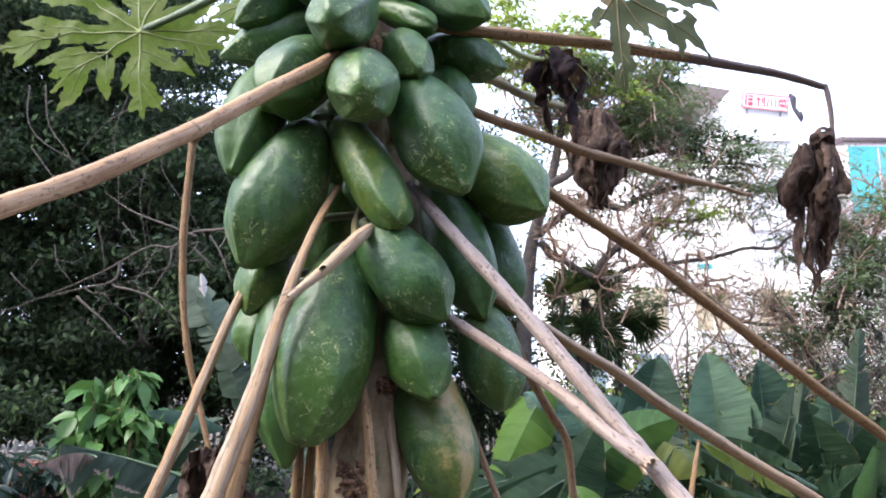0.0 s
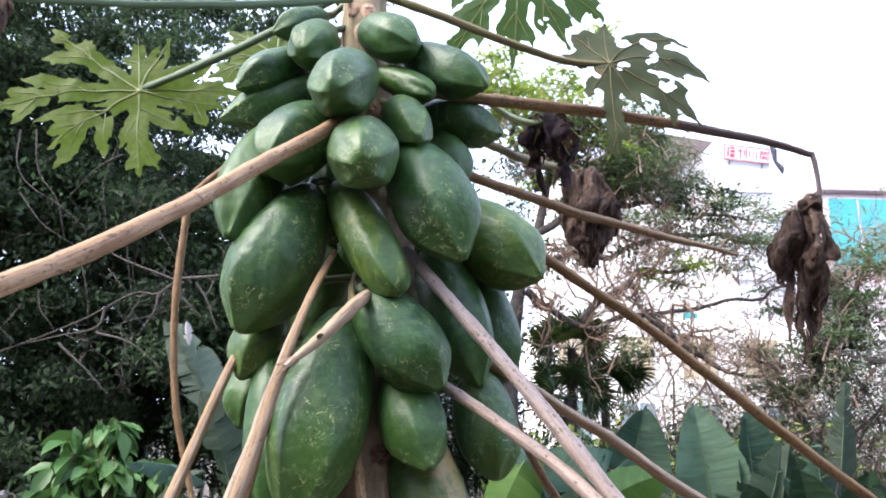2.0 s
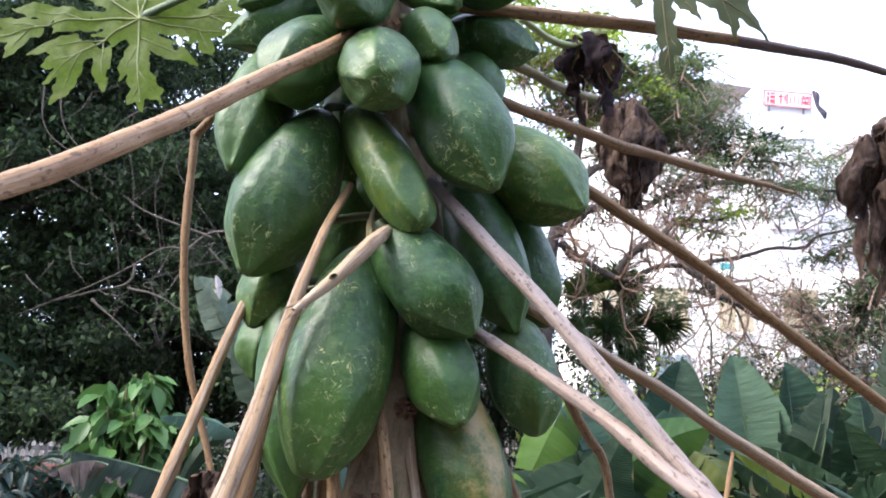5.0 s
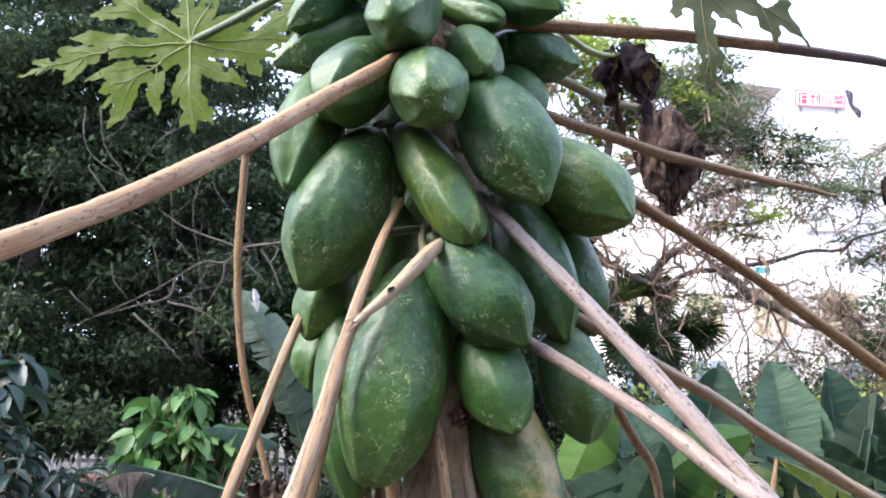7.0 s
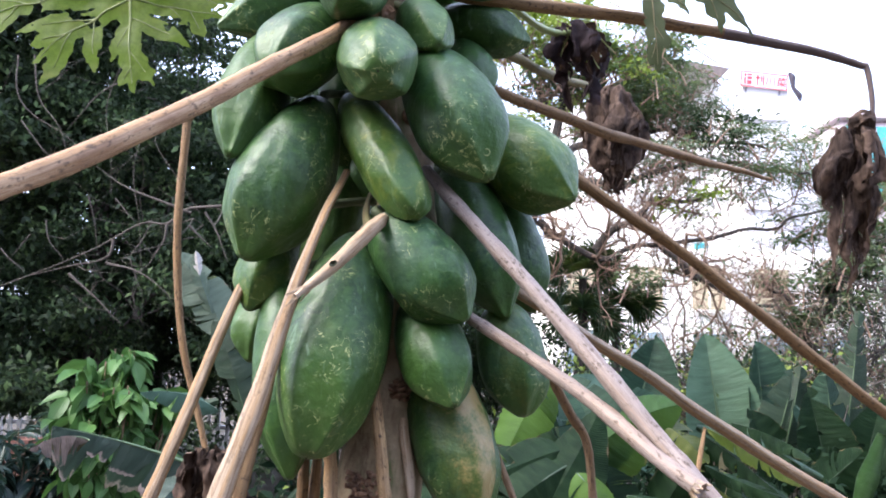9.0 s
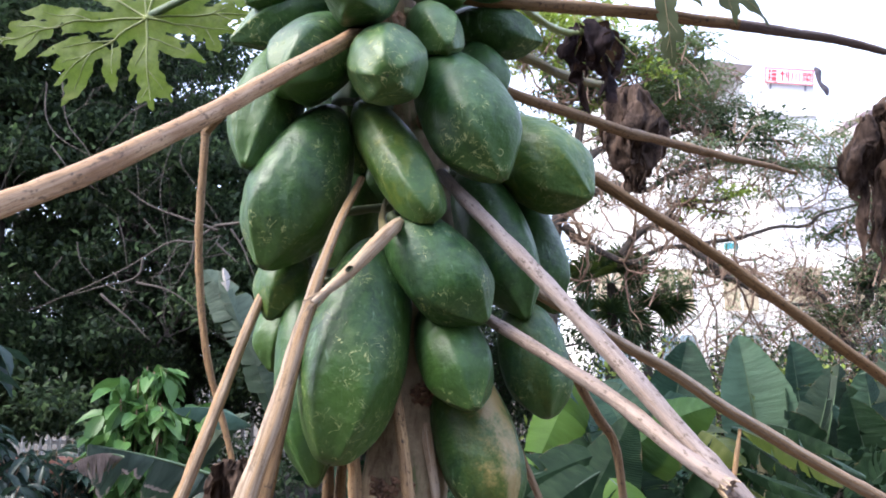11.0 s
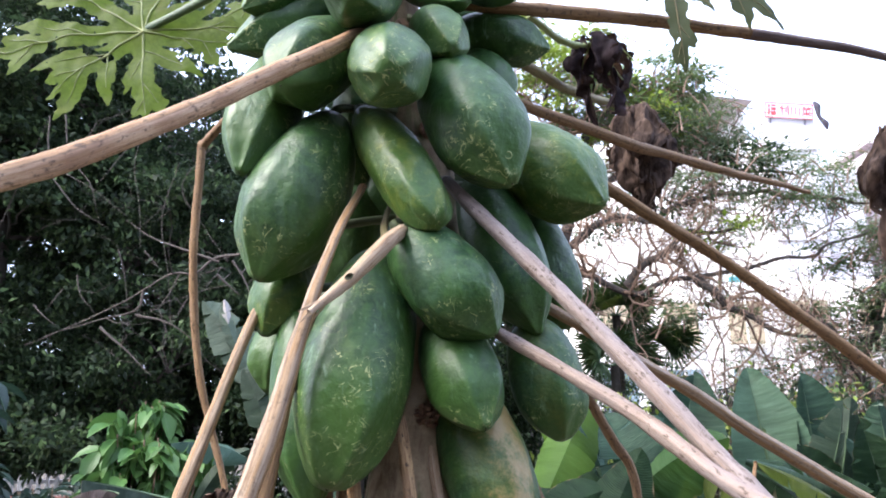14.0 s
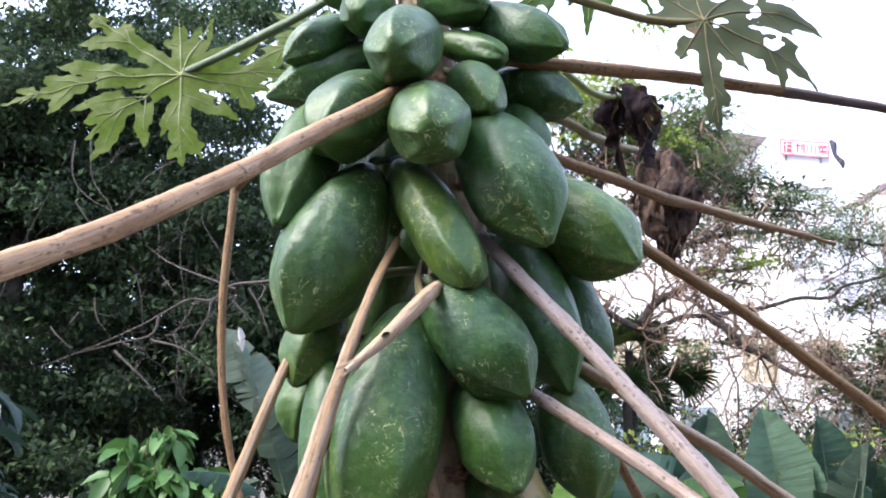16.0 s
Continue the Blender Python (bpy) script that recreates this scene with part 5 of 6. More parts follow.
far_c = banana_plant((2.9, 6.75, -0.02), (2.85, 6.75, 0.65), "banana plant with dark upright leaves")
banana_leaf(far_c, (2.82, 6.75, 0.6), (2.76, 6.68, 1.66), (0.25, -1, 0.15), 0.76, BANANA, 0.03, 1, -0.42, 14, rib=0.024)
banana_leaf(far_c, (2.95, 6.7, 0.55), (3.08, 6.5, 1.45), (-0.3, -1, 0.3), 0.46, BANANA_OLD, 0.08, 4, 0.55, 15, "", 0.4, rib=0.024)
far_d = banana_plant((3.45, 6.6, -0.02), (3.40, 6.6, 0.6), "dark banana plant with folded leaves")
banana_leaf(far_d, (3.35, 6.55, 0.45), (3.22, 6.35, 1.42), (-0.2, -1, 0.3), 0.52, BANANA, 0.05, 2, 0.55, 16, rib=0.024)
banana_leaf(far_d, (3.45, 6.6, 0.6), (3.62, 6.5, 1.95), (-0.4, -1, 0.1), 0.36, BANANA_OLD, 0.06, 9, 0.60, 17, "narrow torn banana leaf", 0.6, rib=0.024)
banana_leaf(far_d, (3.5, 6.5, 0.5), (3.95, 6.0, 1.35), (-0.2, -1, 0.5), 0.5, BANANA, 0.1, 3, -0.42, 18, rib=0.024)
banana_leaf(far_d, (3.3, 6.5, 0.45), (2.75, 5.9, 1.15), (0.1, -0.9, 0.6), 0.5, BANANA, 0.12, 3, 0.50, 19, rib=0.024)

far_e = banana_plant((2.68, 5.65, -0.02), (2.68, 5.63, 0.55), "dark banana plant with broad upright leaves")
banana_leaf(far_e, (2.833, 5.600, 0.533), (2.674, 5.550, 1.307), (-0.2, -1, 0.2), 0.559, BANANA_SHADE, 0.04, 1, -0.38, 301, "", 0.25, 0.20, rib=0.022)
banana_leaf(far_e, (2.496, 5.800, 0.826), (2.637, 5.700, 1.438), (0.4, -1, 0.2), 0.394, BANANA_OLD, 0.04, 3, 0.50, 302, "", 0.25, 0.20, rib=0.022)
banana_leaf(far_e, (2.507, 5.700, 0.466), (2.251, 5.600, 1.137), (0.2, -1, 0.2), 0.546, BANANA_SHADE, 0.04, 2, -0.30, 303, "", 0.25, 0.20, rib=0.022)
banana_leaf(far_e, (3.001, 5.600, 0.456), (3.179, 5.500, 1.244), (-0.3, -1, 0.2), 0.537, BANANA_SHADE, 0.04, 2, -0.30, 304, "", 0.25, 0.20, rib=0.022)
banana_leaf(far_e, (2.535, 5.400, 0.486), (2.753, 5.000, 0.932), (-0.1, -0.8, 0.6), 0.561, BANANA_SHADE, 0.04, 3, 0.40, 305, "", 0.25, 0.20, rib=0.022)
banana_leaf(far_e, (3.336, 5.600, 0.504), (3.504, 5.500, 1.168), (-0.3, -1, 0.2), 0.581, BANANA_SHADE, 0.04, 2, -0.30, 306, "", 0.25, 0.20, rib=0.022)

# broad overlapping leaves closer by
near_a = banana_plant((0.75, 3.35, -0.02), (0.72, 3.30, 0.55), "banana plant with broad arching sunlit leaves")
banana_leaf(near_a, (0.219, 3.200, 0.686), (0.889, 2.950, 1.347), (-0.45, -0.8, 0.35), 0.407, BANANA_LIT, 0.0, 1, 0.45, 221, "translucent banana leaf coloured bright green as if lit through", 0.08, 0.10, (0.577, 3.050, 1.151))
banana_leaf(near_a, (0.460, 2.750, 1.106), (0.640, 2.600, 0.740), (0.35, -1, 0.15), 0.205, BANANA_BACKLIT, 0.0, 1, 0.45, 222, "hanging banana leaf coloured bright as backlit", 0.05, 0.08, (0.545, 2.650, 0.985))
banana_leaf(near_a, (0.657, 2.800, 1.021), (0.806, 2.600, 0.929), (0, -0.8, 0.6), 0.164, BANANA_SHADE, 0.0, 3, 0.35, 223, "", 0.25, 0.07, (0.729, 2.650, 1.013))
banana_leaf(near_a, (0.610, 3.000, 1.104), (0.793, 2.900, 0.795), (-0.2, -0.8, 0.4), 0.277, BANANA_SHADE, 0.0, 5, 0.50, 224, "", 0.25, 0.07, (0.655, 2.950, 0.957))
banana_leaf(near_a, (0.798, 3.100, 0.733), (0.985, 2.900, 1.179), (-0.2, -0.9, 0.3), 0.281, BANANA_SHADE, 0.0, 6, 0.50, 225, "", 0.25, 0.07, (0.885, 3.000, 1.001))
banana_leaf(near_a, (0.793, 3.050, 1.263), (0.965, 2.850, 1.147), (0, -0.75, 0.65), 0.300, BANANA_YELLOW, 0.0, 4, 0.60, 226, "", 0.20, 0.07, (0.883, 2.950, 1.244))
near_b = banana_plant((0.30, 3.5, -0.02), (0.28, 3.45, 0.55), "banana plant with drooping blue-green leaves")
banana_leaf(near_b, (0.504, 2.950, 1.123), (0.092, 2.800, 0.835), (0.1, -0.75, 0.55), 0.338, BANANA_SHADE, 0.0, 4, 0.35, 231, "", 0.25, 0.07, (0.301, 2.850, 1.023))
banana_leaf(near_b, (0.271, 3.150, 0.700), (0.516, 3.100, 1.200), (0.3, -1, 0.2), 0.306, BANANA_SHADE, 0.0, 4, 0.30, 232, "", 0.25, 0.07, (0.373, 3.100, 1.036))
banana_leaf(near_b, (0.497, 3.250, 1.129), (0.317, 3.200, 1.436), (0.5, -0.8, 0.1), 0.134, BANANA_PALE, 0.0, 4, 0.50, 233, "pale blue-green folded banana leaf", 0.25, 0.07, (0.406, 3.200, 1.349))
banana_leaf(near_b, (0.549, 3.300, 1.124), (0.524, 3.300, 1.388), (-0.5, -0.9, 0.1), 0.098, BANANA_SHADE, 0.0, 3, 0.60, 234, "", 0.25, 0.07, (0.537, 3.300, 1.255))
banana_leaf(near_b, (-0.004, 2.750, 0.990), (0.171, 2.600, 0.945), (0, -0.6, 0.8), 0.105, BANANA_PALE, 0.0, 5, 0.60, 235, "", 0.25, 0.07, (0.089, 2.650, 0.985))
banana_leaf(near_b, (0.200, 2.850, 0.750), (0.570, 2.950, 1.290), (-0.3, -0.85, 0.35), 0.420, BANANA_SHADE, 0.0, 1, 0.25, 236, "blue-green banana leaf coloured dark for shade", 0.08, 0.06, (0.385, 2.880, 0.985))
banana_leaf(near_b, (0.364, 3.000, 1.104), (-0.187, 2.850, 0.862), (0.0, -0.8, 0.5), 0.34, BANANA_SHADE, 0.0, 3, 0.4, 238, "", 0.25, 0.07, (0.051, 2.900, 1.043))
banana_leaf(near_b, (0.218, 3.300, 1.497), (0.305, 3.300, 1.212), (-0.3, -1, 0.1), 0.122, BANANA_BACKLIT, 0.0, 2, 0.35, 237, "banana leaf coloured as backlit green", 0.25, 0.07, (0.266, 3.300, 1.361))
banana_leaf(near_b, (0.421, 3.250, 1.475), (0.169, 3.050, 1.013), (-0.2, -1, 0.2), 0.298, BANANA_BACKLIT, 0.04, 2, 0.35, 307, "translucent banana leaf coloured bright green as if lit through", 0.15, 0.08, rib=0.015)
banana_leaf(near_b, (0.509, 3.300, 1.425), (0.405, 3.200, 1.111), (0.4, -0.9, 0.1), 0.250, BANANA_PALE, 0.04, 2, 0.55, 308, "pale blue-green folded banana leaf", 0.20, 0.08, rib=0.012)
banana_leaf(near_b, (0.486, 3.000, 1.172), (0.114, 2.900, 1.036), (0, -0.7, 0.6), 0.311, BANANA_SHADE, 0.04, 3, 0.50, 309, "", 0.20, 0.08, rib=0.012)
banana_leaf(near_b, (0.655, 3.050, 1.068), (0.488, 3.150, 1.429), (0.1, -1, 0.2), 0.365, BANANA, 0.04, 2, -0.30, 310, "", 0.20, 0.08, rib=0.020)
near_c = banana_plant((1.25, 3.55, -0.02), (1.22, 3.5, 0.60), "banana plant with long split yellowing leaves")
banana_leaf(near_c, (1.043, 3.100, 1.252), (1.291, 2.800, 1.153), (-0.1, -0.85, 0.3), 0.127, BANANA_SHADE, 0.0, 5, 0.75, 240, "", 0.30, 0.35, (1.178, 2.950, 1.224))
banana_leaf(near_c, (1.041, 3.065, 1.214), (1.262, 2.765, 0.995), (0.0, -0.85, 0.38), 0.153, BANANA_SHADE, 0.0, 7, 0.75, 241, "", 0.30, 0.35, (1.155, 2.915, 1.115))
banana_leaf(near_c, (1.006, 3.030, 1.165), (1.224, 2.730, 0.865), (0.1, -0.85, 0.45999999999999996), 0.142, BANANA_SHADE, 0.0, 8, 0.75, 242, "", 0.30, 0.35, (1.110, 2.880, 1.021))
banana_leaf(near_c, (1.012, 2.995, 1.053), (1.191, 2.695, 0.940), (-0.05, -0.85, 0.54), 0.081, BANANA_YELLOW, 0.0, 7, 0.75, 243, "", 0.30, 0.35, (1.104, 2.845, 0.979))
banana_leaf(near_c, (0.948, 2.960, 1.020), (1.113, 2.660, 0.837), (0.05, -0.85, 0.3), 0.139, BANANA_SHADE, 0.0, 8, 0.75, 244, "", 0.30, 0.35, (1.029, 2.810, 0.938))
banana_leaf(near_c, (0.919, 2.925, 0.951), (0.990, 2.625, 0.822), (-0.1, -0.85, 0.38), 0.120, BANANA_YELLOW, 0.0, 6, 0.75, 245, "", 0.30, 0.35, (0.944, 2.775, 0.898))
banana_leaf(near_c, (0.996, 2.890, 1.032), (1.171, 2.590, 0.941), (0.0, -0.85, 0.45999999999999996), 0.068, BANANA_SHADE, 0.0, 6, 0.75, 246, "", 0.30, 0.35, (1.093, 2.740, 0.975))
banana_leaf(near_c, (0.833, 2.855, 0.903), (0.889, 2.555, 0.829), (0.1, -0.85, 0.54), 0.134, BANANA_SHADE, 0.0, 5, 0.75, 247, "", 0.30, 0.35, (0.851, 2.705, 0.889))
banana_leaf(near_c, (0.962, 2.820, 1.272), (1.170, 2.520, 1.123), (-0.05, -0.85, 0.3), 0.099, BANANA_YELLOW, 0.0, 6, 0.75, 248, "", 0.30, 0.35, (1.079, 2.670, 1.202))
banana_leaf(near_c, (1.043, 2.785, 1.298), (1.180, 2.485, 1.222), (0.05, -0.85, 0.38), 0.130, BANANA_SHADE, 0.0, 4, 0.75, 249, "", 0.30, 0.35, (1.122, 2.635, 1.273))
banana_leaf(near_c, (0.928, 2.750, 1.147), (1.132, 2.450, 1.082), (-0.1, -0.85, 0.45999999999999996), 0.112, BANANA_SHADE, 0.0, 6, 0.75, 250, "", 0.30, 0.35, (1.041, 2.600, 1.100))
t = Tubes()
p, r = smooth_path([(0.916, 2.700, 1.287), (0.882, 2.680, 1.145), (0.817, 2.650, 0.835)], [0.005, 0.009, 0.012], 10)
t.add(local(near_c, p), r, 10, 0.15, True, 0.2)
t.build("dry_leaf_stalk", BROWN, near_c, "dry brown hanging leaf stalk")

t = Tubes()
p, r = smooth_path([(0.984, 3.000, 1.260), (1.211, 2.920, 1.181), (1.405, 2.850, 1.097)], [0.012, 0.034, 0.010], 10)
t.add(local(near_c, p), r, 12, 0.10, True, 0.15)
t.build("rolled_leaf", BANANA, near_c, "dark green rolled banana leaf")
t = Tubes()
p, r = smooth_path([(1.747, 3.300, 0.816), (1.826, 3.300, 1.031), (1.897, 3.300, 1.222)], [0.024, 0.042, 0.016], 10)
t.add(local(near_c, p), r, 12, 0.10, True, 0.12)
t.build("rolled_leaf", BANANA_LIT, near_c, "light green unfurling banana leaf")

# torn plant by the dark trees
LEFT_TORN = ((-1.240, 3.64, 1.690), (-1.315, 3.62, 1.886), (-1.352, 3.62, 1.995), (-1.335, 3.60, 2.010))
left_a = banana_plant((-0.95, 3.65, -0.02), (-0.97, 3.62, 0.55), "wind-torn banana plant in the shade")
banana_leaf(left_a, (-1.171, 3.650, 1.571), (-1.451, 3.650, 1.999), (0.2, -1, 0.15), 0.290, BANANA_GREY, 0.0, 4, 0.25, 41, "pale torn upright banana leaf", 0.35, 0.20, (-1.289, 3.650, 1.800))
banana_leaf(left_a, LEFT_TORN[0], LEFT_TORN[2], (0.45, -1, 0.2), 0.105, BANANA_GREY, 0.0, 4, 0.45, 40, "pale curled banana leaf flap", 0.35, 0.40, LEFT_TORN[1])
banana_leaf(left_a, LEFT_TORN[1], LEFT_TORN[3], (0.3, -0.9, 0.3), 0.070, BUDPALE, 0.0, 3, 0.60, 39, "whitish dry torn leaf edge", 0.35, 0.50)
banana_leaf(left_a, (-1.038, 3.620, 1.203), (-1.212, 3.600, 1.653), (-0.3, -1, 0.2), 0.267, BANANA_OLD, 0.0, 3, 0.35, 42, "", 0.30, 0.20, (-1.121, 3.600, 1.461))
banana_leaf(left_a, (-1.025, 3.200, 1.251), (-1.279, 3.000, 1.338), (0, -0.7, 0.7), 0.168, BANANA_PALE, 0.0, 5, 0.70, 46, "pale blue-green bent banana leaf", 0.30, 0.20, (-1.145, 3.100, 1.325))
banana_leaf(left_a, (-1.274, 3.200, 1.027), (-1.041, 3.200, 1.296), (0.2, -1, 0.2), 0.111, BANANA_OLD, 0.0, 2, 0.60, 47, "", 0.25, 0.10, (-1.166, 3.200, 1.207))
left_b = banana_plant((-0.72, 2.95, -0.02), (-0.74, 2.92, 0.5), "low banana plant with a ragged bent leaf")
banana_leaf(left_b, (-0.536, 3.000, 1.048), (-0.815, 3.150, 1.448), (0.2, -1, 0.2), 0.311, BANANA, 0.05, 4, 0.40, 49, "", 0.30, 0.30)
banana_leaf(left_b, (-0.757, 2.950, 0.790), (-0.541, 2.900, 1.041), (-0.2, -0.8, 0.5), 0.259, BANANA_OLD, 0.05, 6, 0.50, 50, "", 0.50, 0.40)
banana_leaf(left_b, (-0.520, 2.900, 0.805), (-0.731, 2.850, 0.984), (0.1, -0.8, 0.5), 0.208, BANANA_SHADE, 0.05, 5, 0.60, 51, "", 0.50, 0.40)
banana_leaf(left_b, (-1.289, 2.600, 1.196), (-1.463, 2.550, 1.168), (0.0, -0.4, 0.92), 0.19, DRYLEAF, 0.0, 6, 1.2, 48, "dry brown leaf tip", 0.5, 0.6, (-1.370, 2.580, 1.207))
banana_leaf(left_b, (-1.001, 2.800, 1.095), (-1.428, 2.620, 1.236), (0.0, -0.35, 0.95), 0.44, BANANA_DRY, 0.0, 5, 1.10, 43, "ragged grey-green banana leaf with dry edge", 0.40, 0.75, (-1.232, 2.720, 1.180))
banana_leaf(left_b, (-0.987, 2.800, 1.059), (-1.077, 2.600, 0.923), (0.2, -0.8, 0.5), 0.200, BANANA_DRY, 0.0, 4, 0.50, 44, "", 0.30, 0.30, (-1.016, 2.700, 1.012))
banana_leaf(left_b, (-0.937, 2.700, 0.927), (-1.216, 2.400, 0.953), (0, -0.6, 0.8), 0.185, BANANA_DRY, 0.0, 6, 0.80, 45, "", 0.30, 0.20, (-1.060, 2.500, 0.973))


# ---- woody plants ----
def grow(tubes, tips, start, way, long, r, depth, rng, wiggle=0.35, lift=0.05, kids=3, sides=5, shrink=0.62):
    """A branch that wanders, tapers and forks."""
    p, d = Vector(start), Vector(way).normalized()
    n = max(4, int(6 * min(1.5, long)) + 2)
    pts, rr = [p.copy()], [r]
    for i in range(n):
        d = (d + Vector((rng.gauss(0, 1), rng.gauss(0, 1), rng.gauss(0, 1))) * wiggle / math.sqrt(n) * 1.6 + Vector((0, 0, lift))).normalized()
        p = p + d * (long / n)
        pts.append(p.copy())
        rr.append(r * (1 - 0.65 * (i + 1) / n))
    tubes.add(pts, rr, sides, 0, False)
    tips.append((pts[-1], d.copy(), depth))
    if depth <= 0:
        return
    for k in range(kids):
        i = rng.randint(max(1, n // 4), n)
        q = (d * 0.6 + Vector((rng.gauss(0, 1), rng.gauss(0, 1), rng.gauss(0, 0.8)))).normalized()
        grow(tubes, tips, pts[i], q, long * rng.uniform(0.45, 0.85) * (shrink + 0.25), rr[i] * shrink, depth - 1, rng, wiggle, lift, kids, max(4, sides - 1), shrink)


def leaf_cloud(rng, centres, per, spread, size, down=0.3):
    """Positions, headings and sizes of leaves gathered about twig ends."""
    c = np.repeat(np.array([tuple(q) for q in centres]), per, axis=0)
    pos = c + rng.normal(0, 1, c.shape) * np.array(spread)
    head = rng.normal(0, 1, c.shape) + np.array([0, 0, -down])
    ln = size * rng.uniform(0.6, 1.35, len(c))
    return pos, head, ln


def dark_tree(foot, height, reach, seed, leaves, label, leaf=0.085, low=0.1):
    rng, nr = random.Random(seed), np.random.default_rng(seed)
    ob = thing("tree", foot, label, "tree", "trees behind")
    t, tips = Tubes(), []
    trunk = Tubes()
    top = Vector((rng.uniform(-0.3, 0.3), rng.uniform(-0.2, 0.4), height * 0.62))
    pts, rr = smooth_path([(0, 0, -0.05), (0.05, 0.02, height * 0.3), top], [0.13, 0.10, 0.05], 6)
    trunk.add(pts, rr, 12, 0.04, True, 0.1)
    trunk.build("trunk", DARKBARK, ob)
    for k in range(16):
        q = pts[rng.randint(3, len(pts) - 1)]
        a = rng.uniform(0, 2 * math.pi)
        t = Tubes()
        grow(t, tips, q, (math.cos(a), math.sin(a), rng.uniform(-0.1, 0.9)), reach * rng.uniform(0.6, 1.1), 0.03, 2, rng, 0.5, 0.04, 3)
        t.build("limb", DARKBARK, ob)
    ends = [e[0] for e in tips]
    extra = [Vector((rng.gauss(0, reach * 0.75), rng.gauss(0, reach * 0.5), max(0.2, rng.uniform(0.05, 1.0) * height))) for _ in range(70)]
    extra += [Vector((rng.gauss(0, 0.35), -rng.uniform(0.2, 0.8), rng.uniform(0.16, 0.6) * height)) for _ in range(26)]
    centres = [e for e in ends if rng.random() < 0.5] + extra
    per = max(1, leaves // len(centres))
    pos, head, ln = leaf_cloud(nr, centres, per, (0.155, 0.155, 0.075), leaf)
    keep = pos[:, 2] > low
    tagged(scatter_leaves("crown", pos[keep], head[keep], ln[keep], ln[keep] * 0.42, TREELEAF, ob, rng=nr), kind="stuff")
    return ob


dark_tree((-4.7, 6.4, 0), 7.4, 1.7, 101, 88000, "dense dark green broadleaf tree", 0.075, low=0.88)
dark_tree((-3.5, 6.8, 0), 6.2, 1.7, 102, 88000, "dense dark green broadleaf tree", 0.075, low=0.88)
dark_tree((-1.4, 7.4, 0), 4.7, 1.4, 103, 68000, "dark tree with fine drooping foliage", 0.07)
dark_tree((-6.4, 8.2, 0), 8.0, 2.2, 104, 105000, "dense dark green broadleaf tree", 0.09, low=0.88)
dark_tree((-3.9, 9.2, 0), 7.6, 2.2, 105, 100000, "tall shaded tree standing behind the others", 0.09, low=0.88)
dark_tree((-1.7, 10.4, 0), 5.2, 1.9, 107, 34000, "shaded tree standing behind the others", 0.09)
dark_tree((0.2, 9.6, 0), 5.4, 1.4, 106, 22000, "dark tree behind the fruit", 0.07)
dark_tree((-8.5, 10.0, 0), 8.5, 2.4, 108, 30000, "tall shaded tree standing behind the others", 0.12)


def bare_shrub(foot, limbs, material, label, seed, depth=2, r=0.0058, kids=14, wiggle=0.9, sway=0.10):
    ob = thing("leafless_shrub", foot, label, "shrub")
    rng = random.Random(seed)
    t, tips = Tubes(), []
    for pts in limbs:
        limb = Tubes()
        p, rr = smooth_path(pts, [r * (1.15 - 0.95 * i / (len(pts) - 1)) for i in range(len(pts))], 8)
        p = [q + Vector((noise.noise(q * 4), noise.noise(q * 4 + Vector((9, 0, 0))), noise.noise(q * 4 + Vector((0, 9, 0))))) * sway for q in p]
        limb.add(local(ob, p), rr, 6, 0, False)
        limb.build("branch", material, ob)
        for _ in range(kids):
            i = rng.randint(len(p) // 4, len(p) - 1)
            grow(t, tips, p[i] - Vector(ob.location), (rng.gauss(0, 1), rng.gauss(0, 0.5), rng.gauss(0.1, 0.8)), rng.uniform(0.25, 0.8), rr[i] * 0.55, depth, rng, wiggle, 0.0, 3, 4)
    tagged(t.build("fine_branching", material, ob), kind="stuff")
    return ob


LOW_BRANCHES = (((-1.24, 2.28), (-1.43, 2.27), (-1.56, 2.17), (-1.72, 2.17), (-1.96, 2.02), (-2.27, 1.88), (-2.47, 1.81)),
       ((-1.56, 2.17), (-1.57, 2.08), (-1.64, 1.97)),
       ((-1.43, 2.24), (-1.64, 2.30), (-1.82, 2.38), (-1.97, 2.48)),
       ((-1.84, 2.09), (-1.86, 2.00), (-2.03, 1.94), (-2.37, 1.85)),
       ((-1.86, 1.97), (-1.69, 1.90), (-1.49, 1.77)),
       ((-2.06, 1.89), (-1.92, 1.78), (-1.76, 1.64)),
       ((-1.36, 2.25), (-1.29, 2.14), (-1.22, 1.98)),
       ((-1.43, 2.17), (-1.31, 2.05)))
HIGH_BRANCHES = (((-2.48, 3.10), (-2.44, 2.89), (-2.35, 2.77), (-2.17, 2.65), (-1.97, 2.50)),
       ((-2.38, 3.10), (-2.32, 2.87), (-2.19, 2.68), (-2.10, 2.46)),
       ((-2.41, 2.73), (-2.27, 2.56), (-2.06, 2.44)),
       ((-1.86, 2.96), (-2.01, 2.87), (-2.15, 2.67)),
       ((-1.85, 2.30), (-1.74, 2.19)),
       ((-2.44, 2.02), (-2.31, 1.90)),
       ((-2.28, 2.11), (-2.36, 1.99)),
       ((-2.21, 2.19), (-2.18, 2.06), (-2.11, 1.96)),
       ((-2.00, 2.32), (-1.96, 2.19), (-1.91, 2.00)))
bare_shrub((-0.62, 4.0, 0), [[(-0.62, 4.0, 0), (-0.66, 3.9, 1.6), (LOW_BRANCHES[0][0][0], 3.75, LOW_BRANCHES[0][0][1])]] + [[(x, 3.75, z) for x, z in b] for b in LOW_BRANCHES],
           TWIG, "leafless grey shrub with thin tangled branches", 7, 1, 0.0075, 2, 0.7, 0.025)
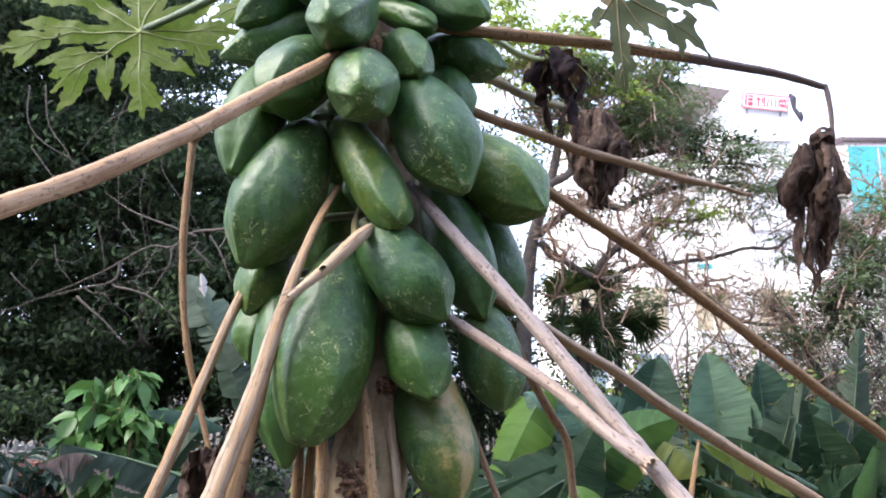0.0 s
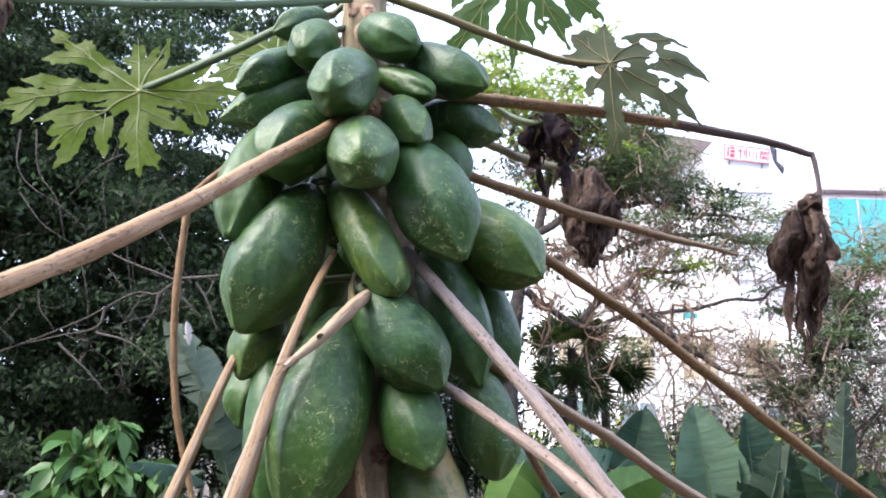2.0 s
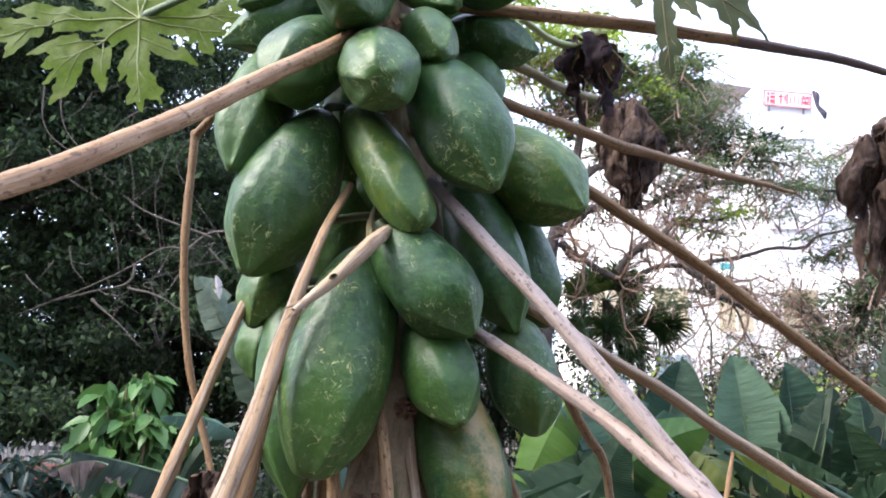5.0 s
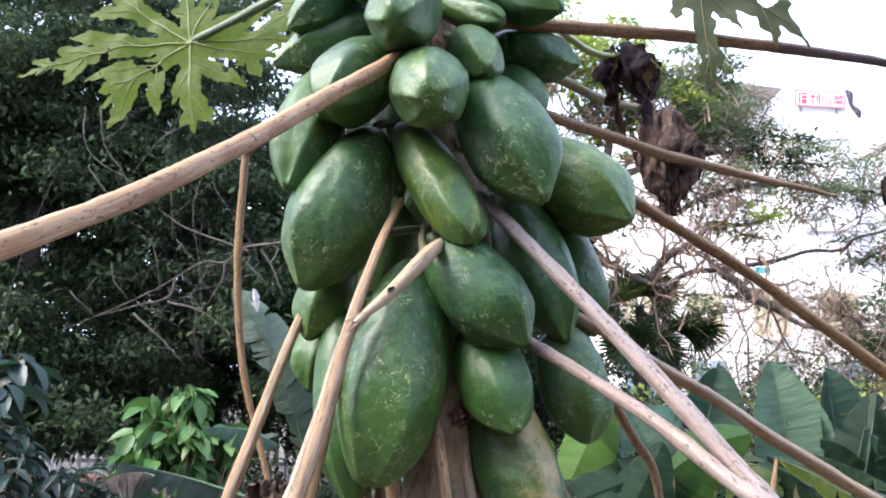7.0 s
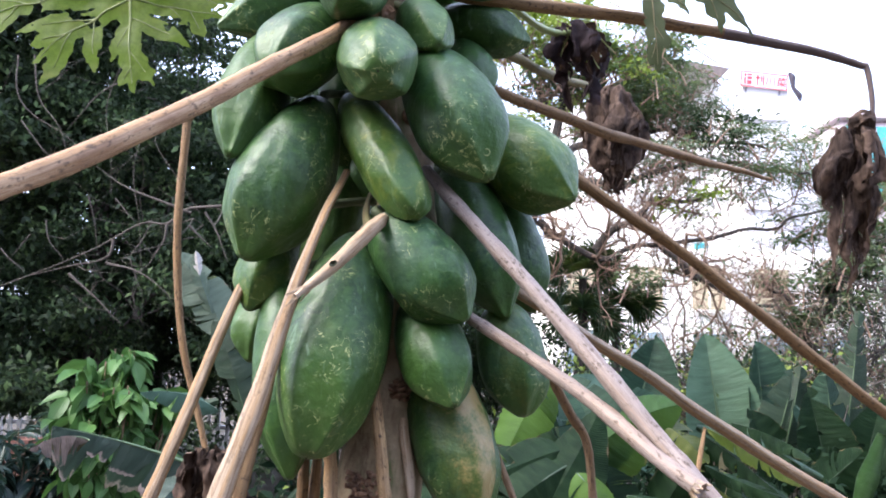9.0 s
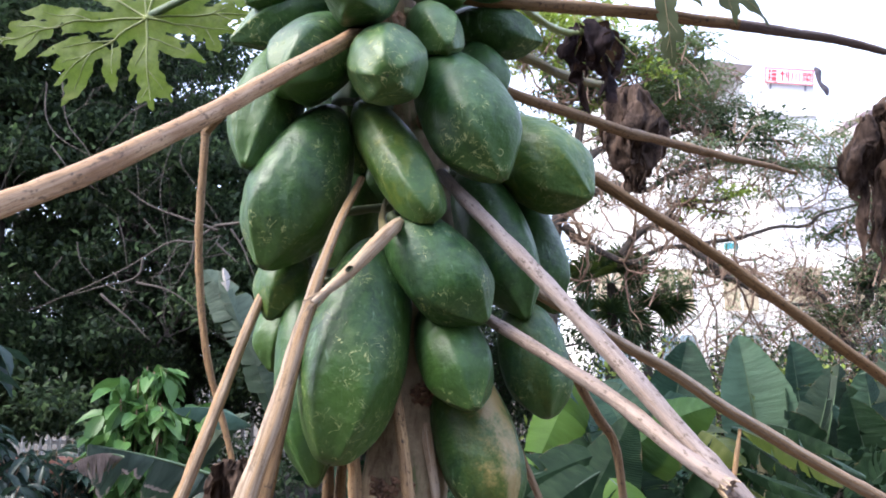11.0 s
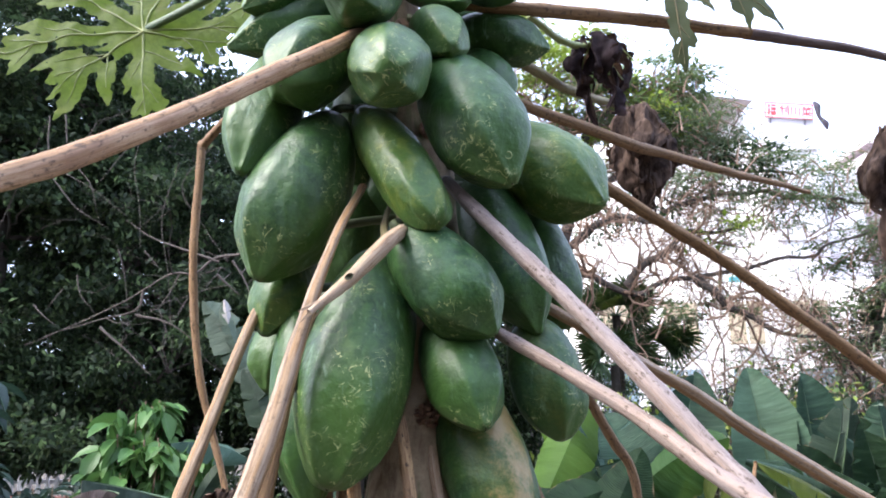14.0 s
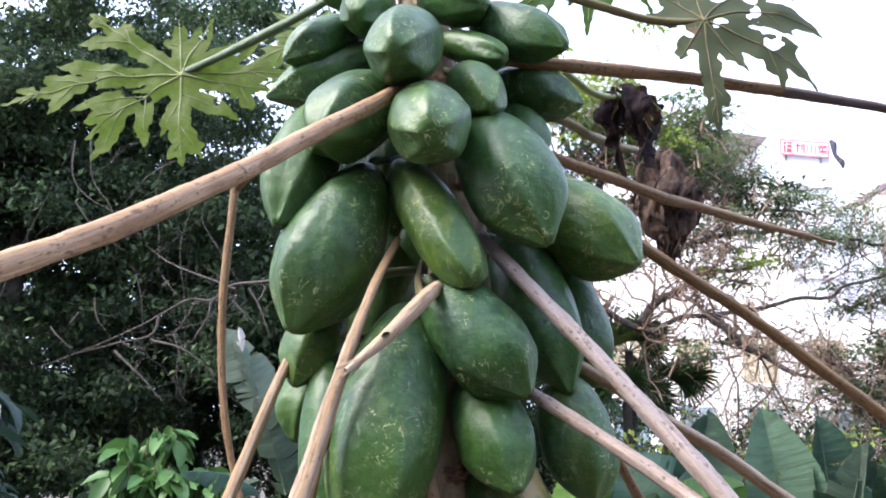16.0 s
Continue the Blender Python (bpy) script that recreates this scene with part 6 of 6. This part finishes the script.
bare_shrub((-3.0, 3.9, 0), [[(-3.0, 3.9, 0), (-2.92, 3.85, 1.8), (HIGH_BRANCHES[0][0][0], 3.75, HIGH_BRANCHES[0][0][1])]] + [[(x, 3.75, z) for x, z in b] for b in HIGH_BRANCHES],
           TWIG, "bare climbing stems looping in front of the trees", 8, 1, 0.0040, 1, 0.6, 0.02)


def vine(pts, thick, label):
    ob = thing("vine", pts[0], label, "vine", "hanging vines")
    p, r = smooth_path(pts, [thick * (1.1 - 0.5 * i / (len(pts) - 1)) for i in range(len(pts))], 8)
    t = Tubes()
    t.add(local(ob, p), r, 5, 0, True)
    t.build("stem", TWIG, ob)
    return ob


for k in range(3):
    rr = random.Random(300 + k)
    x, z = -1.50 - 0.19 * k, 2.75 + rr.uniform(-0.15, 0.35)
    drop = rr.uniform(0.5, 1.0)
    vine([(x, 3.75, z), (x + rr.uniform(-0.16, 0.02), 3.74, z - drop * 0.35), (x + rr.uniform(-0.06, 0.06), 3.72, z - drop * 0.7), (x + rr.uniform(0.0, 0.16), 3.70, z - drop)], 0.0019, "thin bare vine hanging among the dark trees")


def leafy_bush(foot, centre, size, count, leaf, material, label, seed, droop=0.8, wide=0.42):
    nr, rng = np.random.default_rng(seed), random.Random(seed)
    ob = thing("bush", foot, label, "bush", "bushes")
    t, pos, head = Tubes(), [], []
    c = Vector(centre) - Vector(foot)
    for k in range(count):
        v = Vector((rng.gauss(0, 1), rng.gauss(0, 1), rng.gauss(0, 1))).normalized() * rng.uniform(0.45, 1.0)
        end = c + Vector((v.x * size[0], v.y * size[1], v.z * size[2]))
        if end.z < 0.1:
            continue
        pts, rr = smooth_path([(rng.gauss(0, 0.05), rng.gauss(0, 0.05), 0), end * 0.6 + Vector((0, 0, 0.05)), end], [0.009, 0.006, 0.003], 5)
        t.add(pts, rr, 5, 0, False)
        for back in (0, 3, 6):
            hub = pts[-1 - min(back, len(pts) - 1)]
            for i in range(rng.randint(6, 10) if back == 0 else 5):
                a = 2.4 * i + rng.uniform(-0.3, 0.3)
                pos.append(hub + Vector((rng.gauss(0, 0.012), rng.gauss(0, 0.012), -0.010 * i)))
                head.append((math.cos(a), math.sin(a), rng.uniform(-droop, 0.25)))
    tagged(t.build("stem_mass", WARMTWIG, ob), kind="stuff")
    n = len(pos)
    ln = leaf * nr.uniform(0.65, 1.25, n)
    leaves = scatter_leaves("leaves", np.array([tuple(p) for p in pos]), np.array(head), ln, ln * wide, material, ob, True, nr, roll=0.3)
    tagged(leaves, kind="stuff")
    return ob


leafy_bush((-1.58, 3.35, 0), (-1.555, 3.35, 1.27), (0.29, 0.24, 0.27), 84, 0.125, BUSHLEAF, "bright green bush with glossy drooping leaves", 51, 2.6, 0.50)
leafy_bush((-1.30, 3.3, 0), (-1.30, 3.3, 0.95), (0.20, 0.2, 0.16), 4, 0.12, BUSHLEAF, "low light green bush with drooping leaves", 52, 0.8, 0.55)
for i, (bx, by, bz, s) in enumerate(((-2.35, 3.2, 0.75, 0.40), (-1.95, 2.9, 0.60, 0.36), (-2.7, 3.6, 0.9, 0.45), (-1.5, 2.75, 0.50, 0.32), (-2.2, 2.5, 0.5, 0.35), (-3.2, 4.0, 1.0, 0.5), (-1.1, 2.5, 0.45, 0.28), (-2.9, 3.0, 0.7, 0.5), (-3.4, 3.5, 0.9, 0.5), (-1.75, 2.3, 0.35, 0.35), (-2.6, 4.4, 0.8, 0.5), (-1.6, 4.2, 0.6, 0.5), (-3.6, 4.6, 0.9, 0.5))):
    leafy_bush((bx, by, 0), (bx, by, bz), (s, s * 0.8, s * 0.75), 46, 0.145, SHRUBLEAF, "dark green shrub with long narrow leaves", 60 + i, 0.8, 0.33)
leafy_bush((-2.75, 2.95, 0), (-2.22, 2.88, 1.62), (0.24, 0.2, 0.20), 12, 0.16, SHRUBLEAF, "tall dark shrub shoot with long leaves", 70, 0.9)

def open_tree():
    """The tree with crooked, nearly bare branches against the sky."""
    foot = Vector((0.70, 8.1, 0))
    ob = thing("tree", foot, "crooked brown tree with bare twigs and thin foliage", "tree")
    rng, nr = random.Random(5), np.random.default_rng(5)
    trunk, limbs, twigs, tips = Tubes(), Tubes(), Tubes(), []
    p, r = smooth_path([(0.70, 8.1, -0.05), (0.72, 8.0, 1.85), (0.78, 8.0, 2.75), (0.86, 8.0, 3.2), (1.05, 8.0, 3.8), (1.2, 8.0, 4.6), (1.3, 8.0, 5.4)], [0.11, 0.09, 0.08, 0.07, 0.055, 0.045, 0.03], 8)
    trunk.add(local(ob, p), r, 10, 0.05, True, 0.12)
    trunk.build("trunk", DARKBARK, ob)
    mains = [
        [(0.82, 8.0, 3.0), (1.10, 8.0, 2.88), (1.34, 7.95, 2.70), (1.73, 7.9, 2.63), (2.3, 7.9, 2.80), (3.28, 7.9, 2.95), (4.3, 7.9, 3.3)],
        [(0.9, 8.0, 3.1), (1.3, 8.0, 3.45), (1.9, 8.0, 3.5), (2.6, 8.0, 3.72), (3.4, 8.0, 3.68), (4.4, 8.0, 3.6)],
        [(1.0, 8.0, 3.7), (1.6, 8.1, 4.0), (2.2, 8.2, 4.18), (2.8, 8.2, 4.1), (3.6, 8.2, 3.95)],
        [(1.1, 8.0, 4.2), (0.8, 8.0, 4.7), (0.7, 8.0, 5.4)],
        [(1.2, 8.0, 4.6), (1.7, 8.0, 4.9), (2.2, 8.0, 4.95)],
        [(4.2, 8.3, 0.0), (4.1, 8.2, 1.5), (3.7, 8.1, 2.15), (3.35, 8.0, 2.45)],
        [(4.1, 8.2, 1.9), (4.5, 8.1, 2.7), (4.8, 8.0, 3.4), (5.2, 8.0, 3.8)],
        [(1.5, 7.9, 2.7), (1.9, 7.9, 3.0), (2.3, 7.9, 3.3), (2.9, 7.9, 3.35)],
        [(2.3, 7.9, 2.8), (2.6, 7.9, 2.4), (3.0, 7.9, 2.2), (3.5, 7.9, 2.1)],
    ]
    for pts in mains:
        p, r = smooth_path(pts, [0.045 * (1.15 - 0.85 * i / (len(pts) - 1)) for i in range(len(pts))], 8)
        p = [q + Vector((noise.noise(q * 3), noise.noise(q * 3 + Vector((9, 0, 0))), noise.noise(q * 3 + Vector((0, 9, 0))))) * 0.10 for q in p]
        limbs = Tubes()
        limbs.add(local(ob, p), r, 7, 0.05, False)
        limbs.build("limb", DARKBARK, ob)
        for _ in range(19):
            i = rng.randint(len(p) // 5, len(p) - 1)
            grow(twigs, tips, p[i] - foot, (rng.gauss(0.4, 0.9), rng.gauss(0, 0.6), rng.gauss(0.1, 0.8)), rng.uniform(0.5, 1.3), r[i] * 0.50, 2, rng, 1.1, 0.0, 5, 5, 0.62)
    tagged(twigs.build("fine_branching", WARMTWIG, ob), kind="stuff")
    # flat feathery sprays in layers, each on a twig of its own
    def sprays(name, clumps, per, leaf, slim, material, label=""):
        stems, centres = Tubes(), []
        for cx, cz, rx, rz, count in clumps:
            for _ in range(count):
                a, q = rng.uniform(0, 2 * math.pi), math.sqrt(rng.random())
                end = Vector((cx + rx * q * math.cos(a), 8.0 + rng.gauss(0, 0.35), cz + rz * q * math.sin(a))) - foot
                root = end + Vector((rng.gauss(-0.05, 0.25), rng.gauss(0, 0.1), -rng.uniform(0.10, 0.35)))
                p, r = smooth_path([root, root.lerp(end, 0.5) + Vector((0, 0, 0.06)), end], [0.010, 0.007, 0.003], 4)
                stems.add(p, r, 4, 0, False)
                centres += [p[-1], p[-3], p[-2]]
        tagged(stems.build(name + "_branching", WARMTWIG, ob), kind="stuff")
        pos, head, ln = leaf_cloud(nr, centres, per, (0.11, 0.09, 0.028), leaf, 0.1)
        head[:, 2] *= 0.35
        tagged(scatter_leaves(name, pos, head, ln, ln * slim, material, ob, rng=nr, label=label, roll=0.35), kind="stuff")

    sprays("foliage", ((3.55, 3.82, 0.75, 0.34, 44), (2.95, 3.45, 0.55, 0.30, 14), (2.40, 4.50, 0.50, 0.42, 56), (4.85, 3.45, 0.6, 0.4, 20), (2.3, 3.6, 0.5, 0.3, 12), (4.2, 2.9, 0.5, 0.4, 14)), 32, 0.075, 0.22, FEATHER)
    sprays("dark_foliage", ((5.25, 2.75, 0.75, 0.75, 24), (4.45, 2.35, 0.5, 0.5, 22), (2.9, 4.05, 0.35, 0.16, 12)), 34, 0.085, 0.28, TREELEAF)
    sprays("low_foliage", ((4.35, 2.95, 0.45, 0.55, 26), (3.75, 2.2, 0.5, 0.35, 12), (1.95, 4.25, 0.36, 0.30, 24), (1.35, 4.6, 0.55, 0.5, 30), (2.1, 4.95, 0.40, 0.25, 20), (2.3, 2.4, 0.6, 0.25, 7)), 30, 0.085, 0.34, MIDLEAF)
    sprays("young_leaves", ((0.95, 5.45, 0.75, 0.45, 46), (1.45, 5.05, 0.5, 0.35, 16), (1.15, 4.4, 0.5, 0.4, 7), (2.7, 3.25, 0.4, 0.2, 3), (2.15, 4.6, 0.3, 0.2, 3)), 26, 0.085, 0.42, SUNLEAF, "sunlit yellow-green leaves")
    return ob


open_tree()


def hedge(foot, length, height, seed, label, lit_share=0.16):
    ob = thing("hedge", foot, label, "hedge", "hedges")
    nr, rng = np.random.default_rng(seed), random.Random(seed)
    t, ends = Tubes(), []
    for k in range(int(length * 26)):
        x = rng.uniform(-length / 2, length / 2)
        end = Vector((x + rng.gauss(0, 0.15), rng.gauss(0, 0.3), height * rng.uniform(0.25, 1.0) * (0.85 + 0.3 * noise.noise(Vector((x * 1.3, seed, 0))))))
        t.add([(x, 0, 0), Vector((x, 0, 0)).lerp(end, 0.5), end], [0.012, 0.008, 0.003], 4, 0, False)
        ends.append(end)
    tagged(t.build("stem_mass", DARKBARK, ob), kind="stuff")
    pos, head, ln = leaf_cloud(nr, ends, 46, (0.16, 0.16, 0.10), 0.085)
    low = pos[:, 2] > 0.03
    # a random share of leaves takes the sunlit colour, the rest the dark one
    lit = low & (nr.random(len(pos)) < lit_share)
    dark = low & ~lit
    leaves = scatter_leaves("leaves", pos[dark], head[dark], ln[dark], ln[dark] * 0.45, DEEPLEAF if lit_share < 0.1 else TREELEAF, ob, rng=nr)
    young = scatter_leaves("young_leaves", pos[lit], head[lit], ln[lit], ln[lit] * 0.45, SUNLEAF, ob, rng=nr, label="yellow-green leaves coloured as sunlit")
    tagged(leaves, kind="stuff")
    tagged(young, kind="stuff")
    return ob


hedge((3.6, 9.8, 0), 7.5, 2.15, 61, "dark hedge with some yellow-green leaves coloured as sunlit")
hedge((2.8, 7.5, 0), 4.4, 1.75, 65, "low hedge with many yellow-green leaves coloured as sunlit", 0.4)
# low hedges added as dark backing for the shaded gaps between banana leaves
hedge((1.2, 5.3, 0), 2.4, 0.85, 62, "low hedge behind the banana plants, coloured near black for shade", 0.02)
hedge((3.6, 5.4, 0), 2.6, 0.85, 63, "low hedge behind the banana plants, coloured near black for shade", 0.02)
hedge((0.0, 4.4, 0), 2.0, 0.9, 64, "low hedge behind the banana plants, coloured near black for shade", 0.02)


def twig_thicket(foot, seed, label, material):
    ob = thing("thicket", foot, label, "thicket")
    rng, nr = random.Random(seed), np.random.default_rng(seed)
    t, tips = Tubes(), []
    for k in range(28):
        a = (rng.gauss(0, 0.8), rng.gauss(0, 0.5), 0)
        grow(t, tips, a, (rng.gauss(-0.05, 0.35), rng.gauss(0, 0.3), 1.0), rng.uniform(2.4, 4.2), 0.021, 2, rng, 0.8, 0.07, 6, 5, 0.6)
    tagged(t.build("fine_branching", material, ob), kind="stuff")
    ends = [e[0] for e in tips if rng.random() < 0.45 and e[0].z > 0.3]
    pos, head, ln = leaf_cloud(nr, ends, 7, (0.10, 0.10, 0.06), 0.09, 0.4)
    tagged(scatter_leaves("dry_leaves", pos, head, ln, ln * 0.16, FEATHER, ob, rng=nr), kind="stuff")
    return ob


twig_thicket((5.0, 8.0, 0), 21, "dense thicket of fine brown twigs", TWIG)
twig_thicket((4.0, 10.6, 0), 22, "dense thicket of fine brown twigs", WARMTWIG)
twig_thicket((4.6, 9.6, 0), 23, "dense thicket of fine brown twigs", WARMTWIG)
twig_thicket((6.2, 8.0, 0), 24, "dense thicket of fine brown twigs", TWIG)


def fan_palm(foot, crown, fans, seed, label):
    ob = thing("fan_palm", foot, label, "palm", "fan palms")
    rng = random.Random(seed)
    t = Tubes()
    t.add(local(ob, [foot, Vector(foot).lerp(Vector(crown), 0.5), crown]), [0.07, 0.06, 0.05], 10, 0.05, True, 0.1)
    t.build("trunk", DARKBARK, ob)
    for k in range(fans):
        a = 2.4 * k
        up = rng.uniform(-0.1, 1.1)
        way = Vector((math.cos(a), math.sin(a) * 0.6, up)).normalized()
        hub = Vector(crown) + way * rng.uniform(0.16, 0.34)
        t = Tubes()
        t.add(local(ob, [crown, hub]), [0.008, 0.005], 5)
        frond = t.build("frond_stalk", PALMLEAF, ob)
        n = 20
        pos = np.array([tuple(hub - Vector(foot))] * n)
        side = way.cross(Vector((rng.uniform(-0.5, 0.5), -1, 0.3))).normalized()
        up_ = side.cross(way)
        head = []
        for i in range(n):
            b = radians(-110 + 220 * i / (n - 1))
            head.append(tuple(way * math.cos(b) + side * math.sin(b) + up_ * 0.15 + Vector((0, 0, 0.35))))
        ln = np.array([0.31 * (1 - 0.25 * abs(i - n / 2) / (n / 2)) * rng.uniform(0.9, 1.1) for i in range(n)])
        scatter_leaves("frond", pos, np.array(head), ln, ln * 0.095, PALMLEAF, frond, True, np.random.default_rng(seed + k), roll=0.15)
    return ob


fan_palm((1.51, 8.60, 0), (1.513, 8.600, 2.432), 13, 31, "dark fan palm with stiff spiky fronds")
fan_palm((1.95, 8.80, 0), (1.948, 8.800, 2.035), 11, 32, "dark fan palm with stiff spiky fronds")
fan_palm((1.41, 8.30, 0), (1.412, 8.300, 1.836), 9, 33, "dark fan palm with stiff spiky fronds")


# ---- boundary and far buildings ----
def picket_fence():
    ob = thing("fence", (-5.2, 10.6, 0), "pale painted picket fence behind the trees", "fence")
    for i in range(70):
        x = -3.6 + i * 0.14
        box("picket", (x, -0.02, 0.05), (x + 0.05, 0.02, 1.35), FENCEWHITE, ob)
    for z in (0.3, 1.1):
        box("rail", (-3.7, 0.021, z), (6.3, 0.05, z + 0.06), FENCEWHITE, ob)
    return ob


picket_fence()


def brick_wall():
    ob = thing("garden_wall", (-3.6, 5.2, 0), "low red brick garden wall behind shrubs", "wall")
    core = box("core", (-1.8, 0.012, 0), (0.9, 0.10, 0.78), SOIL, ob)
    mesh = None
    for j in range(11):
        for i in range(11):
            x = -1.8 + i * 0.235 + (0.117 if j % 2 else 0)
            if mesh is None:
                b = box("brick", (0, 0, 0), (0.225, 0.09, 0.06), BRICK, ob)
                mesh = b.data
            else:
                b = new("brick", mesh)
                b.parent = ob
            b.location = (x, 0, 0.005 + j * 0.07)
    box("coping", (-1.85, -0.02, 0.785), (0.95, 0.13, 0.83), BRICK, ob)
    return ob


brick_wall()


def far_house():
    """White house with a tiled roof and a sign high on its stair tower."""
    ob = thing("house", (16.0, 46.0, 0), "sunlit white house with brown roof and roof sign", "house")
    o = Vector(ob.location)

    def part_box(name, lo, hi, material, label=""):
        return box(name, Vector(lo) - o, Vector(hi) - o, material, ob, label)

    wall = part_box("wall", (6.5, 46.5, 0), (21.2, 54, 18.4), WHITEWALL)
    gable = [(10.0, 46.4, 18.4), (17.6, 46.4, 18.4), (17.3, 46.4, 20.4), (12.0, 46.4, 20.9), (10.0, 54, 18.4), (17.6, 54, 18.4), (17.3, 54, 20.4), (12.0, 54, 20.9)]
    mesh_object("gable", [Vector(v) - o for v in gable], [(0, 1, 2, 3), (5, 4, 7, 6), (1, 5, 6, 2), (4, 0, 3, 7), (3, 2, 6, 7), (0, 4, 5, 1)], WHITEWALL, ob, None, False)
    roof = [(9.2, 45.6, 18.6), (15.4, 45.6, 18.5), (17.9, 45.6, 20.7), (12.4, 45.6, 21.6), (9.2, 54, 18.6), (15.4, 54, 18.5), (17.9, 54, 20.7), (12.4, 54, 21.6)]
    mesh_object("roof", [Vector(v) - o for v in roof], [(0, 1, 2, 3), (5, 4, 7, 6), (1, 5, 6, 2), (4, 0, 3, 7), (3, 2, 6, 7), (0, 4, 5, 1)], ROOFTILE, ob, None, False)
    tower = part_box("stair_tower", (18.5, 45.4, 0), (21.6, 46.45, 19.4), GREYWALL)
    for z in (8.0, 11.0, 14.0, 17.0):
        part_box("ledge", (18.4, 45.2, z), (21.8, 45.38, z + 0.18), GREYWALL)
    for i, (x, z) in enumerate(((8.2, 15.2), (11.0, 15.2), (13.8, 15.2), (8.2, 11.6), (11.0, 11.6), (13.8, 11.6), (16.4, 11.6), (8.2, 8.0), (11.0, 8.0), (13.8, 8.0))):
        w = part_box("window", (x, 46.42, z), (x + 1.3, 46.49, z + 1.5), WHITEWALL)
    pipe = Tubes()
    p, r = smooth_path([(21.55, 45.1, 20.25), (21.75, 45.1, 19.9), (21.8, 45.1, 19.2), (22.15, 45.1, 18.7), (22.2, 45.1, 18.3)], [0.08, 0.22, 0.12, 0.20, 0.08], 6)
    pipe.add([q - o for q in p], r, 10)
    pipe.build("chimney_pipe", SOOT, ob)
    part_box("side_wing", (21.7, 46.0, 0), (24.5, 54, 15.8), GREYWALL)
    part_box("awning", (15.5, 46.1, 7.6), (16.3, 46.45, 8.9), TEAL, "teal panel on the wall")
    part_box("banner", (16.0, 46.0, 5.0), (16.8, 46.45, 6.1), TEAL, "teal panel on the wall")
    return ob


far_house()


def roof_sign():
    ob = thing("sign", (18.33, 45.2, 19.30), "white sign board with red border and characters", "sign")
    tilt = Matrix.Rotation(radians(5.5), 4, "Y")
    board = box("board", (0, -0.05, 0), (3.09, 0.05, 1.08), SIGNWHITE, ob)
    for lo, hi in (((0, -0.09, 0), (3.09, -0.055, 0.06)), ((0, -0.09, 1.02), (3.09, -0.055, 1.08)), ((0, -0.09, 0.065), (0.06, -0.055, 1.015)), ((3.03, -0.09, 0.065), (3.09, -0.055, 1.015))):
        box("border", lo, hi, SIGNRED, board)
    # the name: plain strokes
    for x, strokes in ((0.24, ((0, 0.62, 0.12, 0.8), (0, 0.1, 0.1, 0.55), (0.2, 0.7, 0.5, 0.8), (0.2, 0.42, 0.5, 0.6), (0.2, 0.08, 0.5, 0.34))),
                       (0.95, ((0, 0.55, 0.34, 0.63), (0.13, 0.08, 0.21, 0.8), (0.4, 0.3, 0.47, 0.72), (0.53, 0.08, 0.6, 0.82)))):
        for x0, z0, x1, z1 in strokes:
            box("stroke", (x + x0, -0.09, 0.10 + z0), (x + x1, -0.055, 0.10 + z1), SIGNRED, board)
    curve = bpy.data.curves.new("characters", "FONT")
    curve.body, curve.size, curve.extrude = "\u5ddd\u83dc", 0.72, 0.015
    text = new("characters", curve)
    curve.materials.append(SIGNRED)
    text.parent = board
    text.matrix_local = Matrix.Translation((1.60, -0.075, 0.26)) @ Matrix.Rotation(radians(90), 4, "X")
    for x in (0.4, 2.6):
        box("bracket", (x, 0.055, -0.3), (x + 0.1, 0.15, 1.0), PIPE, ob)
    ob.matrix_basis = Matrix.Translation(ob.location) @ tilt
    return ob


roof_sign()


def teal_building():
    ob = thing("building", (28.2, 47.0, 0), "pale pink building with a large teal window", "building")
    body = box("wall", (-2.6, 0, 0), (9.0, 8, 17.8), PINKWALL, ob)
    win = box("window", (-2.1, -0.12, 12.6), (2.6, -0.02, 17.25), TEAL, ob, "large teal window")
    box("mullion", (-0.2, -0.16, 13.25), (-0.1, -0.125, 17.15), PINKWALL, win)
    box("cornice", (-2.8, -0.3, 17.81), (9.2, 8.2, 18.2), PINKWALL, ob)
    return ob


teal_building()


def low_wall_building():
    ob = thing("house", (6.0, 24.0, 0), "overexposed white garden house behind the trees", "house")
    box("wall", (-3.0, 0, 0), (9.0, 5.0, 5.2), WHITEWALL, ob)
    # windows added to give the wall blotchy cream and blue-grey patches
    for i in range(5):
        x = -2.3 + i * 2.1
        for z, m in ((0.9, BLUEGLASS), (3.1, CREAM)):
            w = box("window", (x, -0.06, z), (x + 1.1, -0.01, z + 1.4), m, ob, "added window for a pale patch on the wall")
            box("sill", (x - 0.08, -0.16, z - 0.12), (x + 1.18, -0.065, z - 0.02), WHITEWALL, w)
            box("mullion", (x + 0.52, -0.09, z + 0.03), (x + 0.58, -0.065, z + 1.37), WHITEWALL, w)
    return ob


low_wall_building()
